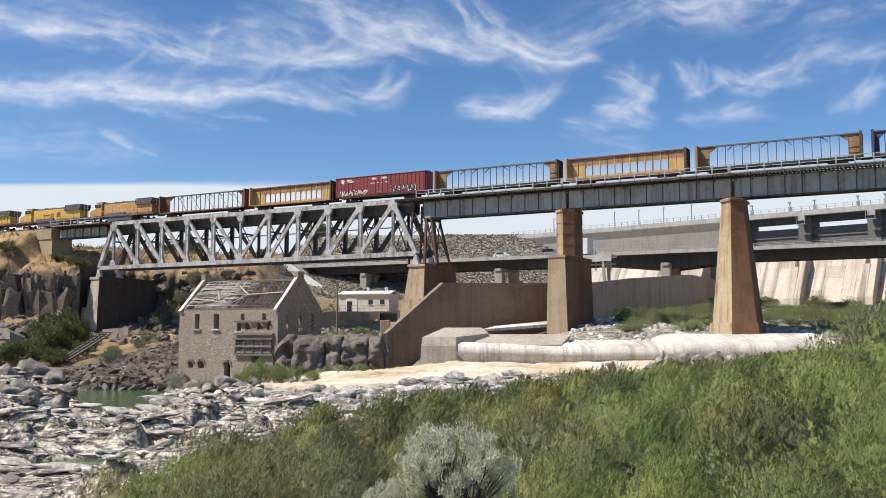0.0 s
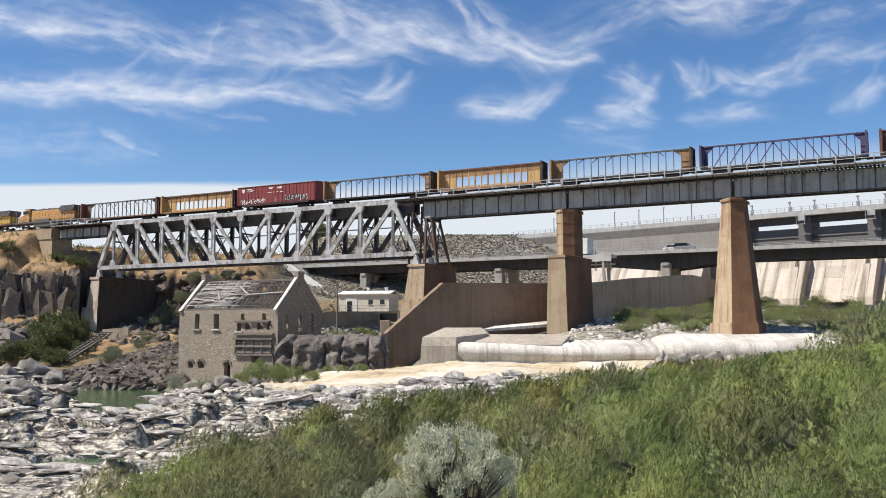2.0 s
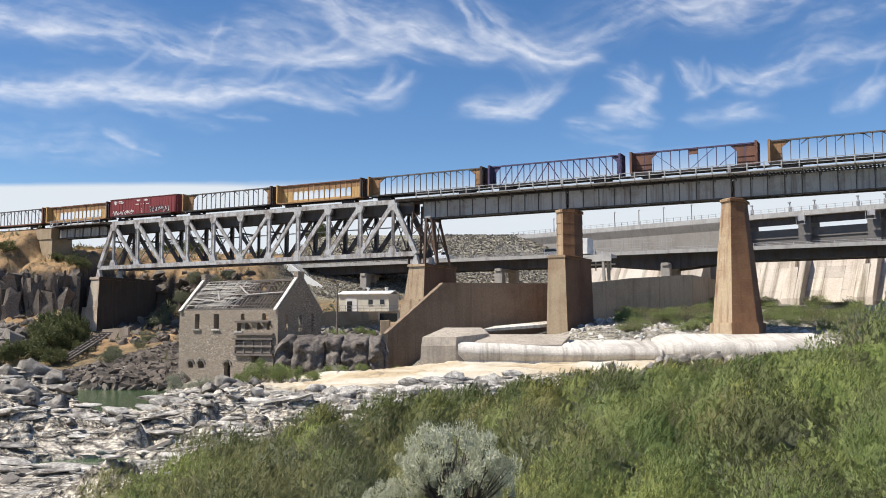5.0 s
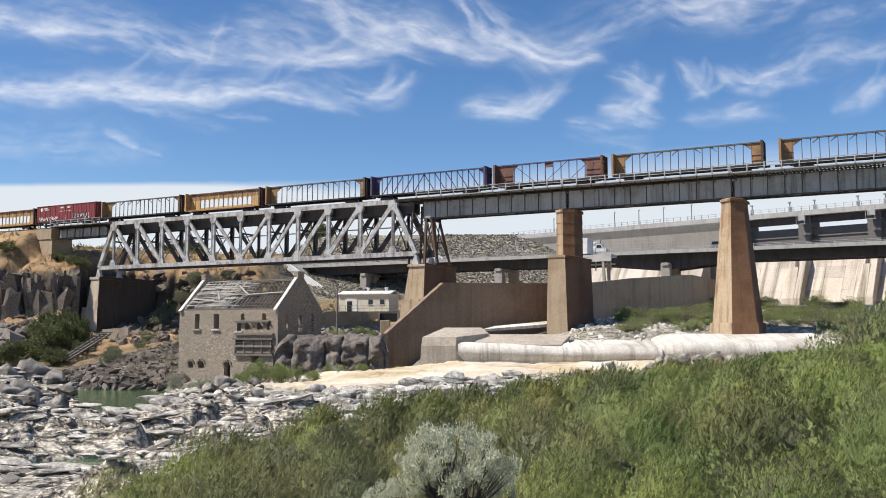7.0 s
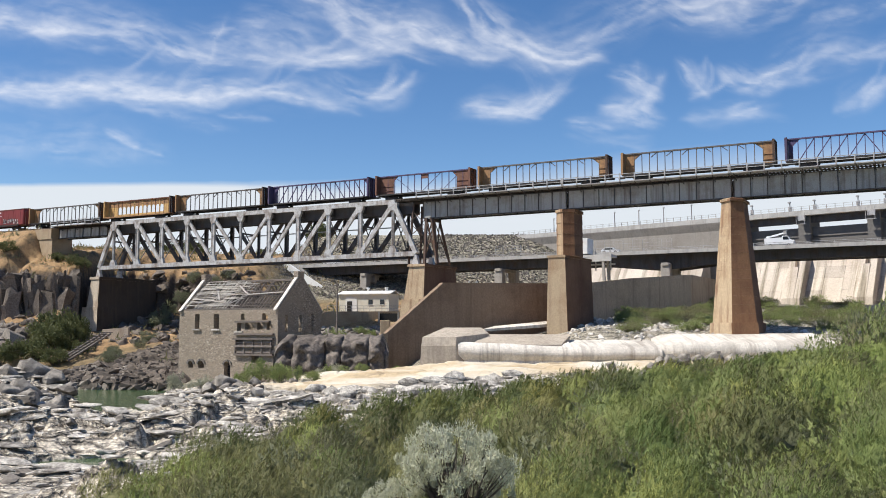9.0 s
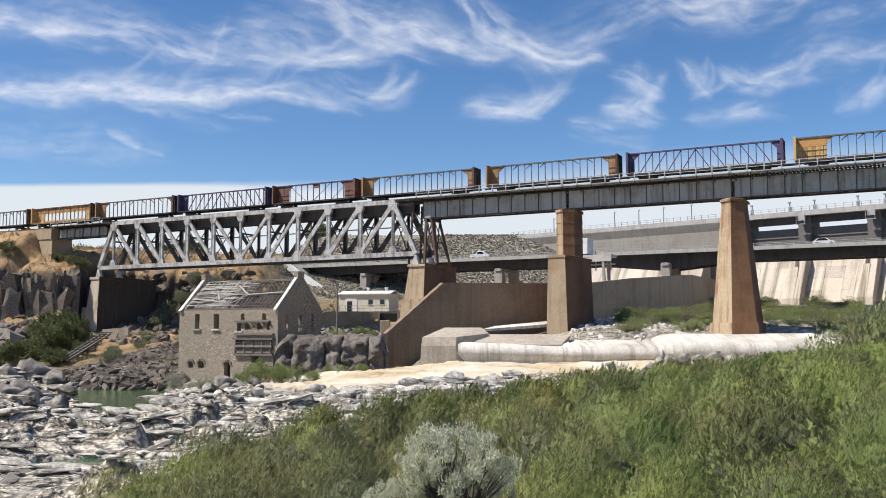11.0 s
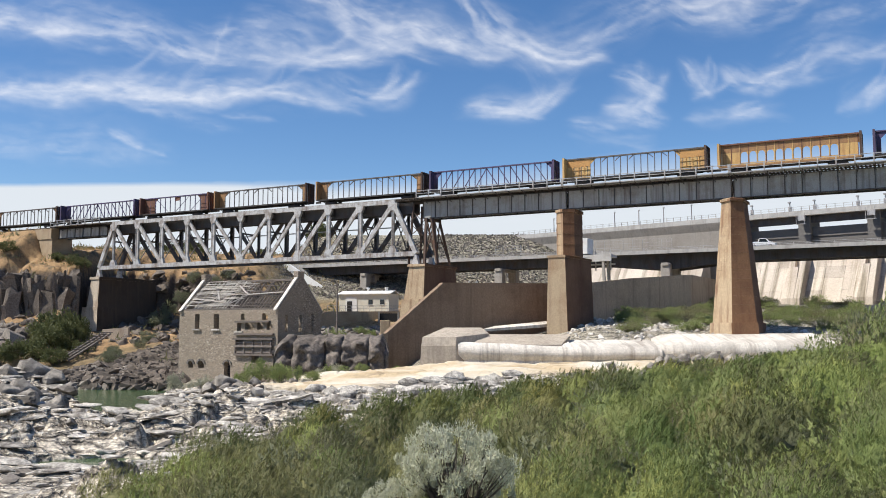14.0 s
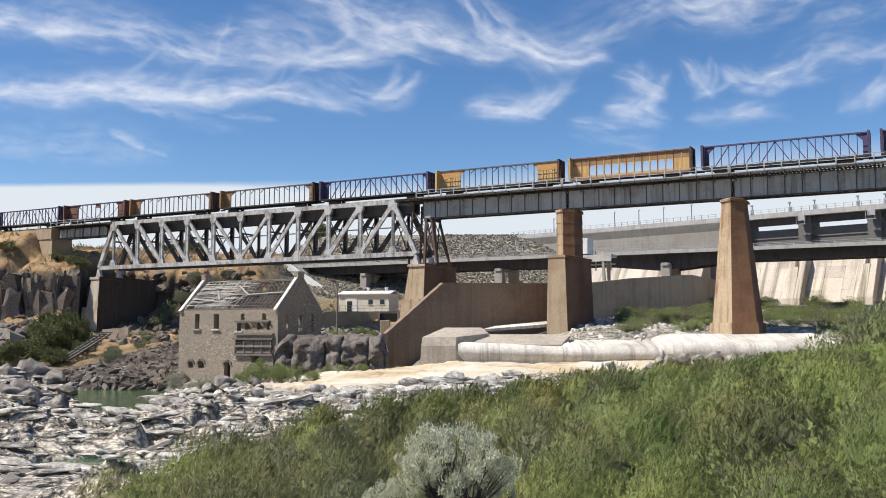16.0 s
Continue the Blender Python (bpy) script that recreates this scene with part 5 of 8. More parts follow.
def dam():
    d = empty("dam", DAM, "grey concrete dam with spillway gates and a service deck", "dam")
    # solid section
    bm = B(); box(bm, (63, -4, 25), (64, 8, 17)); part("solid_section", bm, M["dam"], d)
    bm = B(); box(bm, (17, -2.9, 34.25), (160, 7.2, .7)); part("service_deck", bm, M["road_side"], d, "pale service deck")
    bm = B(); box(bm, (17, .6, 34.75), (160, .18, .5)); part("deck_parapet", bm, M["road_side"], d)
    bm = B()
    u = -62
    while u < 97:
        box(bm, (u, .6, 35.4), (.12, .12, 1.1)); u += 1.8
    for z in (35.4, 35.9):
        box(bm, (17, .6, z), (160, .05, .05))
    part("deck_railing", bm, M["walkway"], d)
    bm = B(); extrude_outline(bm, [(0, 32.0), (.66, 33.75), (.66, 33.89), (0, 33.89)], -31.9, 31.9, Matrix.Translation((63, 0, 0)) @ Matrix.Rotation(radians(90), 4, "Z")); part("cornice", bm, M["dam"], d)
    # Gate piers and gates use the dark tone that paints in the deck's shade.
    for u in (-55, -40.6, -26.2, -11.8, 2.6, 17, 31):
        bm = B(); box(bm, (u, -3.3, 27.2), (2.6, 6.0, 13.2)); part("gate_pier", bm, M["dam_dark"], d)
        bm = B(); box(bm, (u, 1.0, 33.3), (1.5, .7, 1.15)); box(bm, (u, 1.5, 31.9), (2.0, .9, .1)); part("hoist_house", bm, M["walkway"], d)
        bm = B(); [rod(bm, (u + x, 1.9, 31.9), (u + x, 1.9, 34.4), .06, 5) for x in (-.9, .9)]; part("hoist_frame", bm, M["walkway"], d)
        for x in (-2.6, 2.8):
            bm = B(); rod(bm, (u + x, .2, 34.9), (u + x, .2, 37.0), .11, 6); box(bm, (u + x, .5, 37.0), (.5, .7, .3)); box(bm, (u + x, .2, 35.6), (.6, .5, 1.0)); part("deck_lamp", bm, M["walkway"], d)
    for u in (-47.8, -33.4, -19, -4.6, 9.8, 24):
        bm = B(); box(bm, (u, -2.2, 26.6), (12, .6, 9.6))
        for z in (23.5, 25.5, 27.5, 29.5):
            box(bm, (u, -1.8, z), (11.8, .3, .3))
        part("radial_gate", bm, M["dam_dark"], d)
        bm = B(); box(bm, (u, -1.2, 33.1), (12.2, .6, 1.6)); part("deck_girder", bm, M["steel_dark"], d)
        # chute slabs, poured in lifts and strips
        f = lambda z: 0.5 + (25 - z) * .62
        for k in range(4):
            z1, z0 = 25 - k * 2.6, 25 - (k + 1) * 2.6 + .02
            for c in range(3):
                q = (.03, 0, .015)[(c + k) % 3]
                bm = B(); extrude_outline(bm, [(f(z1) - 3, z1), (f(z1) + q, z1), (f(z0) + q, z0), (f(z0) - 3, z0)], -1.97, 1.97, Matrix.Translation((u - 4 + c * 4, 0, 0)) @ Matrix.Rotation(radians(90), 4, "Z")); part("chute_slab", bm, M["chute"], d, "sunlit stained spillway slab")
        bm = B(); box(bm, (u + 7.1, 1.4, 24), (2.0, 2.6, 5.0)); part("stub_pier", bm, M["chute"], d)
        for k, (x, top, out) in enumerate(((5.9, 24.4, 4.3), (7.2, 22.4, 5.6), (8.5, 24.6, 3.2))):
            bm = B(); extrude_outline(bm, [(0, 13), (9.5, 13), (9.5 - .2, 15.5), (out + 1.2, top - 2.4), (out, top), (0, top)], -.62, .62, Matrix.Translation((u + x, 0, 0)) @ Matrix.Rotation(radians(90), 4, "Z")); part("training_wall", bm, M["chute"], d)
    for u in (43.5, 54.5, 65.5, 76.5):
        bm = B(); extrude_outline(bm, [(2, 27), (3, 27), (12, 13), (2, 13)], -5.45, 5.45, Matrix.Translation((u, 0, 0)) @ Matrix.Rotation(radians(90), 4, "Z")); part("apron_slab", bm, M["chute"], d, "sunlit pale apron slab")
    bm = B(); box(bm, (-10, 9, 11.6), (110, 8, 4.4)); part("stilling_sill", bm, M["chute"], d)


dam()
for x, y, z in ((44, 230.3, 34.6), (49.2, 225.6, 34.6), (54.3, 221, 34.6), (59.8, 216, 34.6), (30, 243, 34.6)):
    bm = B(); rod(bm, (0, 0, 0), (0, 0, 4.2), .17, 8, .12); box(bm, (0, -.3, 4.2), (.3, .8, .2))
    thing("lamp_post", bm, M["walkway"], pose(x, y, z), "slim grey lamp post on the dam deck", "lamp post", "lamp posts on the dam")


def gantry():
    g = empty("hoist_gantry", pose(28.4, 174, -1.7, 0, 0, -28), "grey steel hoist gantry with a sheet-metal cabin", "hoist gantry")
    bm = B(); box(bm, (-2.2, 0, 26.6), (4.6, 3.5, 3.0)); bevel(bm, .05); part("cabin", bm, M["white"], g, "pale sheet-metal cabin")
    bm = B(); box(bm, (0, 0, 24.6), (9.5, 3.6, .5)); box(bm, (0, -1.7, 24.0), (9.5, .2, .9)); part("platform", bm, M["pale_rib"], g)
    for x in (-4.2, 3.4):
        for y in (-1.5, 1.5):
            bm = B(); beam(bm, (x, y, 15), (x * .9, y, 24.4), .5); part("leg", bm, M["concrete"], g)
    bm = B(); [rod(bm, (x, 1.5, 22 + (i % 2) * .9), (x, 1.5, 25.8), .14, 6) for i, x in enumerate((-4.5, -3.3, -2.0, -.8, .6, 2.0, 3.6))]
    beam(bm, (-4.5, 1.5, 23.2), (4.5, 1.5, 23.2), .3); part("hoist_gear", bm, M["pale_rib"], g)
    bm = B(); [rod(bm, (x, -1.6, 24.8), (x, -1.6, 26.0), .04, 5) for x in (.5, 1.5, 2.5, 3.5, 4.6)]; beam(bm, (.5, -1.6, 26), (4.6, -1.6, 26), .05); part("railing", bm, M["walkway"], g)


gantry()

# ---- river walls and weir ----


def wall_run(parent, pts, thick, mat):
    """A wall over plan points, each (x, y, base, top), in solid stretches."""
    for (xa, ya, ba, ta), (xb, yb, bb, tb) in zip(pts[:-1], pts[1:]):
        a, b = Vector((xa, ya, 0)), Vector((xb, yb, 0))
        n = Vector((-(b - a).y, (b - a).x, 0)).normalized() * thick
        bm = B()
        v = [bm.verts.new(Vector((p.x, p.y, z))) for p, z in ((a, ba), (b, bb), (b, tb), (a, ta))] + [bm.verts.new(Vector((p.x, p.y, z)) + n) for p, z in ((a, ba), (b, bb), (b, tb), (a, ta))]
        for f in ((0, 1, 2, 3), (7, 6, 5, 4), (3, 2, 6, 7), (0, 4, 5, 1), (0, 3, 7, 4), (1, 5, 6, 2)):
            bm.faces.new([v[i] for i in f])
        part("wall_stretch", bm, mat, parent)


g = empty("guide_wall", pose(0, 0, 0), "brown-stained concrete guide wall with a sloping end beside the weir", "concrete wall", kind="structure")
wall_run(g, [(-8.4, 133, 3, 8.3), (0.1, 138.8, 3, 16.1), (8.6, 144.4, 3, 16.35), (17, 150, 3, 16.6)], 1.0, M["wall_brown"])
wall_run(g, [(17, 150, 6, 16.6), (25.6, 155.5, 6, 17.0)], 1.0, M["wall_brown"])
wall_run(g, [(25.6, 155.5, 6, 17.0), (33, 160.5, 6, 18.0), (46.5, 169.5, 6, 19.2), (60, 190, 8, 19)], 1.0, M["wall_grey"])
bm = B(); prism(bm, [(-9.1, 132.4), (-8.1, 132.8), (-8.5, 133.8), (-9.4, 133.4)], 2.5, [(-9.1, 132.4), (-8.1, 132.8), (-8.5, 133.8), (-9.4, 133.4)], 8.35); part("end_block", bm, M["pier_pale"], g)


def weir():
    w = empty("weir", pose(0, 0, 0), "low white-crusted concrete weir with a rounded crest", "weir", kind="structure")
    def ogee(zc, zt, y0, zb, depth=5.0):
        """A flat apron, a rounded lip and an undercut foot."""
        pts = [(y0 + depth, zb - 2), (y0 + depth, zt), (y0 + .9, zc + .06)]
        drop = zc - zb
        for i in range(9):
            a = i / 8 * 1.9
            pts.append((y0 + .6 - 1.15 * math.sin(a), zc - .42 * drop * (1 - math.cos(a))))
        return pts + [(y0 - .30, zc - .68 * drop), (y0 + .05, zc - .84 * drop), (y0 - .15, zb), (y0 - .15, zb - 2)]
    turn = Matrix.Rotation(radians(90), 4, "Z") @ Matrix.Scale(-1, 4, (0, 1, 0))
    for x0, x1, xs, crest, top, front in ((2.0, 28.9, (2, 9, 15, 17.5, 29), (7.25, 6.95, 6.6, 6.6, 6.6), (7.2, 6.8, 6.5, 7.45, 7.5), (121.5, 121.2, 120.9, 120.7, 120.3)), (28.95, 52, (29, 30.2, 32, 40, 52), (6.7, 7.05, 7.2, 7.2, 7.3), (7.5, 8.05, 8.3, 8.35, 8.4), (121.4, 120.8, 120.5, 120.4, 120.0))):
        n = round((x1 - x0) / .5)
        bm = B()
        rows = []
        for i in range(n + 1):
            x = x0 + (x1 - x0) * i / n
            wob = noise.noise((x * .5, 2.0, 0)) * .10 + noise.noise((x * 1.7, 5.0, 0)) * .04
            pr = ogee(np.interp(x, xs, crest) + wob * .6, np.interp(x, xs, top) + wob * .4, np.interp(x, xs, front) + wob, 4.35, 2.2 if x < 17.3 else 7.5)
            rows.append([bm.verts.new((x, p[0], p[1])) for p in pr])
        k = len(rows[0])
        bm.faces.new(rows[0]); bm.faces.new(rows[-1])
        for p, q in zip(rows[:-1], rows[1:]):
            for i in range(k):
                bm.faces.new((p[i], q[i], q[(i + 1) % k], p[(i + 1) % k]))
        part("crest_section", bm, M["weir"], w)
    bm = B(); extrude_outline(bm, [(122.2, 6.9), (127.4, 8.25), (128.5, 8.25), (130, 4), (122.2, 4)], 4.4, 17.9, turn)
    for v in bm.verts:
        v.co.x -= max(0, v.co.x - 17) * max(0, 127.4 - v.co.y) * .42
    part("upper_slab", bm, M["weir_slab"], w, "grey sloped slab")
    def hull(name, pts, mat, label=""):
        bm = B()
        for p in pts:
            bm.verts.new(p)
        bmesh.ops.convex_hull(bm, input=bm.verts[:])
        bmesh.ops.dissolve_limit(bm, angle_limit=.02, verts=bm.verts[:], edges=bm.edges[:])
        part(name, bm, mat, w, label)
    hull("end_block", [(-3.1, 120.8, 3), (1.6, 120.8, 3), (-2.9, 121, 6.75), (1.7, 121, 6.75), (-2.75, 121.5, 7.9), (1.8, 121.5, 7.9), (.24, 128, 9.2), (5.4, 128, 9.2), (6.4, 126.5, 8.4), (.4, 129, 3), (6.6, 129, 3), (3, 121.2, 3)], M["weir_slab"], "tan sloped end block with a bevelled front")
    hull("inner_sill", [(5.8, 136, 8.95), (8.2, 142, 9.5), (19, 148.5, 10.5), (19, 144, 10.0), (5.8, 136, 8.6), (8.2, 142, 8.9), (19, 148.5, 9.9), (19, 144, 9.5)], M["weir"])
    bm = B(); box(bm, (5.0, 119.6, 4.0), (1.8, .8, .5)); part("drain_block", bm, M["dark"], w)


weir()

# ---- ruined stone powerhouse ----
HOUSE = pose(-39.5, 136, 0, 0, 0, -28.03)


def masonry():
    m, n, l = nodes_of("rubble_masonry")
    b = n["Principled BSDF"]
    co = n.new("ShaderNodeTexCoord").outputs["Object"]
    mp = n.new("ShaderNodeMapping")
    mp.inputs["Scale"].default_value = (1.0, 1.0, 1.7)
    l.new(co, mp.inputs[0])
    vs = []
    for feature in ("F1", "DISTANCE_TO_EDGE"):
        v = n.new("ShaderNodeTexVoronoi")
        v.feature = feature
        v.inputs["Scale"].default_value = 3.9
        l.new(mp.outputs[0], v.inputs["Vector"])
        vs.append(v)
    sep = n.new("ShaderNodeSeparateColor")
    l.new(vs[0].outputs["Color"], sep.inputs[0])
    stone = ramp(n, l, sep.outputs[0], [(0.0, (0.19, 0.147, 0.108)), (0.45, (0.31, 0.245, 0.18)), (0.8, (0.385, 0.31, 0.23)), (1.0, (0.53, 0.455, 0.36))])
    stone = mixc(n, l, ramp(n, l, noise_tex(n, l, co, 0.25, 5, 0.6), [(0.35, (0, 0, 0)), (0.65, (0.8, 0.8, 0.8))]), stone, (0.33, 0.262, 0.193))
    gap = ramp(n, l, vs[1].outputs["Distance"], [(0.01, (0.8, 0.8, 0.8)), (0.07, (0, 0, 0))])
    col = mixc(n, l, gap, stone, (0.26, 0.225, 0.185))
    l.new(col, b.inputs["Base Color"])
    b.inputs["Roughness"].default_value = 0.95
    bp = n.new("ShaderNodeBump")
    bp.inputs["Strength"].default_value = 0.7
    bp.inputs["Distance"].default_value = 0.08
    hgt = ramp(n, l, vs[1].outputs["Distance"], [(0.0, (0, 0, 0)), (0.18, (1, 1, 1))])
    hgt = mixc(n, l, 0.4, hgt, noise_tex(n, l, co, 4.0, 5, 0.7))
    l.new(hgt, bp.inputs["Height"])
    l.new(bp.outputs[0], b.inputs["Normal"])
    return m


M["masonry"] = masonry()


def holed(bm, length, z0, z1, thick, holes, m):
    """A wall along local x with rectangular openings (x0, x1, z0, z1) that go through it."""
    xs = sorted({0.0, length, *[h[0] for h in holes], *[h[1] for h in holes]})
    zs = sorted({z0, z1, *[h[2] for h in holes], *[h[3] for h in holes]})
    def solid(i, k):
        if not (0 <= i < len(xs) - 1 and 0 <= k < len(zs) - 1):
            return False
        cx, cz = (xs[i] + xs[i + 1]) / 2, (zs[k] + zs[k + 1]) / 2
        return not any(h[0] < cx < h[1] and h[2] < cz < h[3] for h in holes)
    made = {}
    def vert(i, side, k):
        if (i, side, k) not in made:
            made[i, side, k] = bm.verts.new(m @ Vector((xs[i], side * thick, zs[k])))
        return made[i, side, k]
    for i in range(len(xs) - 1):
        for k in range(len(zs) - 1):
            if not solid(i, k):
                continue
            a, b, c, d = (i, k), (i + 1, k), (i + 1, k + 1), (i, k + 1)
            bm.faces.new([vert(p[0], 0, p[1]) for p in (a, b, c, d)])
            bm.faces.new([vert(p[0], 1, p[1]) for p in (d, c, b, a)])
            for p, q, near in ((a, b, (i, k - 1)), (b, c, (i + 1, k)), (c, d, (i, k + 1)), (d, a, (i - 1, k))):
                if not solid(*near):
                    bm.faces.new((vert(q[0], 0, q[1]), vert(p[0], 0, p[1]), vert(p[0], 1, p[1]), vert(q[0], 1, q[1])))


def powerhouse():
    p = empty("ruined_powerhouse", HOUSE, "roofless basalt-block powerhouse with bare bleached rafters", "ruined building")
    L, W, E0, R0, Z0 = 18.5, 10.4, 11.75, 16.3, 0.5
    holes = [(3.05, 3.95, 9.0, 11.2), (6.7, 7.7, 9.0, 11.2), (2.0, 2.9, 3.3, 4.3), (3.9, 5.0, 3.3, 4.35), (8.9, 10.0, 1.6, 4.3), (13.9, 15.3, 4.2, 5.4),
             (11.8, 12.6, 10.3, 11.2), (15.7, 16.7, 10.3, 11.2), (11.1, 11.9, 8.7, 9.9), (12.6, 14.3, 8.9, 9.9), (14.8, 15.9, 8.9, 9.9), (16.5, 17.4, 8.9, 9.9), (10.9, 12.3, 6.9, 7.4)]
    bm = B(); holed(bm, L, Z0, E0, .7, holes, Matrix.Identity(4)); part("long_wall", bm, M["masonry"], p)
    bm = B(); holed(bm, L, Z0, E0, .7, [(3, 4, 9, 11.2), (8, 9, 9, 11.2), (13, 14, 9, 11.2)], Matrix.Translation((0, W - .7, 0))); part("back_wall", bm, M["masonry"], p)
    for x, hs in ((L - .7, [(1.6, 2.3, 8.6, 11.0), (4.75, 5.55, 8.6, 11.0), (7.7, 8.4, 8.6, 11.2)]), (0, [])):
        bm = B(); m = Matrix.Translation((x + .7, .7, 0)) @ Matrix.Rotation(radians(90), 4, "Z")
        holed(bm, W - 1.4, Z0, E0, .7, [(a - .7, b - .7, c, d) for a, b, c, d in hs], m)
        mm = Matrix.Translation((x, 0, 0))
        f0 = [(0.0, E0), (W, E0), (W / 2 + .5, R0 + .2), (W / 2 - .5, R0 + .2)]
        a = [bm.verts.new((x, y, z)) for y, z in f0]; b = [bm.verts.new((x + .7, y, z)) for y, z in f0]
        bm.faces.new(a); bm.faces.new(b)
        for i in range(4):
            bm.faces.new((a[i], a[(i + 1) % 4], b[(i + 1) % 4], b[i]))
        g = part("gable_wall", bm, M["masonry"], p, "darker gable wall")
        bm = B(); box(bm, (x + .35, W / 2, R0 + .65), (.9, 1.5, .9)); bevel(bm, .08); part("chimney_stub", bm, M["masonry"], g)
        for s in (0, 1):
            bm = B(); y0, y1 = (-.35, W / 2 - .5) if s == 0 else (W + .35, W / 2 + .5)
            beam(bm, (x + .35, y0, E0 - .1), (x + .35, y1, R0 + .35), .55, .14); part("coping", bm, M["bleached"], g, "whitened coping stones")
    # stone arches over the lower openings
    for x0, x1, z in ((2.0, 2.9, 4.3), (3.9, 5.0, 4.35), (8.9, 10.0, 4.3), (13.9, 15.3, 5.4)):
        w = (x1 - x0) / 2
        ring = [((x0 + x1) / 2 + w * math.cos(a * math.pi / 8), z - .45 + .45 * math.sin(a * math.pi / 8)) for a in range(9)]
        for s in (1, -1):
            half = ring[:5] if s == 1 else ring[4:]
            corner = (x1, z + .01) if s == 1 else (x0, z + .01)
            bm = B()
            for yy in (-.03,):
                f = [bm.verts.new((q[0], yy, q[1])) for q in half] + [bm.verts.new((corner[0], yy, corner[1]))]
                g = [bm.verts.new((q[0], .5, q[1])) for q in half] + [bm.verts.new((corner[0], .5, corner[1]))]
            bm.faces.new(f); bm.faces.new(g)
            for k in range(len(f)):
                bm.faces.new((f[k], f[(k + 1) % len(f)], g[(k + 1) % len(f)], g[k]))
            bmesh.ops.recalc_face_normals(bm, faces=bm.faces[:])
            part("arch_spandrel", bm, M["masonry"], p)
        for k in range(7):
            a = (k + .5) * math.pi / 7
            bm = B(); box(bm, (0, 0, 0), (.26, .3, .34)); bevel(bm, .03)
            bmesh.ops.transform(bm, verts=bm.verts[:], matrix=pose((x0 + x1) / 2 + (w + .16) * math.cos(a), -.02, z - .45 + .62 * math.sin(a), 0, 90 - math.degrees(a), 0))
            part("arch_stone", bm, M["stone"], p)
    # sills and lintels
    for x, z in ((3.5, 8.9), (7.2, 8.9), (11.5, 8.6)):
        bm = B(); box(bm, (x, -.08, z), (1.5, .4, .22)); part("window_sill", bm, M["bleached"], p)
    for z, a, b in ((8.25, 10.9, 17.9), (10.05, 11, 17.2), (7.6, 10.7, 17.9), (6.55, 10.9, 17.8), (5.35, 10.9, 17.9)):
        bm = B(); box(bm, ((a + b) / 2, -.2, z), (b - a, .45, .26)); part("timber_beam", bm, M["old_wood"], p)
    for x in (11.0, 12.6, 14.2, 15.8, 17.4):
        bm = B(); beam(bm, (x, -.22, 5.4), (x + .1, -.18, 7.5), .16); part("timber_post", bm, M["old_wood"], p)
    for z, h in ((5.7, .22), (6.15, .16), (7.1, .2)):
        bm = B(); box(bm, (14.4, -.1, z), (6.8, .12, h)); part("rotten_board", bm, M["old_wood"], p)
    # eave plate, ridge, rafters, battens
    bm = B(); box(bm, (L / 2, .3, E0 + .1), (L - 1.4, .5, .28)); part("wall_plate", bm, M["old_wood"], p)
    bm = B(); beam(bm, (.7, W / 2, R0 - .1), (L - .7, W / 2, R0 - .1), .2, .3); part("ridge_beam", bm, M["old_wood"], p)
    rng = random.Random(5)
    n = 28
    for i in range(n + 1):
        x = .9 + (L - 1.8) * i / n
        for s in (0, 1):
            if rng.random() < .12:
                continue
            y0 = .2 if s == 0 else W - .2
            top = 1.0 if rng.random() < .85 else rng.uniform(.4, .8)
            bm = B(); beam(bm, (x, y0, E0 + .2), (x + rng.uniform(-.25, .25), y0 + (W / 2 - y0) * top, E0 + .2 + (R0 - E0 - .3) * top), .12, .2)
            part("rafter", bm, M["old_wood"] if (s or x > L * .55) else M["bleached"], p)
    for k in range(31):
        f = (k + .7) / 31.5
        y, z = .2 + (W / 2 - .2) * f, E0 + .38 + (R0 - E0 - .3) * f
        for a, b in ((.8, rng.uniform(4, 8)), (rng.uniform(3.5, 7), rng.uniform(8, 11.5))):
            if b - a > 1 and rng.random() < .86:
                bm = B(); beam(bm, (a, y, z + rng.uniform(-.06, .06)), (b, y + rng.uniform(-.12, .12), z + rng.uniform(-.22, .16)), .20, .07); part("roof_batten", bm, M["bleached"], p)
        if rng.random() < .22:
            bm = B(); beam(bm, (rng.uniform(10, 12), y, z), (L - .8, y, z + rng.uniform(-.1, .1)), .16, .08); part("roof_batten", bm, M["old_wood"], p)
    for a, b in (((8.4, 3.6), (11.4, 2.0)), ((11.4, 2.0), (9.2, .4)), ((5.0, 2.7), (6.8, 1.0)), ((11.4, 2.0), (17.6, 2.3)), ((3.0, .6), (9.0, 2.4)), ((1.5, 1.4), (8.5, .7))):
        s = (R0 - E0) / (W / 2)
        bm = B(); beam(bm, (a[0], a[1], E0 + .55 + a[1] * s), (b[0], b[1], E0 + .55 + b[1] * s), .2, .14); part("fallen_board", bm, M["bleached"], p)
    bm = B(); box(bm, (L / 2, W / 2, 1.0), (L - 1.5, W - 1.5, .3)); part("floor_slab", bm, M["mortar"], p)


powerhouse()

# ---- pump building and its yard ----


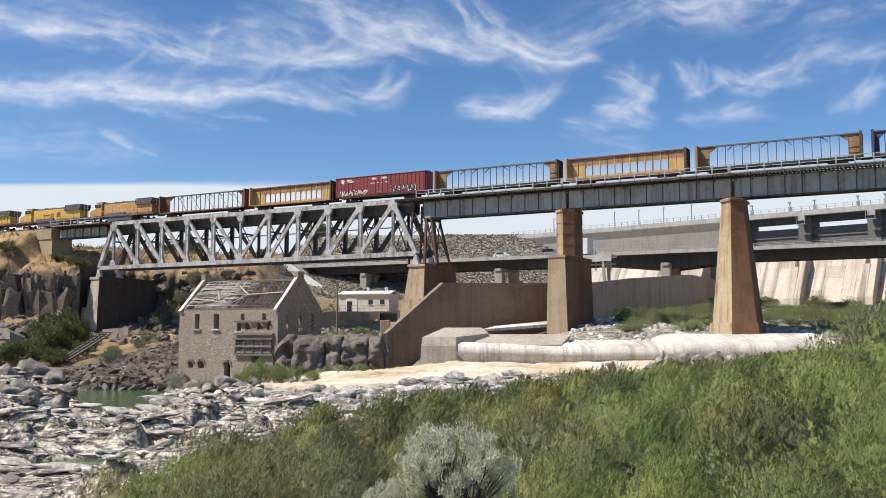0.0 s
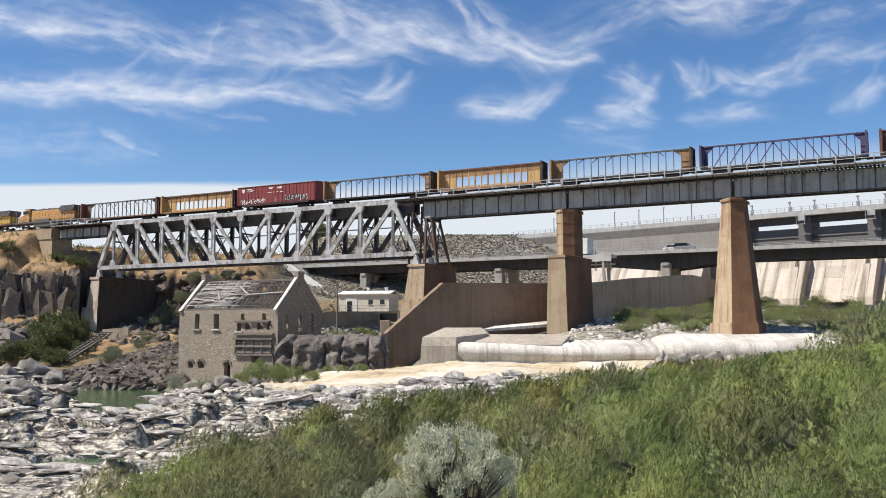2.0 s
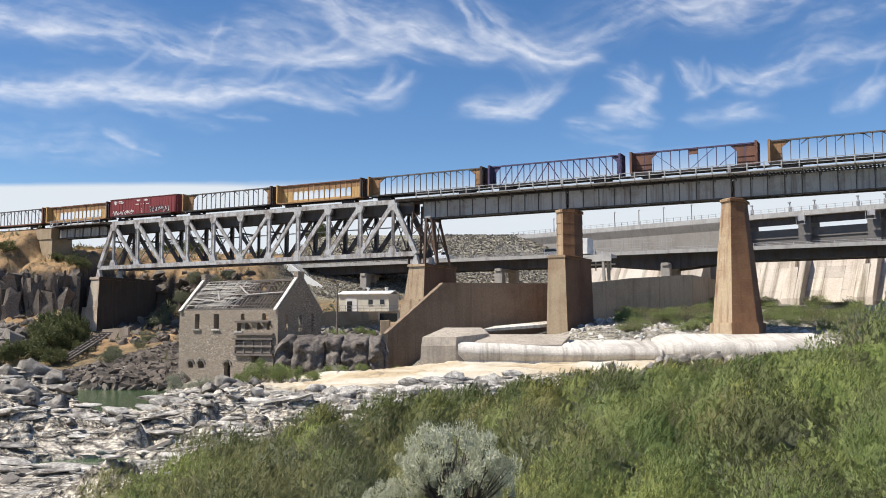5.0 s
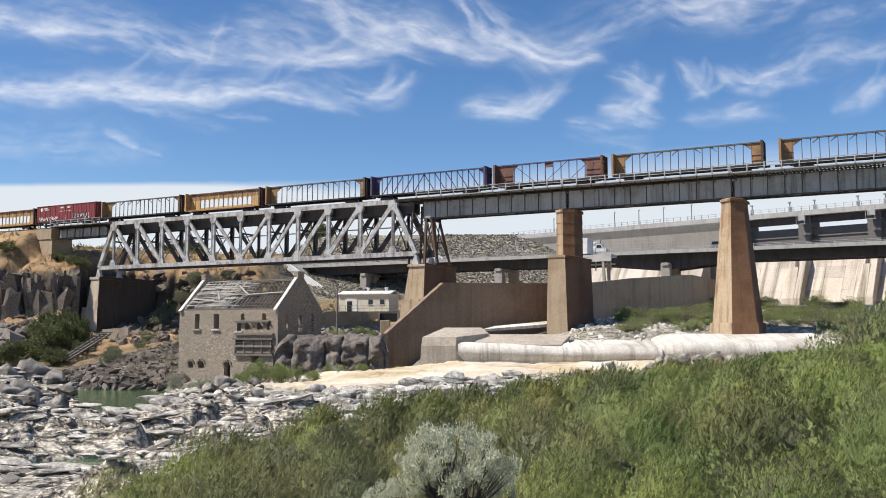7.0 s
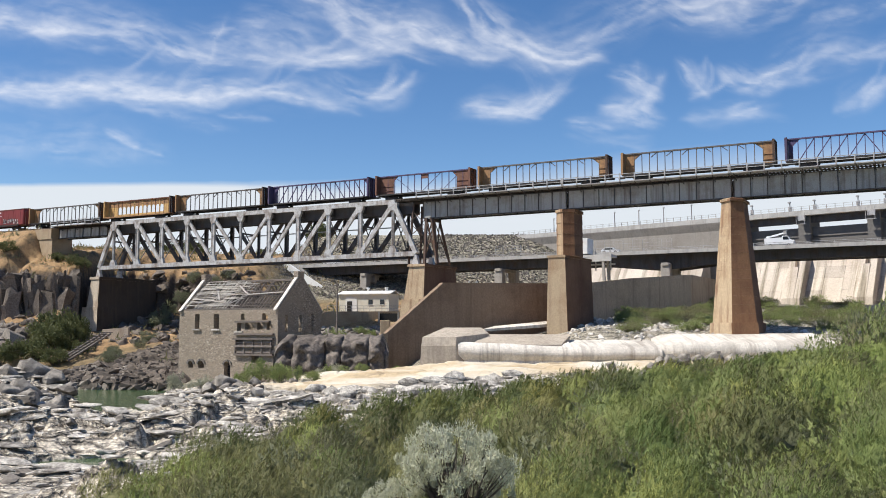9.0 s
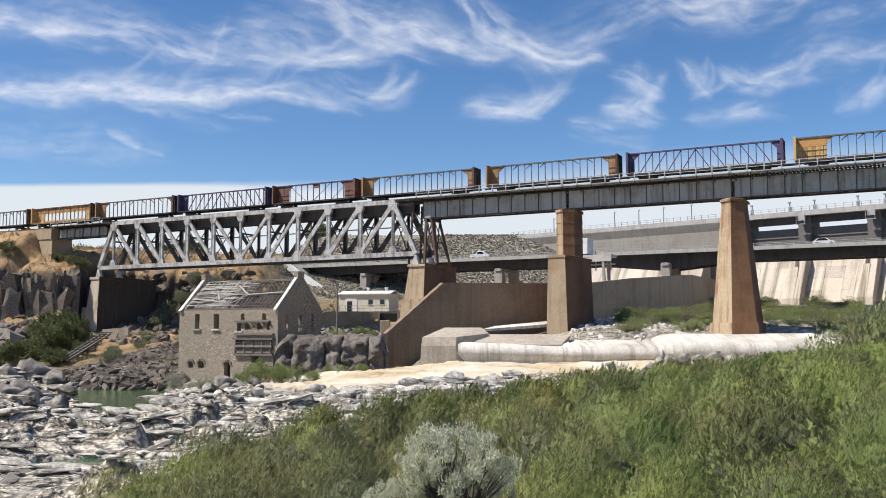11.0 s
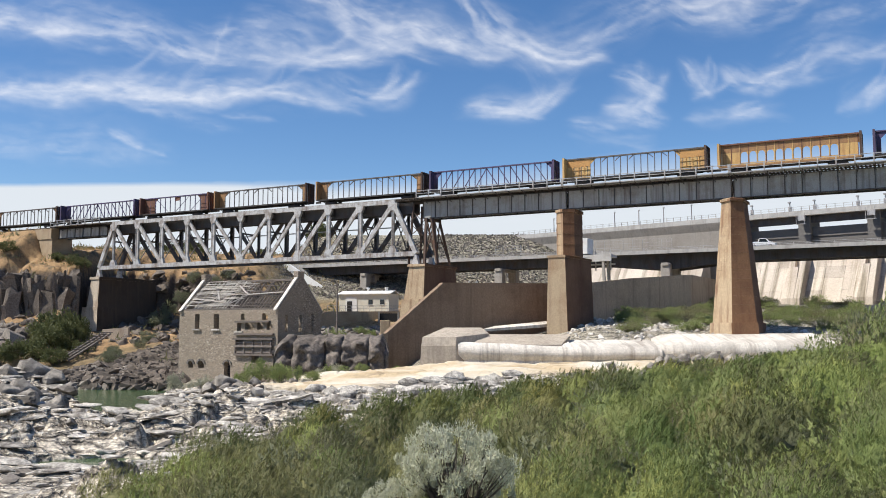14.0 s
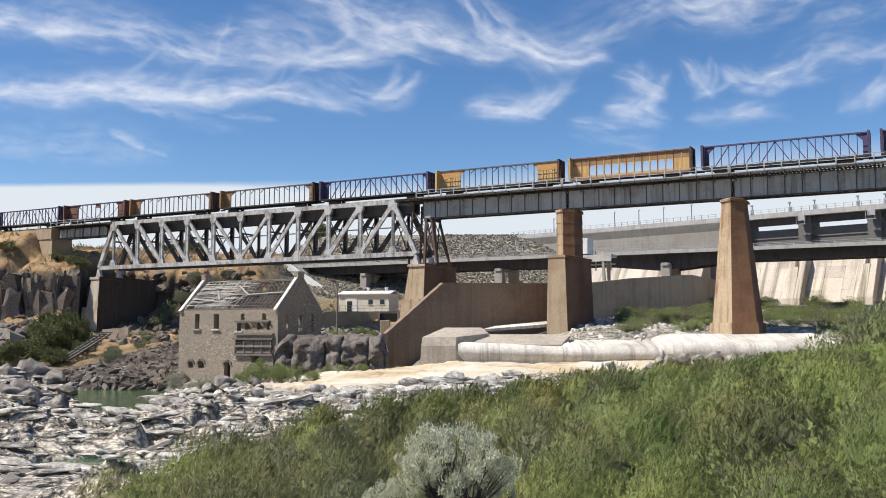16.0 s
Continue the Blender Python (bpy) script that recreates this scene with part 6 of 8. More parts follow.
def pump_building():
    p = empty("pump_building", pose(-21.6, 188, 12.45, 0, 0, -14), "small cream metal building with a white roof and door", "utility building")
    p.scale = (1.13, 1.13, 1.13)
    bm = B(); box(bm, (4.8, 3, 1.75), (9.6, 6, 3.5)); part("body", bm, M["cream"], p)
    bm = B(); extrude_outline(bm, [(-.35, 3.45), (3, 4.1), (6.35, 3.45), (6.35, 3.3), (3, 3.95), (-.35, 3.3)], -9.9, .3, Matrix.Rotation(radians(90), 4, "Z")); part("roof", bm, M["white"], p, "white metal roof")
    bm = B(); box(bm, (2.4, -.03, 1.45), (2.2, .1, 2.9)); part("roller_door", bm, M["white"], p)
    bm = B(); box(bm, (2.1, -.1, 1.05), (.95, .06, 2.05)); d = part("door", bm, M["dark"], p, "dark personnel door")
    bm = B(); box(bm, (2.45, -.15, 1.0), (.06, .06, .2)); part("handle", bm, M["walkway"], d)
    for x in (6.1, 8.3):
        bm = B(); box(bm, (x, -.03, 1.9), (.8, .08, .9)); w = part("window", bm, M["glass"], p)
        bm = B(); box(bm, (x, -.05, 1.42), (.95, .12, .08)); part("sill", bm, M["white"], w)
    for x in (4.6, 8.2):
        bm = B(); rod(bm, (x, 3, 3.9), (x, 3, 4.5), .22, 10); rod(bm, (x, 3, 4.5), (x, 3, 4.7), .36, 10); part("roof_vent", bm, M["white"], p)
    for i in range(24):
        bm = B(); box(bm, (.2 + i * .4, -.005, 1.7), (.04, .02, 3.3)); part("siding_rib", bm, M["cream"], p)


pump_building()
y = empty("yard_wall", pose(0, 0, 0), "concrete retaining wall with a steel railing before the pump building", "retaining wall", kind="structure")
wall_run(y, [(-26.5, 174, 7, 9.6), (-22.8, 176, 7, 12.45), (-6.0, 178, 7, 12.55)], 1.0, M["pier_pale"])
# No recess is cut; a dark slab before the wall paints its shade.
bm = B(); box(bm, (-10.6, 176.85, 10.6), (3.6, .3, 3.0)); part("opening", bm, M["dark"], y, "dark slab standing in for a shaded recess")
for x in (-12.5, -8.7):
    bm = B(); box(bm, (x, 176.6, 10.6), (.35, .5, 3.4)); part("jamb", bm, M["concrete"], y)
for i in range(15):
    bm = B(); rod(bm, (-22.5 + i * 1.17, 176.3 + i * .139, 12.4), (-22.5 + i * 1.17, 176.3 + i * .139, 13.6), .05, 5); part("railing_post", bm, M["walkway"], y)
for z in (13.1, 13.6):
    bm = B(); beam(bm, (-22.5, 176.3, z), (-6.1, 178.25, z), .06); part("railing_bar", bm, M["walkway"], y)
bm = B(); box(bm, (-9.6, 150.5, 8.3), (1.6, 1.6, 4.4)); bevel(bm, .08)
thing("concrete_post", bm, M["pier_pale"], pose(0, 0, 0), "stub concrete column beside the guide wall", "concrete column")


def pole(x, y, h, label):
    p = empty("utility_pole", pose(x, y, ground_z(x, y) - .4), label, "utility pole", "utility poles")
    bm = B(); rod(bm, (0, 0, 0), (0, 0, h), .17, 10, .11); part("shaft", bm, M["old_wood"], p)
    bm = B(); beam(bm, (-1.1, 0, h - .5), (1.1, 0, h - .5), .12, .14); c = part("crossarm", bm, M["old_wood"], p)
    for x2 in (-1, -.4, .4, 1):
        bm = B(); rod(bm, (x2, 0, h - .43), (x2, 0, h - .2), .06, 6); part("insulator", bm, M["white"], c)


pole(-17.6, 150.5, 11.5, "weathered wooden utility pole behind the ruin")
for x, h in ((5.4, 5.5), (6.9, 5.2), (8.2, 4.6)):
    bm = B(); rod(bm, (0, 0, 0), (0, 0, h), .08, 6); box(bm, (0, 0, h - .4), (.5, .2, .3))
    thing("yard_post", bm, M["pale_rib"], pose(x, 186, ground_z(x, 186)), "slim grey steel post in the substation yard", "steel post", "yard posts")

# ---- loose rock ----


def rock_verts(rng, sub, flat=0.7, jag=0.35, cuts=9):
    bm = B()
    bmesh.ops.create_icosphere(bm, subdivisions=sub, radius=1)
    o = Vector((rng.uniform(-50, 50), rng.uniform(-50, 50), rng.uniform(-50, 50)))
    for v in bm.verts:
        d = 1 + jag * (noise.noise(v.co * 0.9 + o) * 1.1 + noise.noise(v.co * 2.3 + o) * .55 + noise.noise(v.co * 5 + o) * .2)
        c = v.co * d
        c = Vector((c.x * 1.15, c.y, c.z * flat))
        v.co = c
    for _ in range(cuts):
        n = Vector((rng.gauss(0, 1), rng.gauss(0, 1), rng.gauss(0, .8))).normalized()
        lim = rng.uniform(.5, .85)
        for v in bm.verts:
            over = v.co.dot(n) - lim * (flat if abs(n.z) > .6 else 1)
            if over > 0:
                v.co -= n * over * .78
    return bm


def joined_rocks(name, places, material, label, sub=1, seed=1, category="rocks", tilt=.6, shape=(1, 1, 1), worn=False):
    """Uncountable broken rock, joined into one heap; places: x, y, z, size."""
    rng = random.Random(seed)
    tmpl = []
    for k in range(10):
        if worn:
            bm = rock_verts(rng, 2, .8, .5, 8)
            bm.verts.index_update()
            tmpl.append((np.array([v.co[:] for v in bm.verts]), np.array([[v.index for v in f.verts] for f in bm.faces])))
            bm.free()
            continue
        bm = B()
        for _ in range(9 + 6 * sub):
            d = Vector((rng.gauss(0, 1), rng.gauss(0, 1), rng.gauss(0, 1))).normalized() * rng.uniform(.8, 1.15)
            bm.verts.new((max(-.85, min(.85, d.x * 1.15)), max(-.75, min(.75, d.y)), max(-.6, min(.6, d.z * .85))))
        hull = bmesh.ops.convex_hull(bm, input=bm.verts[:])
        bmesh.ops.delete(bm, geom=[v for v in hull["geom_interior"] if isinstance(v, bmesh.types.BMVert)], context="VERTS")
        bmesh.ops.triangulate(bm, faces=bm.faces[:])
        bm.verts.index_update()
        tmpl.append((np.array([v.co[:] for v in bm.verts]), np.array([[v.index for v in f.verts] for f in bm.faces])))
        bm.free()
    vs, fs, o = [], [], 0
    for x, y, z, s in places:
        tv, tf = tmpl[rng.randrange(10)]
        q = np.array(Euler((rng.uniform(-tilt, tilt), rng.uniform(-tilt, tilt), rng.uniform(0, 6.3) if tilt > .3 else rng.uniform(-.35, .2))).to_matrix())
        k = np.array((s * rng.uniform(.75, 1.3) * shape[0], s * rng.uniform(.75, 1.2) * shape[1], s * rng.uniform(.7, 1.1) * shape[2]))
        vs.append((tv * k) @ q.T + (x, y, z))
        fs.append(tf + o)
        o += len(tv)
    fast_mesh(name, np.concatenate(vs), np.concatenate(fs), material, label, category)


def fast_mesh(name, v, f, material, label, category, parent=None, tone=None, normals=None):
    me = bpy.data.meshes.new(name)
    k = f.shape[1]
    me.vertices.add(len(v))
    me.vertices.foreach_set("co", np.ascontiguousarray(v, dtype=np.float32).ravel())
    me.loops.add(f.size)
    me.loops.foreach_set("vertex_index", np.ascontiguousarray(f, dtype=np.int32).ravel())
    me.polygons.add(len(f))
    me.polygons.foreach_set("loop_start", np.arange(0, f.size, k, dtype=np.int32))
    me.update(calc_edges=True)
    me.shade_flat()
    if normals is not None:
        me.polygons.foreach_set("use_smooth", np.ones(len(f), dtype=bool))
        me.normals_split_custom_set_from_vertices(normals)
    if tone is not None:
        me.attributes.new("tone", "FLOAT", "POINT").data.foreach_set("value", tone.astype(np.float32))
    me.materials.append(material)
    ob = new(name, me)
    if parent:
        ob.parent = parent
        return ob
    return tagged(ob, label, category, kind="stuff")


rs = np.random.RandomState(21)


def scatter(n, x0, x1, y0, y1, keep, smin, smax, sink=0.25):
    x, y = rs.uniform(x0, x1, n), rs.uniform(y0, y1, n)
    z = heights(x, y)[0]
    ok = keep(x, y, z)
    s = (smin + (smax - smin) * rs.rand(n) ** 2.2) * np.clip(y / 85, .45, 1.0)
    return [(a, b, c - sink * d + .25 * d, d) for a, b, c, d in zip(x[ok], y[ok], z[ok], s[ok])]


# brown slide of stones on the far bank, between the pier and the ruin
joined_rocks("stone_slope", scatter(4200, -68, -36, 134, 168, lambda x, y, z: (z > .1) & (x > np.interp(y, [134, 142, 150, 160, 168], [-67, -61, -57, -54, -50])) & (x < -37 - .35 * (y - 134)), .35, 1.35), M["riprap_brown"], "slope of broken brown basalt stones above the water", 1, 3)
joined_rocks("bank_rocks", scatter(900, -84, -44, 133, 147, lambda x, y, z: z > -.1, .3, 1.0), M["rock_grey"], "grey broken rocks along the far waterline", 2, 4)
joined_rocks("cliff_debris", scatter(420, -112, -40, 168, 200, lambda x, y, z: ((y < 186) & (x < -76)) | ((x > -70) & (y > 172)), .4, 1.7), M["rock_dark"], "dark broken basalt along the foot of the cliff", 1, 5)
joined_rocks("basalt_slope", scatter(420, -73, -44, 188, 212, lambda x, y, z: (z > 9) & (z < 22), .4, 1.9), M["rock_dark"], "dark basalt rubble on the slope under the bridge", 1, 55)
joined_rocks("slope_boulders", scatter(60, -88, -74, 158, 178, lambda x, y, z: (x / y < -.452) & (x / y > -.50), .9, 2.4), M["rock_grey"], "weathered basalt boulders lying beside the bush", 2, 56)
# upright basalt columns along the cliff
def cliff_columns():
    q = np.random.RandomState(15)
    vs, fs, o = [], [], 0
    for x in np.arange(-128, -72, .75):
        ys = np.arange(176, 214, .25)
        zs = heights(np.full(ys.shape, x), ys)[0]
        hit = np.nonzero(zs > 14.5)[0]
        if not len(hit):
            continue
        for row, (lo, hi) in enumerate(((10.5, 15.5), (16.5, 20.2), (19.6, 21.2))):
            if q.rand() < (.4, .1, .1)[row]:
                continue
            top = q.uniform(lo, hi)
            rad, k = .5 + 1.9 * q.rand() ** 1.6, q.randint(4, 7)
            cx, cy = x + q.normal(0, .5), ys[hit[0]] - .5 + row * .85 + q.normal(0, .55)
            ang = np.sort(q.uniform(0, 6.283, k))
            lean = q.normal(0, .09, 2)
            ring = np.stack([np.cos(ang) * rad * q.uniform(.8, 1.15, k), np.sin(ang) * rad * q.uniform(.8, 1.15, k)], 1)
            for zz, sc in ((8.5, 1.12), (top - q.uniform(2, 5), 1.05), (top - .35, .95), (top, .72)):
                vs.append(np.column_stack([ring * sc * q.uniform(.78, 1.2, (k, 1)) + (cx, cy) + q.normal(0, .16, 2) + lean * (zz - 8.5), np.full(k, zz) + (q.normal(0, .45, k) if zz > 9 else 0)]))
            for lay in range(3):
                for i in range(k):
                    a, b2 = o + lay * k + i, o + lay * k + (i + 1) % k
                    fs += [(a, b2, b2 + k), (a, b2 + k, a + k)]
            fs += [(o + 3 * k, o + 3 * k + i, o + 3 * k + i + 1) for i in range(1, k - 1)]
            o += 4 * k
    fast_mesh("cliff_columns", np.concatenate(vs), np.array(fs), M["rock_dark"], "dark upright basalt columns along the face of the cliff", "rocks")


cliff_columns()
# riprap face of the dam's embankment
k = 12000
t, s = rs.rand(k), rs.rand(k)
ex = -45 + 84 * t
places = [(a, 213 + 38 * b + 6 * math.sin(a * .1), 0, .18 + .30 * c * c) for a, b, c in zip(ex, s, rs.rand(k))]
zz = heights(np.array([p[0] for p in places]), np.array([p[1] for p in places]))[0]
joined_rocks("riprap_embankment", [(p[0], p[1], z + .1, p[3]) for p, z in zip(places, zz)], M["riprap"], "grey riprap stones covering the dam's embankment", 0, 6)
# rubble in the river bed above the weir
joined_rocks("river_bed_rubble", scatter(800, 18, 58, 126, 160, lambda x, y, z: (y < 142) | (x < 34), .2, .75), M["rock_white"], "pale rubble in the dry river bed above the weir", 1, 7)
def ledge_zone(x, y, z):
    return (z > .1) & (x < np.interp(y, [40, 54, 63, 77, 89, 98, 112], [-14, -13, -5.5, 4.5, 16, 26, 36])) & ~((y > np.interp(x, [-30, -9, 0, 15, 30], [96, 99, 103, 104.5, 105])) & (x > -27))


joined_rocks("ledge_slabs", scatter(3000, -62, 26, 40, 112, ledge_zone, .12, 1.1, .5), M["rock_slab"], "broken pale water-worn rock lying in long layers on the river ledge", 2, 9, "rocks", .2, (1.6, .85, .5), True)
joined_rocks("yard_rubble", scatter(600, -25, -6, 140, 175, lambda x, y, z: z > 0, .3, 1.3), M["rock_grey"], "pale broken stones below the retaining wall", 1, 13)
# Scattered over the whole ledge; their dark tone paints in the shade of gaps.
joined_rocks("ledge_blocks", scatter(800, -60, 20, 42, 112, ledge_zone, .12, 1.0, .35), M["rock_mid"], "broken blocks toned dark to stand for shaded gaps in the ledge", 2, 29, "rocks", .4, (1.2, .9, .7), True)
joined_rocks("ledge_plates", scatter(900, -60, 20, 44, 108, ledge_zone, .35, 1.5, .1), M["rock_slab"], "thin overhanging plates of pale layered rock on the river ledge", 2, 49, "rocks", .17, (1.9, 1.0, .32), True)
# blocky broken edge where the tan shelf ends
ex = rs.uniform(-22, 24, 420)
ey = np.interp(ex, [-30, -9, 0, 15, 30], [97, 100, 104, 105.5, 106]) + rs.uniform(-4.5, 2.5, 420)
joined_rocks("shelf_edge_blocks", [(a, b, c - .05, .4 + 1.0 * d * d) for a, b, c, d in zip(ex, ey, heights(ex, ey)[0], rs.rand(420))], M["rock_slab"], "cracked white rock blocks along the edge of the tan shelf", 2, 45, "rocks", .16, (1.5, .8, .95), True)
joined_rocks("ledge_rubble", scatter(900, -46, 24, 48, 112, ledge_zone, .10, .35), M["rock_pale"], "loose pale stones on the ledges", 1, 8)


def boulders():
    rng = random.Random(12)
    kinds = [mesh_of("boulder", rock_verts(rng, 3, f, .55, 13), M[mt]) for f, mt in ((.8, "rock_mottled"), (.55, "rock_pale"), (.7, "rock_mottled"), (.5, "rock_pale"), (.9, "rock_dark"))]

    def stone(k, x, y, size, z=None, label="grey water-worn boulder on the river ledge"):
        ob = new("boulder", kinds[k])
        z = ground_z(x, y) if z is None else z
        ob.matrix_basis = pose(x, y, z + size * .25, rng.uniform(-12, 12), rng.uniform(-12, 12), rng.uniform(0, 360)) @ Matrix.Diagonal((size, size, size, 1))
        tagged(ob, label, "boulder", "boulders")
    for _ in range(46):
        y = rng.uniform(64, 112)
        px = rng.uniform(-20, 560 - (112 - y) * 2)
        x = (px - 784) / 1600 * y
        if ground_z(x, y) > .1:
            stone(rng.choice((0, 1, 1, 2, 3, 3)), x, y, rng.uniform(.3, .8))
    for px, y, sz in ((372, 104, 1.1), (385, 107, 1.6), (398, 106, 1.2), (418, 108, 1.5), (440, 108, 1.1), (455, 109, .9), (470, 108, .8), (405, 103, .9), (490, 108, .6), (520, 110, .6), (45, 96, 1.6), (85, 98, 1.4), (15, 93, 1.2), (150, 88, .8), (110, 94, 1.2), (62, 93, 1.3), (20, 104, 1.7), (60, 106, 1.9), (100, 105, 1.5), (130, 103, 1.2), (35, 112, 1.8), (85, 113, 1.6)):
        stone(rng.choice((0, 0, 2)), (px - 784) / 1600 * y, y, sz)
    for px, y, sz in ((1140, 110, 1.3), (1166, 109, 1.4), (1195, 108, 1.5), (1220, 108, 1.3), (1250, 107, 1.4), (1150, 112, 1.1), (1180, 112, 1.0), (1205, 111, 1.2), (1232, 110, 1.0), (1265, 112, 1.2), (1285, 113, 1.0), (1310, 113, .9), (1080, 114, .8)):
        stone(0, (px - 784) / 1600 * y, y, sz)
    for px, sz in ((1165, .9), (1185, 1.1), (1208, 1.2), (1235, 1.1), (1262, 1.4), (1290, 1.2), (1320, 1.0)):
        stone(0, (px - 784) / 1600 * (113 + px % 3), 113 + px % 3, sz, 4.7)
    for px, y, sz in ((40, 168, 1.6), (52, 170, 1.2), (90, 172, 1.2), (20, 176, 1.7), (135, 170, 1.5), (60, 182, 1.3), (290, 178, 1.4), (312, 172, 1.2), (120, 186, 1.5), (12, 160, 1.6), (30, 158, 1.4)):
        stone(4, (px - 784) / 1600 * y, y, sz, None, "dark basalt boulder on the far bank")


def outcrop():
    """Rounded basalt columns under a flattened top, parted by deep clefts."""
    rng = random.Random(8)
    x0, x1, z0, z1 = -22.6, -7.4, 1.6, 7.2
    cuts = [x0]
    while cuts[-1] < x1 - 1.2:
        cuts.append(cuts[-1] + rng.uniform(2.0, 4.2))
    push = [rng.uniform(-.9, .9) for _ in cuts]
    top = [rng.uniform(-.35, .35) for _ in cuts]
    bm = B()
    rows = []
    nu, nv = 170, 54
    for i in range(nu + 1):
        x = x0 + (x1 - x0) * i / nu
        k = max(j for j in range(len(cuts)) if cuts[j] <= x + 1e-6)
        a, b = cuts[k], cuts[k + 1] if k + 1 < len(cuts) else x1 + .5
        s = 2 * (x - a) / (b - a) - 1
        col = math.sqrt(max(0, 1 - abs(s) ** 2.6))
        end = min(1, (x - x0) / 1.2, (x1 - x) / 1.2)
        end = math.sqrt(max(0, min(1, end)))
        row = []
        for j in range(nv + 1):
            t = j / nv
            if t < .62:
                h = t / .62
                up = z0 + (z1 - z0 + top[k]) * h
                depth = (1.5 * col + push[k]) * (1 - .25 * h) - .9 * h ** 3
            else:
                h = (t - .62) / .38
                up = z1 + top[k] * (1 - h) + 1.25 * math.sin(min(h, .7) / .7 * math.pi * .5) * (1 - .3 * h)
                depth = (1.5 * col + push[k]) * .75 * (1 - h) - .9 - 6.2 * h
            up -= .55 * (1 - col) * (1 if t < .8 else 0) * max(0, (t - .4)) * 1.5
            lump = noise.noise((x * .45, up * .6, 3.0)) * 1.3 + noise.noise((x * 1.0, up * 1.4, 9.0)) * .55 + noise.noise((x * 3.6, up * 3.2, 5.0)) * .13
            row.append(bm.verts.new((x, 122.5 + (x + 15) * .18 - (depth + lump) * end, z0 + (up - z0) * (.55 + .45 * end) + noise.noise((x * 1.1, t * 9, 1.0)) * .25)))
        rows.append(row)
    for i in range(nu):
        for j in range(nv):
            bm.faces.new((rows[i][j], rows[i + 1][j], rows[i + 1][j + 1], rows[i][j + 1]))
    thing("rock_outcrop", bm, M["outcrop"], pose(0, 0, 0), "large grey-brown basalt outcrop of rounded columns beside the ruin", "rock outcrop", smooth=True)


outcrop()
boulders()

# fallen timber chute on the far bank, leaning up to the pier's foot
ch = empty("timber_chute", pose(0, 0, 0), "collapsed grey timber chute on the far bank", "timber chute")
a0, a1 = Vector((-62.5, 150, 3.9)), Vector((-61.6, 166, 8.2))
for k in (-.8, 0, .8):
    bm = B(); beam(bm, a0 + Vector((k, 0, 0)), a1 + Vector((k, 0, 0)), .3, .3); part("runner", bm, M["old_wood"], ch)
for k in range(13):
    c0 = a0.lerp(a1, k / 12) + Vector((0, 0, .2))
    bm = B(); beam(bm, c0 + Vector((-1.2, 0, .05 * (k % 3))), c0 + Vector((1.2, .3, 0)), .25, .12); part("plank", bm, M["old_wood"], ch)
fw = empty("footing_wall", pose(0, 0, 0), "low concrete footing wall below the old pier", "retaining wall", kind="structure")
wall_run(fw, [(-67.0, 178.5, 6, 9.0), (-61.8, 178.2, 6, 9.4)], .8, M["pier_old"])

# ---- plants ----


def hill_tufts(name, n, material, label, x0, x1, y0, y1, size, seed, keep):
    """Uncountable small tufts over the dry slopes."""
    q = np.random.RandomState(seed)
    x, y = q.uniform(x0, x1, n), q.uniform(y0, y1, n)
    z = heights(x, y)[0]
    ok = keep(x, y, z)
    x, y, z = x[ok], y[ok], z[ok]
    per = 9
    n = len(x)
    s = size * q.uniform(.5, 1.5, n)
    c = np.stack([x, y, z], 1)[:, None] + q.normal(size=(n, per, 3)) * (s[:, None] * .35)[..., None] + np.array((0, 0, 1.0)) * (s[:, None] * .35)[..., None]
    d = unit(q.normal(size=(n * per, 3)) * .5 + (0, 0, 1))
    v, f = leaves(c.reshape(-1, 3), d, np.repeat(s, per) * q.uniform(.6, 1.2, n * per), np.repeat(s, per) * .22, q)
    fast_mesh(name, v, f, material, label, "grass")


def leaves(centres, dirs, length, width, rs_, out=None):
    """Slim pointed leaves."""
    n = len(centres)
    rnd = rs_.normal(size=(n, 3)) if out is None else out + rs_.normal(size=(n, 3)) * .35
    side = np.cross(dirs, rnd)
    side /= np.linalg.norm(side, axis=1, keepdims=True) + 1e-9
    a = centres - dirs * length[:, None] * .4
    b = centres + dirs * length[:, None] * .6
    w = side * width[:, None] * .55
    v = np.stack([a + w, b, a - w], 1).reshape(-1, 3)
    f = np.arange(3 * n).reshape(-1, 3)
    return v, f


def unit(v):
    return v / (np.linalg.norm(v, axis=1, keepdims=True) + 1e-9)


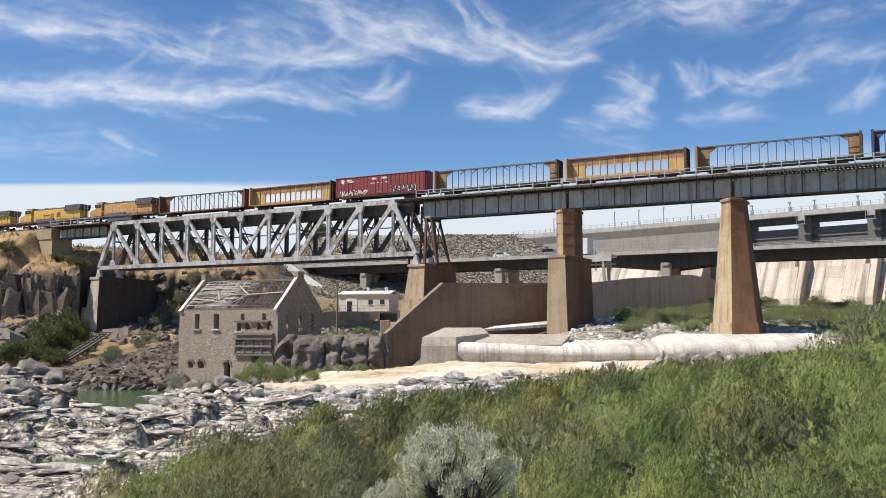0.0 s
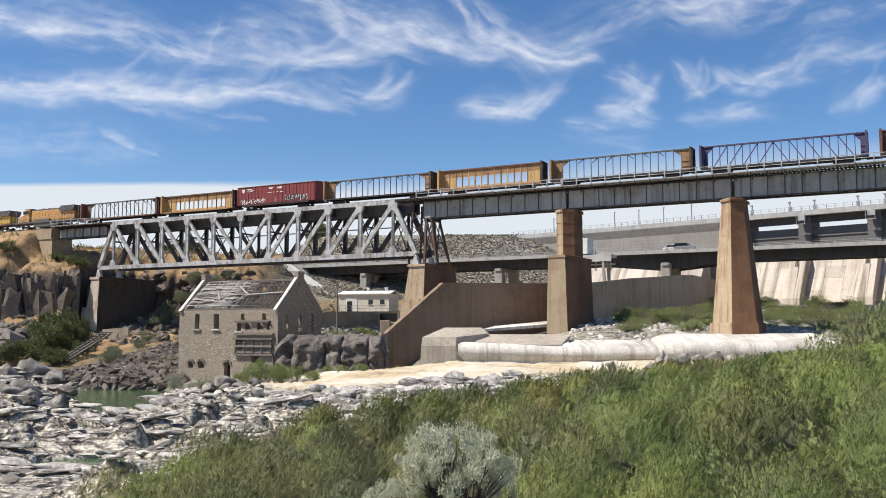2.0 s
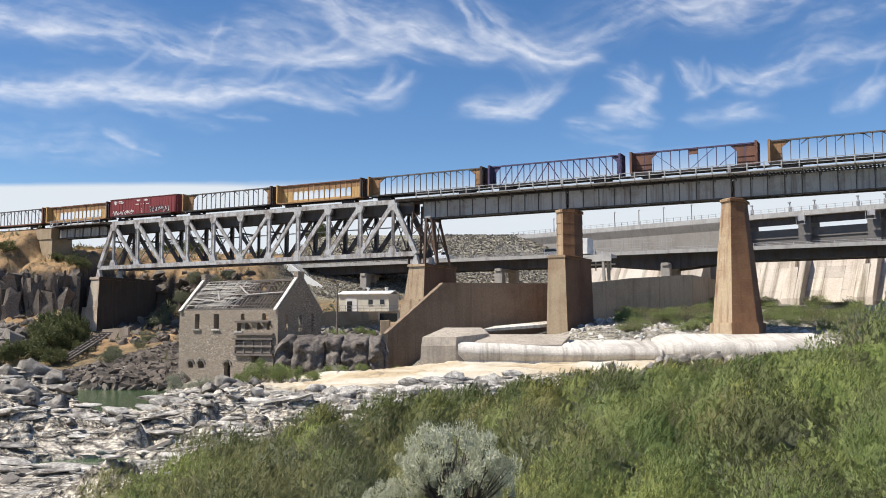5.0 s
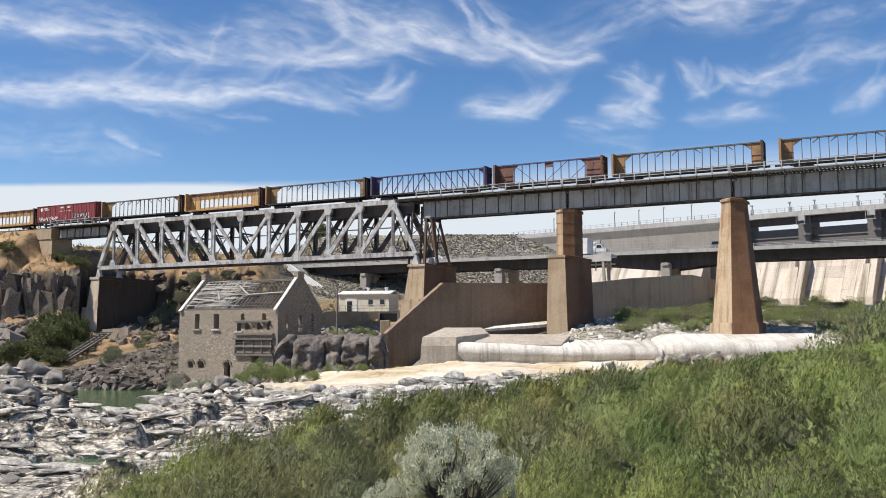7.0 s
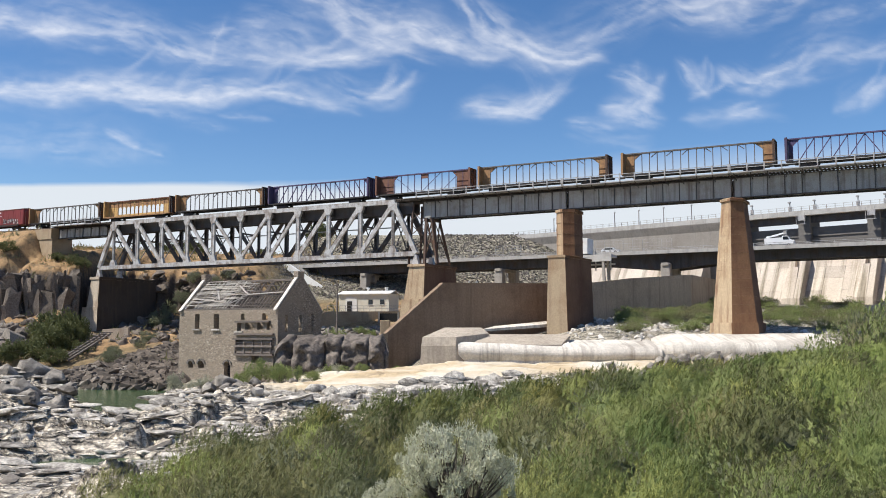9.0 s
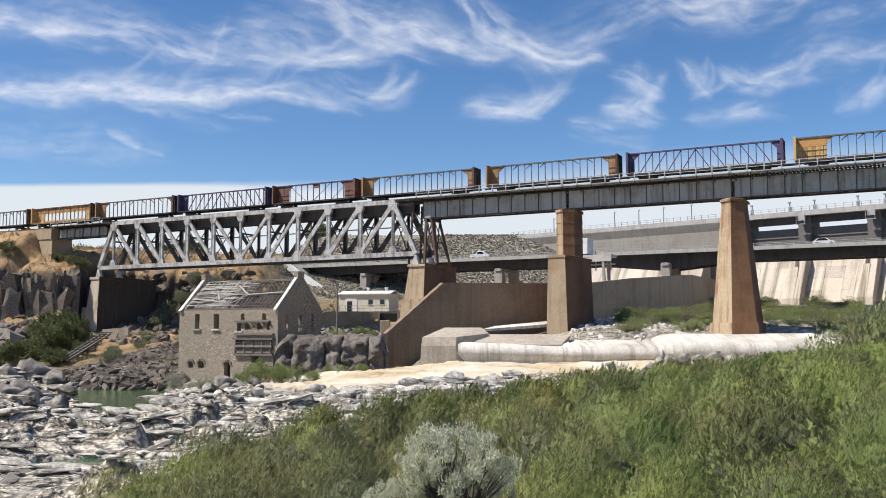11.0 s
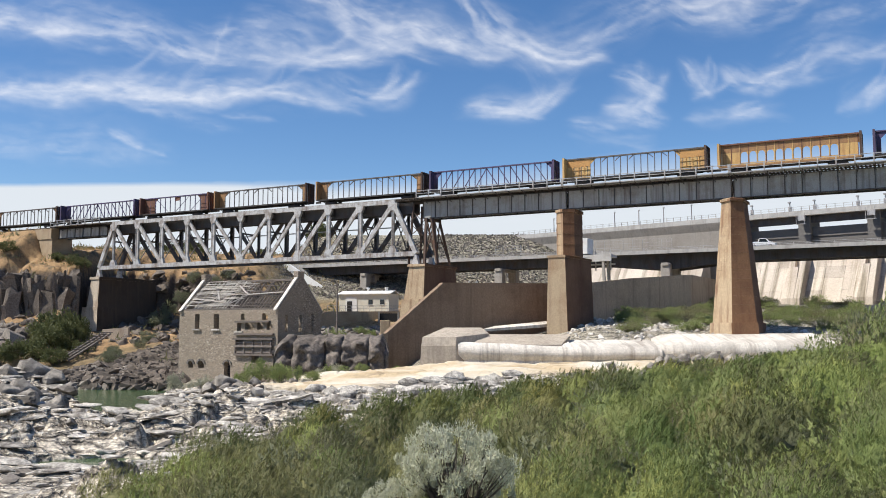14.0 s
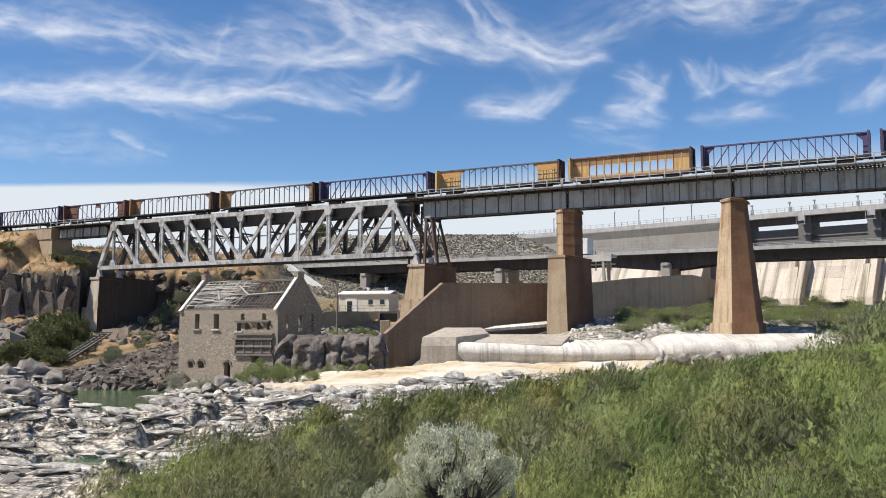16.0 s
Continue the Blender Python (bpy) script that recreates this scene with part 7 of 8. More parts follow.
def thicket(name, n, per, material, label, cond, r0, r1, hgt, seed, leaf=(.16, .035), upright=1.6, px0=-60, px1=1640, category="grass"):
    """Uncountable stems over the near bank, evenly dense to the eye from near to far."""
    q = np.random.RandomState(seed)
    ang = (q.uniform(px0, px1, n) - 784) / 1600
    r = 1 / q.uniform(1 / r1, 1 / r0, n)
    x, y = ang * r, r
    z, inland, bank = heights(x, y)[:3]
    big = fbm(x * .22, y * .22, 4, seed)
    ok = cond(x, y, z, inland, big)
    x, y, z, r, big = x[ok], y[ok], z[ok], r[ok], big[ok]
    n = len(x)
    big2 = fbm(x * .9, y * .9, 3, seed + 5)
    h = hgt * (0.15 + 3.0 * np.maximum(big - .22, 0) ** 1.5) * (.35 + 1.35 * big2) * q.uniform(.7, 1.25, n)
    base = np.stack([x, y, z - .05], 1)
    lean = np.stack([q.normal(0, .28, n) + .12, q.normal(0, .28, n), np.ones(n)], 1)
    t = q.rand(n, per) ** .75
    c = base[:, None] + lean[:, None] * (t * h[:, None])[..., None]
    spread = (.10 + .10 * h[:, None] * (1 - t * .5))[..., None] * q.normal(size=(n, per, 3)) * (1, 1, .5)
    c = (c + spread).reshape(-1, 3)
    d = unit(q.normal(size=(n * per, 3)) * (.62, .62, .4) + np.repeat(lean, per, 0) * (1.3, 1.3, upright))
    k = np.maximum(.8, np.repeat(r, per) / 16)
    v, f = leaves(c, d, leaf[0] * k * q.uniform(.6, 1.5, n * per), leaf[1] * k ** 1.05 * q.uniform(.7, 1.3, n * per), q)
    return fast_mesh(name, v, f, material, label, category)


hill_tufts("hill_grass", 3800, M["straw"], "dry straw grass tufts on the far hillside", -125, -25, 186, 300, .55, 81, lambda x, y, z: z > 19)
hill_tufts("hill_scrub", 900, M["olive"], "olive scrub tufts dotted over the far hillside", -125, -20, 140, 300, 1.0, 82, lambda x, y, z: z > 3)


def on_bank(inland, big):
    return inland > 1.2 - 3 * (big - .5)


def twiggy(q, n, twigs, per, x, y, z, R, H, leaf, k, turn=None):
    """Leafy sprigs that fan up and outwards from each root, most of them at the crown's skin; gives vertices, faces and normals."""
    twigs = np.zeros(n, int) + twigs
    m = int(twigs.sum())
    phi, s = q.uniform(0, 6.283, m), np.sqrt(q.rand(m))
    RR, HH = np.repeat(R, twigs), np.repeat(H, twigs)
    ph = np.repeat(q.uniform(0, 6, n) if turn is None else turn, twigs)
    lob = 1 + .25 * np.sin(3 * phi + ph) + .14 * np.sin(7 * phi + 2 * ph)
    deep = np.where(q.rand(m) < .45, q.uniform(.6, .92, m), 1.0)
    tip = np.stack([np.cos(phi) * RR * s * lob, np.sin(phi) * RR * s * lob, HH * (1 - .62 * s ** 2.4) * (1 + .2 * s * np.sin(4 * phi + 2 * ph + 4 * s)) * q.uniform(.82, 1.18, m)], 1) * deep[:, None]
    axis = unit(tip * (.55, .55, 1) * (1 / RR)[:, None] + (.42, 0, .42) + q.normal(size=(m, 3)) * .26)
    kk = np.repeat(k, twigs)
    reach = leaf[0] * kk * q.uniform(1.4, 2.8, m)
    t = q.rand(m, per)
    c = np.repeat(np.stack([x, y, z - .05], 1), twigs, 0) + tip
    c = c[:, None] - axis[:, None] * (reach[:, None] * t)[..., None]
    c = (c + q.normal(size=(m, per, 3)) * (leaf[0] * kk)[:, None, None] * (.09 + .27 * t)[..., None]).reshape(-1, 3)
    d = unit(np.repeat(axis, per, 0) + q.normal(size=(m * per, 3)) * .36)
    kk = np.repeat(kk, per)
    out = unit(np.repeat(tip * (1, 1, .5) * (1 / RR)[:, None] + q.normal(size=(m, 3)) * .22, per, 0) + (0, 0, .12) + q.normal(size=(m * per, 3)) * .10)
    v, f = leaves(c, d, leaf[0] * kk * q.uniform(.6, 1.5, m * per), leaf[1] * kk * q.uniform(.7, 1.3, m * per), q, out)
    return v, f, np.repeat(out, 3, 0)


def planting(n, r0, r1, seed, gap):
    """Roots, radii and heights of the bank's shrubs, evenly dense to the eye and set apart by narrow gaps."""
    q = np.random.RandomState(seed)
    ang = (q.uniform(-90, 1670, n) - 784) / 1600
    r = 1 / q.uniform(1 / r1, 1 / r0, n)
    x, y = ang * r, r
    z, inland = heights(x, y)[:2]
    ok = inland > np.where(y > 46, 4.2 + .10 * (y - 46), .6)
    x, y, z, r, inland = x[ok], y[ok], z[ok], r[ok], inland[ok]
    R = (.34 + .0125 * r) * (.45 + 1.75 * q.rand(len(x)) ** 1.6)
    order = np.argsort(-R)
    keep = []
    for i in order:
        if not keep or np.all(np.hypot(x[keep] - x[i], (y[keep] - y[i]) * .8) > gap * (R[keep] + R[i])):
            keep.append(i)
    x, y, z, r, R = x[keep], y[keep], z[keep], r[keep], R[keep]
    H = np.minimum(R * q.uniform(.75, 1.8, len(x)), np.where(r > 46, 1.15, 1.4) + .006 * r)
    return x, y, z, r, R, H, fbm(x * .15, y * .15, 3, seed + 1), fbm(x * .3, y * .3, 3, seed + 2), q


BANK = planting(9000, 9.3, 108, 31, .80)
SIDE = BANK[0] / BANK[1] + .5 * (BANK[6] - .5)
KIND = np.where(SIDE > .10, 0, np.where(SIDE > -.09, 1, 2))
KIND = np.where(BANK[8].rand(len(KIND)) < .22, (KIND + 1) % 3, KIND)
KIND = np.where((BANK[1] > 42) & (SIDE < .25), 3, KIND)


def mounds(name, kind, twigs, per, material, label, seed, leaf, tall=1.0, spread=1.0):
    """Uncountable feathery shrubs of one kind that merge into a thicket."""
    q = np.random.RandomState(seed)
    sel = KIND == kind
    x, y, z, r, R, H, g = [v[sel] for v in BANK[:7]]
    R, H = R * spread, H * tall
    n = len(x)
    count = np.clip(twigs * (R * 16 / np.maximum(r, 12.8)) ** 2, 30, 1700).astype(int)
    turn = q.uniform(0, 6, n)
    v, f, nor = twiggy(q, n, count, per, x, y, z, R, H, leaf, np.maximum(.8, r / 16), turn)
    tone = np.clip(.5 * BANK[7][sel] + .6 * q.rand(n) - .05, 0.02, 1)
    # a leaf-coloured dome added inside each shrub to fill dark gaps and carry shading
    na, ns = 14, 6
    phi = (np.arange(na) / na * 6.2832)[None, :, None]
    t = (np.arange(ns) / (ns - 1))[None, None, :]
    p3 = turn[:, None, None]
    lob = 1 + .25 * np.sin(3 * phi + p3) + .14 * np.sin(7 * phi + 2 * p3)
    up = (1 - .62 * t ** 2.4) * (1 + .2 * t * np.sin(4 * phi + 2 * p3 + 4 * t)) * .58
    up = np.where(t > .99, -.1, up) * H[:, None, None] * (1 + t * q.uniform(-.3, .14, (n, na, ns)))
    rad = R[:, None, None] * t * lob * .66 * q.uniform(.75, 1.12, (n, na, ns))
    hv = np.stack([x[:, None, None] + np.cos(phi) * rad, y[:, None, None] + np.sin(phi) * rad, z[:, None, None] + up], -1)
    hn = unit(np.stack(np.broadcast_arrays(np.cos(phi) * t * lob, np.sin(phi) * t * lob, .25 + .4 * (1 - t) + 0 * p3), -1).reshape(-1, 3))
    i, j = np.meshgrid(np.arange(na), np.arange(ns - 1), indexing="ij")
    i2 = (i + 1) % na
    quad = np.stack([i * ns + j, i * ns + j + 1, i2 * ns + j + 1, i2 * ns + j], -1).reshape(-1, 4)
    tri = np.concatenate([quad[:, (0, 1, 2)], quad[:, (0, 2, 3)]])
    tri = (tri[None] + (np.arange(n) * na * ns)[:, None, None]).reshape(-1, 3)
    v, f, nor = np.concatenate([hv.reshape(-1, 3), v]), np.concatenate([tri, f + n * na * ns]), np.concatenate([hn, nor])
    tones = np.concatenate([np.repeat(tone, na * ns), np.repeat(tone, count * per * 3)])
    return fast_mesh(name, v, f, material, label, "bushes", tone=tones, normals=nor)


mounds("willow_thicket", 0, 740, 11, M["green"], "dense green willow thicket in feathery mounds on the near bank", 35, (.056, .0096))
mounds("rabbitbrush_thicket", 1, 740, 11, M["olive"], "olive-grey brush in feathery mounds on the near bank", 36, (.054, .0088))
mounds("tamarisk_thicket", 2, 740, 11, M["grey_green"], "soft grey-green brush in rounded feathery mounds on the near bank", 37, (.054, .0088), 1.1, 1.08)
mounds("edge_willow_thicket", 3, 680, 11, M["dark_willow"], "dark green upright willows along the edge of the ledge", 38, (.056, .0096), 1.2)
thicket("olive_grass", 1500, 18, M["olive"], "tall olive-green grass with seed heads on the near bank", lambda x, y, z, i, g: on_bank(i, g) & ((x / y < .15) | (g < .5)), 9.5, 108, .8, 32, (.095, .0048), 1.3)
thicket("dry_grass", 1300, 14, M["straw"], "dry straw-coloured grass tufts among the green", lambda x, y, z, i, g: on_bank(i, g) & (g > .48), 9.5, 108, .95, 33, (.12, .0042), 1.4)


def bush_meshes(name, material, leaf_count, leaf, clumps, seed, tall=1.0, droop=.6, tuft=(.18, .38), low=.15):
    """One bush in a unit box: a few stems and a crown of leafy clumps with gaps."""
    q = np.random.RandomState(seed)
    cc = unit(q.normal(size=(clumps, 3)))
    cc = cc * q.uniform(.45, .85, clumps)[:, None] * (1, 1, .62 * tall) + (0, 0, .62 * tall)
    cc[:, 2] = np.maximum(cc[:, 2], low + (low > .2) * .12 * q.normal(size=clumps))
    rad = q.uniform(*tuft, clumps)
    pick = q.randint(0, clumps, leaf_count)
    off = unit(q.normal(size=(leaf_count, 3))) * (q.rand(leaf_count) ** .4)[:, None]
    c = cc[pick] + off * rad[pick][:, None]
    d = unit(off * .8 + q.normal(size=(leaf_count, 3)) * .6 + (0, 0, droop))
    v, f = leaves(c, d, leaf[0] * q.uniform(.6, 1.4, leaf_count), leaf[1] * q.uniform(.7, 1.3, leaf_count), q)
    me = bpy.data.meshes.new("crown")
    me.from_pydata(v.tolist(), [], f.tolist())
    me.materials.append(material)
    bm = B()
    for p in cc[: clumps // 2 if low < .2 else clumps]:
        m = Vector(p) * .5 + Vector((q.normal(0, .05), q.normal(0, .05), 0))
        rod(bm, (q.normal(0, .04), q.normal(0, .04), -.15), m, .018, 5, .011)
        rod(bm, m, Vector(p), .011, 5, .004)
    return me, mesh_of("stem", bm, M["twig"])


def bush(kind, x, y, w, h, label, category="bush", name="bush", z=None, group="bushes"):
    crown, stem = kind
    b = empty(name, pose(x, y, (ground_z(x, y) if z is None else z) - .05, 0, 0, (x * 77 + y * 31) % 360), label, category, group)
    b.scale = (w / 2, w / 2, h / 1.25)
    for nm, me in (("crown", crown), ("stem", stem)):
        share(nm, me, b)
    return b


SAGE = bush_meshes("sage", M["sagebrush"], 20000, (.046, .0145), 180, 41, 1.0, .9, (.05, .14), .48)
GREEN = [bush_meshes("green", M["bush"], 2000, (.13, .065), 26, 42 + i) for i in range(3)]
LIGHT = [bush_meshes("light", M["green"], 1900, (.12, .04), 26, 52 + i) for i in range(3)]
FINE = [bush_meshes("fine", M["green" if i else "olive"], 800, (.14, .04), 34, 72 + i, 1.0, 1.0) for i in range(3)]


def willow_meshes(material, seed):
    q = np.random.RandomState(seed)
    one, nil = np.ones(1), np.zeros(1)
    v, f, nor = twiggy(q, 1, 150, 20, nil, nil, nil, one, one * 1.25, (.062, .017), one)
    me = bpy.data.meshes.new("crown")
    me.from_pydata(v.tolist(), [], f.tolist())
    me.polygons.foreach_set("use_smooth", np.ones(len(f), dtype=bool))
    me.normals_split_custom_set_from_vertices(nor)
    me.materials.append(material)
    bm = B()
    for k in range(7):
        a = q.uniform(0, 6.28)
        rod(bm, (q.normal(0, .03), q.normal(0, .03), -.12), (math.cos(a) * .35, math.sin(a) * .35, .55), .014, 5, .005)
    return me, mesh_of("stem", bm, M["twig"])


WILLOW = [willow_meshes(M["green" if i else "olive"], 91 + i) for i in range(3)]
DUSKY = [bush_meshes("dusky", M["grey_willow"], 2600, (.11, .034), 34, 66 + i, 1.0, 1.0) for i in range(2)]
GREY = [bush_meshes("grey", M["sage"], 2200, (.12, .04), 22, 62 + i) for i in range(2)]

bush(SAGE, 0.16, 10.6, 1.75, 1.27, "silver-grey sagebrush with dark twisted stems", "sagebrush", "sagebrush", 6.62, "sagebrush")
bush(SAGE, -0.55, 10.4, .95, .72, "silver-grey sagebrush with dark twisted stems", "sagebrush", "sagebrush", 6.5, "sagebrush")
rng = random.Random(17)
# far bank
for px, y, w, h in ((88, 170, 8, 6), (112, 172, 8, 6.5), (132, 170, 6, 5.5), (92, 165, 8, 5.5), (84, 160, 7, 5), (114, 163, 8, 5.5), (134, 168, 6, 4), (30, 154, 6, 3.5), (70, 154, 6, 3.5), (100, 150, 5, 3), (5, 150, 5, 3), (145, 160, 4, 2.5), (100, 196, 3.5, 2.0), (128, 194, 4, 2.6), (146, 193, 4, 2.6), (10, 195, 6, 2.4)):
    bush(rng.choice(GREEN), (px - 784) / 1600 * y, y, w, h, "dense dark green bush on the far bank")
for px, y, w, h in ((265, 176, 4, 2.5), (250, 166, 3, 2), (283, 196, 6, 4), (300, 200, 5, 3.5), (322, 202, 5, 3), (345, 204, 5, 3), (375, 204, 6, 3), (405, 206, 5, 2.6), (193, 150, 3.5, 2.2), (205, 152, 4, 2.6), (75, 142, 4, 2), (205, 158, 3, 2)):
    bush(rng.choice(DUSKY), (px - 784) / 1600 * y, y, w, h, "dull grey-green scrub bush on the slope")
# by the ruin
for px, y, w, h in ((465, 118, 4.2, 3.2), (445, 119, 3, 2.4), (495, 117, 3, 2.2), (430, 116, 2.6, 2.4), (597, 150, 5.2, 4.0), (580, 145, 3, 2.4), (618, 149, 3, 2), (655, 160, 3, 1.6), (640, 166, 3, 1.6), (555, 112, 2.4, 1.4), (525, 112, 2.6, 2.2), (640, 117, 2.0, 1.0), (612, 116, 1.6, .8), (705, 118.5, 1.6, .8), (560, 115, 2.4, 1.0), (500, 113, 3.0, 2.6), (580, 119, 2.2, 2.0), (645, 121, 2.2, 2.6), (665, 121, 2, 1.6)):
    bush(rng.choice(LIGHT), (px - 784) / 1600 * y, y, w, h, "green riverside bush near the stone ruin")
for px, y, w, h in ((318, 115, 2.8, 2.6), (345, 114, 3.2, 2.8), (370, 113, 3, 3.0), (395, 114, 2.4, 2.6), (410, 116, 2.2, 2.0), (570, 119, 2.0, 1.6), (600, 118, 2.2, 1.5)):
    bush(rng.choice(GREY), (px - 784) / 1600 * y, y, w, h, "grey-green bush at the foot of the ruin")
# river bed above the weir
for i in range(70):
    y = rng.uniform(146, 190)
    px = rng.uniform(1085, 1260) if i % 2 else rng.uniform(1335, 1530)
    bush(rng.choice(FINE), (px - 784) / 1600 * y, y, rng.uniform(3.0, 6.0), rng.uniform(1.5, 2.6), "pale green willow bush in the river bed")
for i in range(85):
    y = rng.uniform(133, 165)
    px = rng.uniform(1105, 1262) if i % 2 else rng.uniform(1345, 1530)
    bush(rng.choice(FINE), (px - 784) / 1600 * y, y, rng.uniform(2.4, 4.6), rng.uniform(1.0, 1.9), "low green willow bush in the river bed")
# shrubs at the top of the near bank
for px, y, w, h in ((1475, 74, 5, 3.2), (1520, 72, 5.5, 3.8), (1555, 68, 5, 4.0), (1440, 80, 4, 2.6), (1590, 66, 6, 4.6), (1410, 86, 3, 2.0)):
    bush(rng.choice(WILLOW), (px - 784) / 1600 * y, y, w, h, "feathery grey-green shrub at the top of the bank")
for px, y, w, h in ((1535, 96, 6, 5.6), (1572, 92, 6, 6.2), (1515, 98, 4, 3.4)):
    bush(rng.choice(DUSKY), (px - 784) / 1600 * y, y, w, h, "dusky grey-green tree-like shrub")
for px, y, w, h in ((995, 92, 2.4, 2.6), (610, 75, 1.6, 1.3), (870, 84, 2.5, 1.6)):
    bush(rng.choice(LIGHT), (px - 784) / 1600 * y, y, w, h, "green shrub at the edge of the ledge")
# large willows that stand out of the thicket on the near bank
for k, px, y, w, h in ((0, 330, 21, 2.4, 1.5), (0, 430, 23, 3.0, 1.7), (0, 520, 25, 3.0, 1.5), (0, 270, 24, 2.2, 1.2), (0, 600, 27, 2.6, 1.4), (0, 380, 16, 1.7, 1.1), (0, 500, 15.5, 1.8, 1.1), (1, 590, 16, 1.6, .9), (1, 1030, 13, 1.5, .9), (2, 1180, 12.2, 1.6, 1.0), (1, 1330, 14, 1.9, 1.2),
                       (2, 1440, 11.8, 1.6, 1.05), (1, 1540, 13.5, 1.9, 1.2), (2, 1250, 17, 2.2, 1.3), (1, 1480, 19, 2.4, 1.4), (2, 1100, 21, 2.4, 1.2), (0, 690, 40, 2.8, 1.9), (0, 640, 50, 2.6, 1.6), (1, 980, 30, 2.6, 1.3), (2, 1380, 28, 3, 1.5), (1, 1180, 33, 3, 1.5), (0, 860, 40, 3, 1.5), (2, 1300, 42, 3.4, 1.7), (1, 1450, 46, 3.6, 2.0), (0, 1080, 52, 3.4, 1.6), (0, 930, 60, 3, 1.5), (0, 760, 62, 2.6, 1.5)):
    bush(WILLOW[k], (px - 784) / 1600 * y, y, w, h, "feathery green willow bush on the near bank" if k else "feathery olive brush standing on the near bank")
# single bushes of other colours among them
OTHER = [(willow_meshes(M[k], 101 + i), w) for i, (k, w) in enumerate((("dark_willow", "dark green willow bush standing out of the thicket"), ("grey_willow", "grey-green willow bush standing out of the thicket"), ("gold_willow", "yellowing willow bush standing out of the thicket")))]
for i in range(34):
    y = 1 / rng.uniform(1 / 50, 1 / 12.5)
    px = rng.uniform(230, 1580)
    x = (px - 784) / 1600 * y
    if (640 < px < 930 and y < 20) or float(heights(np.array([x]), np.array([y]))[1][0]) < (1.2 if y < 50 else 4.5):
        continue
    kind, words = OTHER[rng.choice((0, 0, 0, 1) if px > 1100 else (0, 1, 2, 2) if px > 700 else (0, 1, 1, 2))]
    w = rng.uniform(.9, 1.6) * (1 + y / 26)
    bush(kind, x, y, w, w * rng.uniform(.45, .65), words)
for px, y, w, h in ((1425, 11.4, 1.3, .95), (1490, 11.2, 1.2, .8), (1360, 12.4, 1.2, .9)):
    bush(OTHER[0][0], (px - 784) / 1600 * y, y, w, h, OTHER[0][1])
# far trees behind the truss
for px, y, w, h in ((300, 300, 10, 5), (325, 305, 12, 6), (350, 300, 10, 5), (420, 320, 8, 4), (560, 260, 8, 6), (575, 262, 6, 5), (470, 310, 9, 4)):
    bush(rng.choice(GREEN), (px - 784) / 1600 * y, y, w, h, "dark round tree on the far plain", "tree", "tree", None, "far trees")

# ---- clouds: thin streaks on the sky, drifting together ----


def calc(n, l, op, a, b=0.0):
    m = n.new("ShaderNodeMath")
    m.operation = op
    for k, v in ((0, a), (1, b)):
        if isinstance(v, (int, float)):
            m.inputs[k].default_value = v
        else:
            l.new(v, m.inputs[k])
    return m.outputs[0]


def glow_through(n, l, alpha, colour, power):
    """White water vapour lit by the sun, let through where it is thin."""
    for x in list(n):
        if x.type == "BSDF_PRINCIPLED":
            n.remove(x)
    tr, em, mx = n.new("ShaderNodeBsdfTransparent"), n.new("ShaderNodeEmission"), n.new("ShaderNodeMixShader")
    em.inputs[0].default_value = (*colour, 1)
    em.inputs[1].default_value = power
    l.new(alpha, mx.inputs[0])
    l.new(tr.outputs[0], mx.inputs[1])
    l.new(em.outputs[0], mx.inputs[2])
    l.new(mx.outputs[0], n["Material Output"].inputs[0])


def cloud_material():
    """Ice cloud: as dense as the sheet says, with finer wisps worked in."""
    m, n, l = nodes_of("cirrus_cloud")
    fl, st = n.new("ShaderNodeUVMap"), n.new("ShaderNodeAttribute")
    fl.uv_map, st.attribute_name = "flow", "opacity"
    wisp = noise_tex(n, l, fl.outputs[0], 2.2, 6, 0.6, (0.6, 1.5, 1), 0.8)
    a = calc(n, l, "MULTIPLY", st.outputs["Fac"], ramp(n, l, wisp, [(0.28, (0.72, 0.72, 0.72)), (0.68, (1.12, 1.12, 1.12))]))
    glow_through(n, l, a, (0.95, 0.96, 1.0), 0.86)
    return m


def bank_material():
    """The low cloud bank and haze along the horizon."""
    m, n, l = nodes_of("horizon_cloud_bank")
    uv, fl = n.new("ShaderNodeUVMap"), n.new("ShaderNodeUVMap")
    uv.uv_map, fl.uv_map = "mask", "flow"
    sep = n.new("ShaderNodeSeparateXYZ")
    l.new(uv.outputs[0], sep.inputs[0])
    lump = noise_tex(n, l, fl.outputs[0], 0.8, 7, 0.6, (0.5, 1.4, 1), 0.3)
    v = calc(n, l, "ADD", sep.outputs[1], calc(n, l, "MULTIPLY", calc(n, l, "SUBTRACT", lump, 0.5), sep.outputs[0]))
    a = ramp(n, l, v, [(0.0, (0, 0, 0)), (0.35, (0.30, 0.30, 0.30)), (0.7, (0.72, 0.72, 0.72)), (1.0, (0.93, 0.93, 0.93))])
    glow_through(n, l, a, (0.90, 0.95, 1.0), 0.72)
    return m


M["cloud"] = cloud_material()
M["bank"] = bank_material()
CLOUDS = empty("cloud_layer", pose(*EYE), "thin white streaked clouds drifting in a blue sky", "clouds", kind="stuff")
TIP = radians(5.143)


STREAMERS = []


def cloud(spine, thick, strength=1.0):
    """A streamer of cloud along a curved spine; thick: its half width; strength: how dense it is."""
    STREAMERS.append((spine, thick, strength))


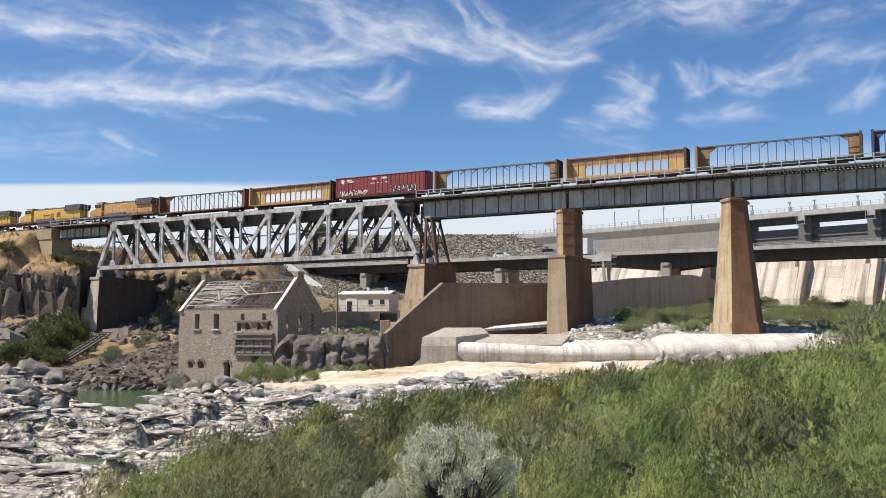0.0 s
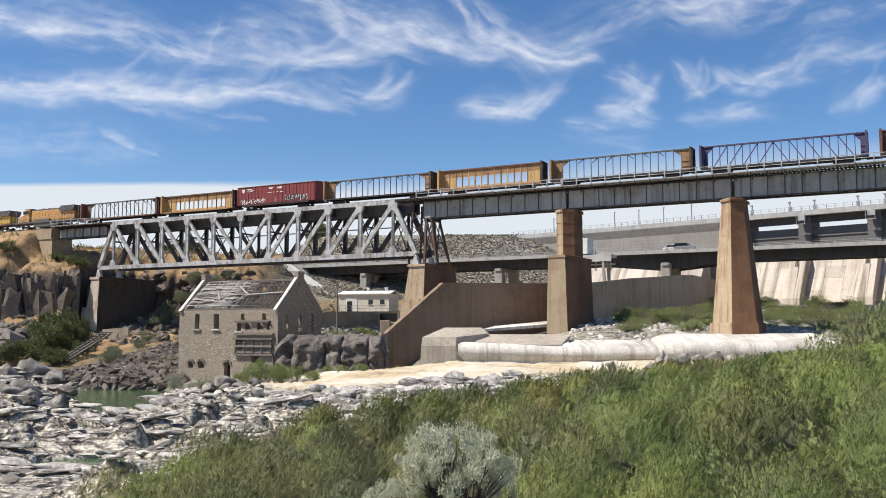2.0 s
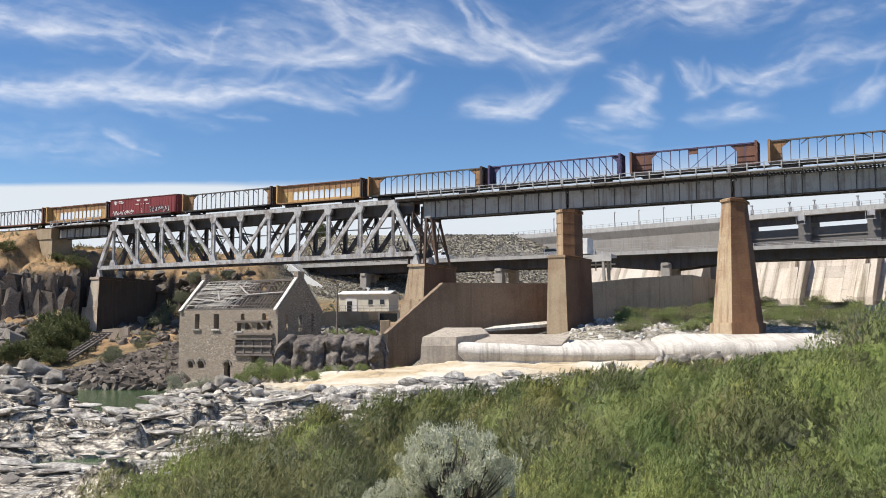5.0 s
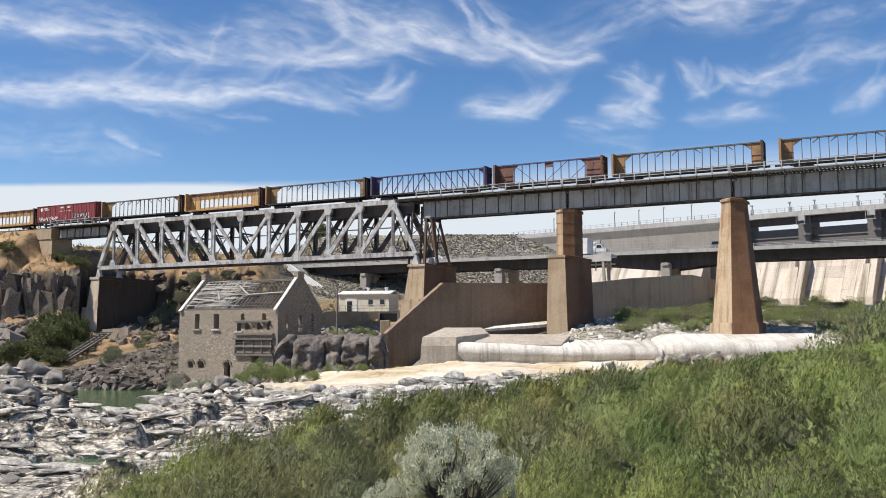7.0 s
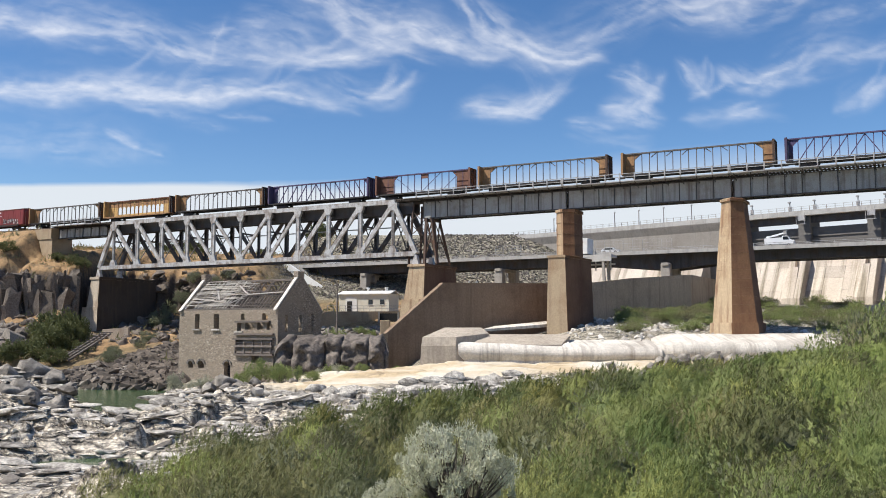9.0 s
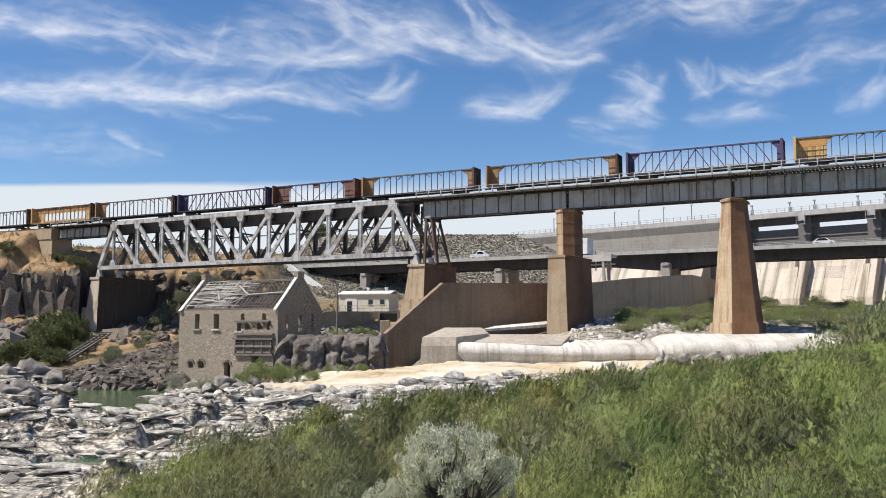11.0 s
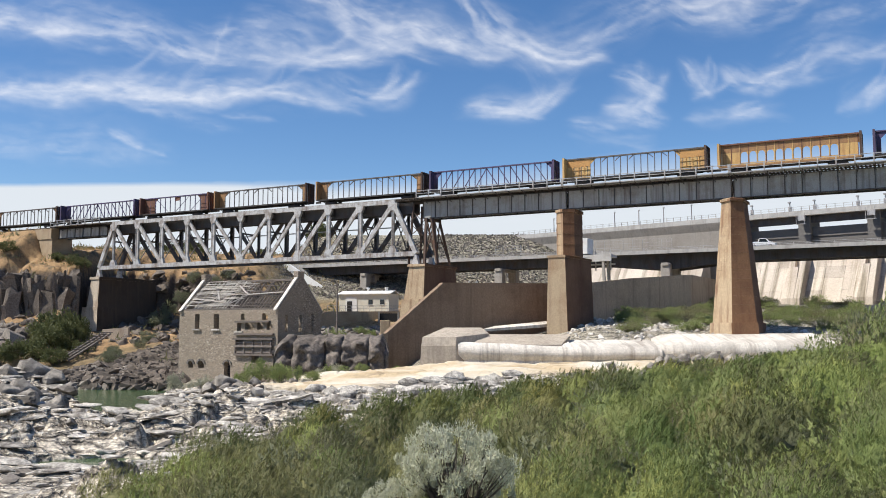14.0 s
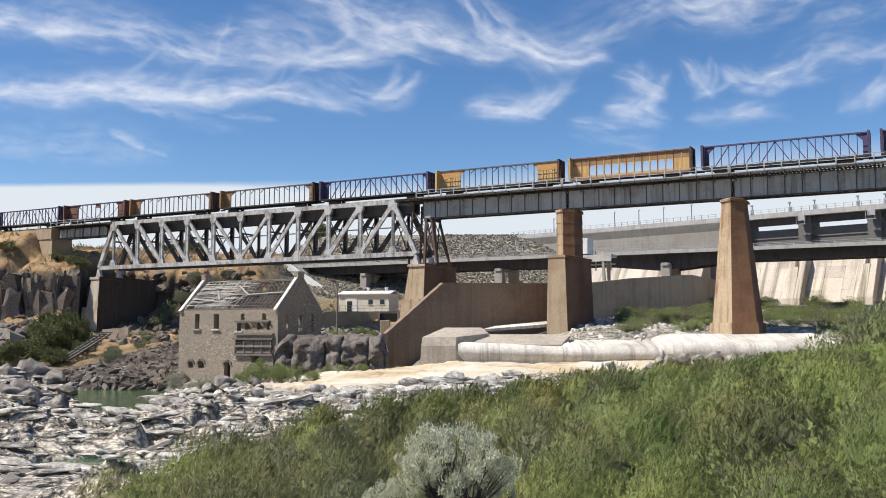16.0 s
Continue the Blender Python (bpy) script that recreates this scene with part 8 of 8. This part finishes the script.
def cirrus_sheet():
    """All streamers on one thin shell: soft across, frayed at the ends, combed along their length."""
    gx, gy = np.meshgrid(np.arange(-240, 1820, 3.6), np.arange(-110, 310, 3.0))
    wx = gx + 34 * (fbm(gx / 120 + 40, gy / 70 + 40, 4, 201) - .5)
    wy = gy + 26 * (fbm(gx / 90 + 40, gy / 48 + 40, 4, 207) - .5)
    total = np.zeros(gx.shape)
    for no, (spine, thick, strength) in enumerate(STREAMERS):
        P = np.array([spine[0], *spine, spine[-1]], float)
        n = 40
        pts = []
        for i in range(n + 1):
            t = i / n * (len(spine) - 1)
            k = min(int(t), len(spine) - 2)
            f = t - k
            a, b, c, d = P[k:k + 4]
            pts.append(.5 * (2 * b + (c - a) * f + (2 * a - 5 * b + 4 * c - d) * f * f + (3 * b - a - 3 * c + d) * f ** 3))
        pts = np.array(pts)
        tan = np.gradient(pts, axis=0)
        tan /= np.linalg.norm(tan, axis=1, keepdims=True) + 1e-9
        arc = np.concatenate([[0], np.cumsum(np.linalg.norm(np.diff(pts, axis=0), axis=1))])
        lo, hi = pts.min(0) - 2.6 * thick - 20, pts.max(0) + 2.6 * thick + 20
        sel = (gx > lo[0]) & (gx < hi[0]) & (gy > lo[1]) & (gy < hi[1])
        if not sel.any():
            continue
        q = np.stack([wx[sel], wy[sel]], 1)
        near = np.argmin((q[:, None, 0] - pts[None, :, 0]) ** 2 + (q[:, None, 1] - pts[None, :, 1]) ** 2, axis=1)
        off = q - pts[near]
        along = arc[near] + (off * tan[near]).sum(1)
        across = off[:, 0] * tan[near][:, 1] - off[:, 1] * tan[near][:, 0]
        u = np.clip(along / arc[-1], -.3, 1.3)
        wide = thick * (1 - .55 * np.clip(np.abs(2 * u - 1), 0, 1) ** 2) * np.where(across > 0, 1.15, .8)
        comb = np.clip((fbm(along / 46 + no * 7.3 + 60, across / 9 + no * 3.1 + 60, 4, 211) - .30) / .38, 0, 1)
        fluff = np.clip((fbm(along / 30 + no * 5.7 + 60, across / 22 + no * 1.9 + 60, 4, 223) - .28) / .40, 0, 1)
        ends = smooth(-.06, .22, u) * smooth(1.06, .78, u)
        total[sel] += strength * np.exp(-1.1 * (across / wide) ** 2) * ends * (.12 + .88 * comb * (.35 + .65 * fluff))
    alpha = .82 * (1 - np.exp(-.62 * total))
    h, w = gx.shape
    x, y = (gx - 784) / 1600, (441 - gy) / 1600
    d = np.stack([x, math.cos(TIP) - y * math.sin(TIP), math.sin(TIP) + y * math.cos(TIP)], -1)
    d = d / np.linalg.norm(d, axis=-1, keepdims=True) * 4200
    i, j = np.meshgrid(np.arange(h - 1), np.arange(w - 1), indexing="ij")
    f = np.stack([i * w + j, i * w + j + 1, (i + 1) * w + j + 1, (i + 1) * w + j], -1).reshape(-1, 4)
    top = np.maximum.reduce([alpha.ravel()[f[:, k]] for k in range(4)])
    ob = fast_mesh("cirrus_sheet", d.reshape(-1, 3), f[top > .004], M["cloud"], "", "", CLOUDS)
    me = ob.data
    idx = np.empty(len(me.loops), np.int32)
    me.loops.foreach_get("vertex_index", idx)
    uv = np.stack([gx.ravel() / 60, gy.ravel() / 60], 1)[idx]
    me.uv_layers.new(name="flow").data.foreach_set("uv", uv.astype(np.float32).ravel())
    me.attributes.new("opacity", "FLOAT", "POINT").data.foreach_set("value", alpha.ravel().astype(np.float32))


def cloud_bank():
    """A ring of low cloud round the horizon: a firm edge to one side of the bridge, thinning haze to the other."""
    bm = B()
    lay, flow = bm.loops.layers.uv.new("mask"), bm.loops.layers.uv.new("flow")
    n, rows, grid = 144, 14, []
    for i in range(n + 1):
        az = -180 + 360 * i / n
        px = 784 + 1600 * math.tan(radians(max(-60, min(60, az))))
        top = np.interp(px, [0, 250, 430, 620, 760, 900, 1100, 1568, 2400], [321, 318, 319, 315, 305, 290, 262, 232, 250])
        soft = np.interp(px, [0, 400, 520, 640, 800, 1100, 1568], [10, 12, 26, 42, 62, 86, 100])
        for j in range(rows + 1):
            py = 620 - 460 * j / rows
            el = math.atan((585 - py) / 1600 * max(.7, math.cos(radians(az))))
            d = Vector((math.sin(radians(az)) * math.cos(el), math.cos(radians(az)) * math.cos(el), math.sin(el)))
            grid.append((bm.verts.new(d * 4420), (.12 + 5 / soft, (py - top) / soft), (az * .46, py / 60)))
    for i in range(n):
        for j in range(rows):
            q = [i * (rows + 1) + j, (i + 1) * (rows + 1) + j, (i + 1) * (rows + 1) + j + 1, i * (rows + 1) + j + 1]
            f = bm.faces.new([grid[k][0] for k in q])
            for lp, k in zip(f.loops, q):
                lp[lay].uv, lp[flow].uv = grid[k][1], grid[k][2]
    return part("cloud_bank", bm, M["bank"], CLOUDS)


cloud_bank()
# long streamers
cloud([(-260, 10), (-60, 32), (60, 42), (150, 46), (220, 64), (290, 84), (370, 100), (480, 108)], 30, 1.15)
cloud([(-200, 20), (-20, 40), (100, 48), (200, 62)], 22, 1.1)
cloud([(-200, 30), (100, 50), (300, 92), (520, 118)], 52, .16)
cloud([(320, 46), (430, 68), (500, 86), (550, 103), (610, 98), (690, 74)], 22, .95)
cloud([(270, 84), (400, 106), (490, 106), (560, 108), (670, 92)], 16, .8)
cloud([(300, 60), (480, 90), (720, 96)], 50, .12)
cloud([(-320, 180), (-80, 168), (60, 160), (180, 160), (290, 168), (380, 169), (450, 161), (510, 164), (600, 186)], 24, 1.7)
cloud([(-260, 180), (0, 168), (140, 165), (280, 170), (430, 171)], 15, 1.5)
cloud([(-200, 186), (120, 168), (360, 172), (620, 178)], 44, .14)
cloud([(180, 168), (340, 170), (470, 168), (590, 184)], 12, 1.2)
cloud([(540, 140), (620, 164), (665, 172), (705, 162), (750, 138)], 22, .85)
cloud([(640, 172), (690, 166), (735, 148)], 10, 1.0)
cloud([(400, -30), (560, 0), (630, 34), (700, 56), (780, 66), (850, 96), (910, 112)], 32, 1.3)
cloud([(640, 44), (720, 58), (820, 82)], 15, 1.5)
cloud([(450, -20), (640, 30), (860, 90)], 56, .16)
cloud([(790, -40), (835, 30), (880, 64), (925, 88), (965, 104), (1065, 112)], 28, 1.35)
cloud([(870, 52), (935, 92), (975, 106), (1060, 111)], 14, 1.25)
cloud([(930, 112), (1030, 68), (1100, 30), (1200, -20)], 46, .42)
cloud([(1080, -34), (1180, 14), (1230, 28), (1310, 18), (1460, -16)], 36, .95)
cloud([(1160, 10), (1235, 28), (1330, 14)], 20, .7)
cloud([(1400, 44), (1500, 26), (1600, 8)], 22, .5)
# smaller tufts, each with a tail
cloud([(796, 206), (855, 190), (905, 194), (950, 184), (992, 150)], 22, .9)
cloud([(815, 200), (875, 194), (950, 206)], 18, 1.3)
cloud([(985, 220), (1030, 219), (1075, 226)], 10, .8)
cloud([(1040, 200), (1095, 203), (1165, 220)], 20, 1.25)
cloud([(1060, 138), (1105, 150), (1160, 172)], 20, 1.05)
cloud([(1140, 160), (1115, 184), (1092, 208)], 13, .6)
cloud([(1192, 104), (1212, 140), (1244, 176)], 17, 1.0)
cloud([(1205, 174), (1240, 164), (1275, 140)], 12, .8)
cloud([(1255, 120), (1300, 148), (1335, 158), (1385, 146)], 21, 1.25)
cloud([(1330, 148), (1410, 114), (1480, 100), (1570, 96)], 36, .55)
cloud([(1190, 210), (1260, 208), (1355, 198)], 15, .9)
cloud([(1465, 202), (1508, 184), (1560, 148)], 19, .9)
cloud([(1530, 104), (1580, 90), (1660, 76)], 22, .7)
cloud([(168, 232), (205, 245), (246, 264)], 7, 1.5)
cloud([(240, 258), (262, 267), (284, 274)], 5, .7)
cloud([(365, 198), (415, 211), (470, 217)], 7, .7)
cloud([(-80, 250), (80, 256), (180, 262), (300, 274)], 36, .42)
cloud([(400, 34), (500, 54), (590, 70)], 32, .45)
cloud([(980, 232), (1060, 248), (1150, 254)], 24, .3)


def wisps(x, y, reach, angle, n, spread, seed, strength):
    """A brush of fine fibres that sweep off a cloud; angle: degrees up from level."""
    q = random.Random(seed)
    for _ in range(n):
        x0, y0 = x + q.uniform(-1.2, 1.2) * spread, y + q.gauss(0, 5)
        a, k, r = radians(angle + q.gauss(0, 9)), radians(q.gauss(10, 10)), reach * q.uniform(.7, 1.5)
        p1 = (x0 + r * .5 * math.cos(a), y0 - r * .5 * math.sin(a))
        cloud([(x0, y0), p1, (p1[0] + r * .5 * math.cos(a + k), p1[1] - r * .5 * math.sin(a + k))], q.uniform(6, 14), strength * q.uniform(.3, .7))


wisps(120, 48, 150, -6, 5, 90, 1, .7)
wisps(420, 96, 150, -4, 6, 80, 2, .8)
wisps(560, 96, 130, 16, 5, 50, 3, .8)
wisps(60, 168, 170, 2, 6, 120, 4, 1.1)
wisps(360, 166, 120, 24, 6, 90, 5, .9)
wisps(520, 165, 90, -14, 3, 30, 6, .8)
wisps(680, 168, 70, 36, 5, 22, 7, .9)
wisps(600, 30, 160, -26, 5, 50, 8, .8)
wisps(780, 70, 130, -18, 4, 40, 9, .9)
wisps(860, 50, 120, -44, 6, 26, 10, .8)
wisps(970, 104, 130, 30, 5, 36, 11, .5)
wisps(1180, 20, 150, 14, 8, 60, 12, .6)
wisps(880, 194, 80, 30, 5, 42, 13, .7)
wisps(1095, 206, 60, 42, 5, 24, 14, .8)
wisps(1120, 160, 60, 50, 4, 18, 15, .7)
wisps(1225, 160, 50, 64, 4, 12, 16, .8)
wisps(1320, 154, 120, 26, 7, 26, 17, .8)
wisps(1430, 112, 120, 16, 5, 40, 18, .5)
wisps(1250, 208, 80, 8, 4, 34, 19, .7)
wisps(1505, 186, 70, 42, 4, 14, 20, .8)


cirrus_sheet()

# ---- what moves ----
SPEED = 11.6


def motions():
    for c, mid in TRAIN:
        walk(c, [(t, TRACK @ pose(mid + SPEED * t, 0, RAIL)) for t in (0.0, 4.0, 8.0, 12.0, 16.0)])
    for v, t0, u0, u1, t1 in VEHICLES:
        k = (u1 - u0) / (t1 - t0)
        walk(v, [(t, TRACK @ pose(u0 + k * (t - t0), ROAD_Y - 2.6, ROAD_Z)) for t in (0.0, 8.0, 16.0)])
    walk(CLOUDS, [(0.0, pose(*EYE, 0, 0, 0.05)), (16.0, pose(*EYE, 0, 0, -0.55))])


motions()
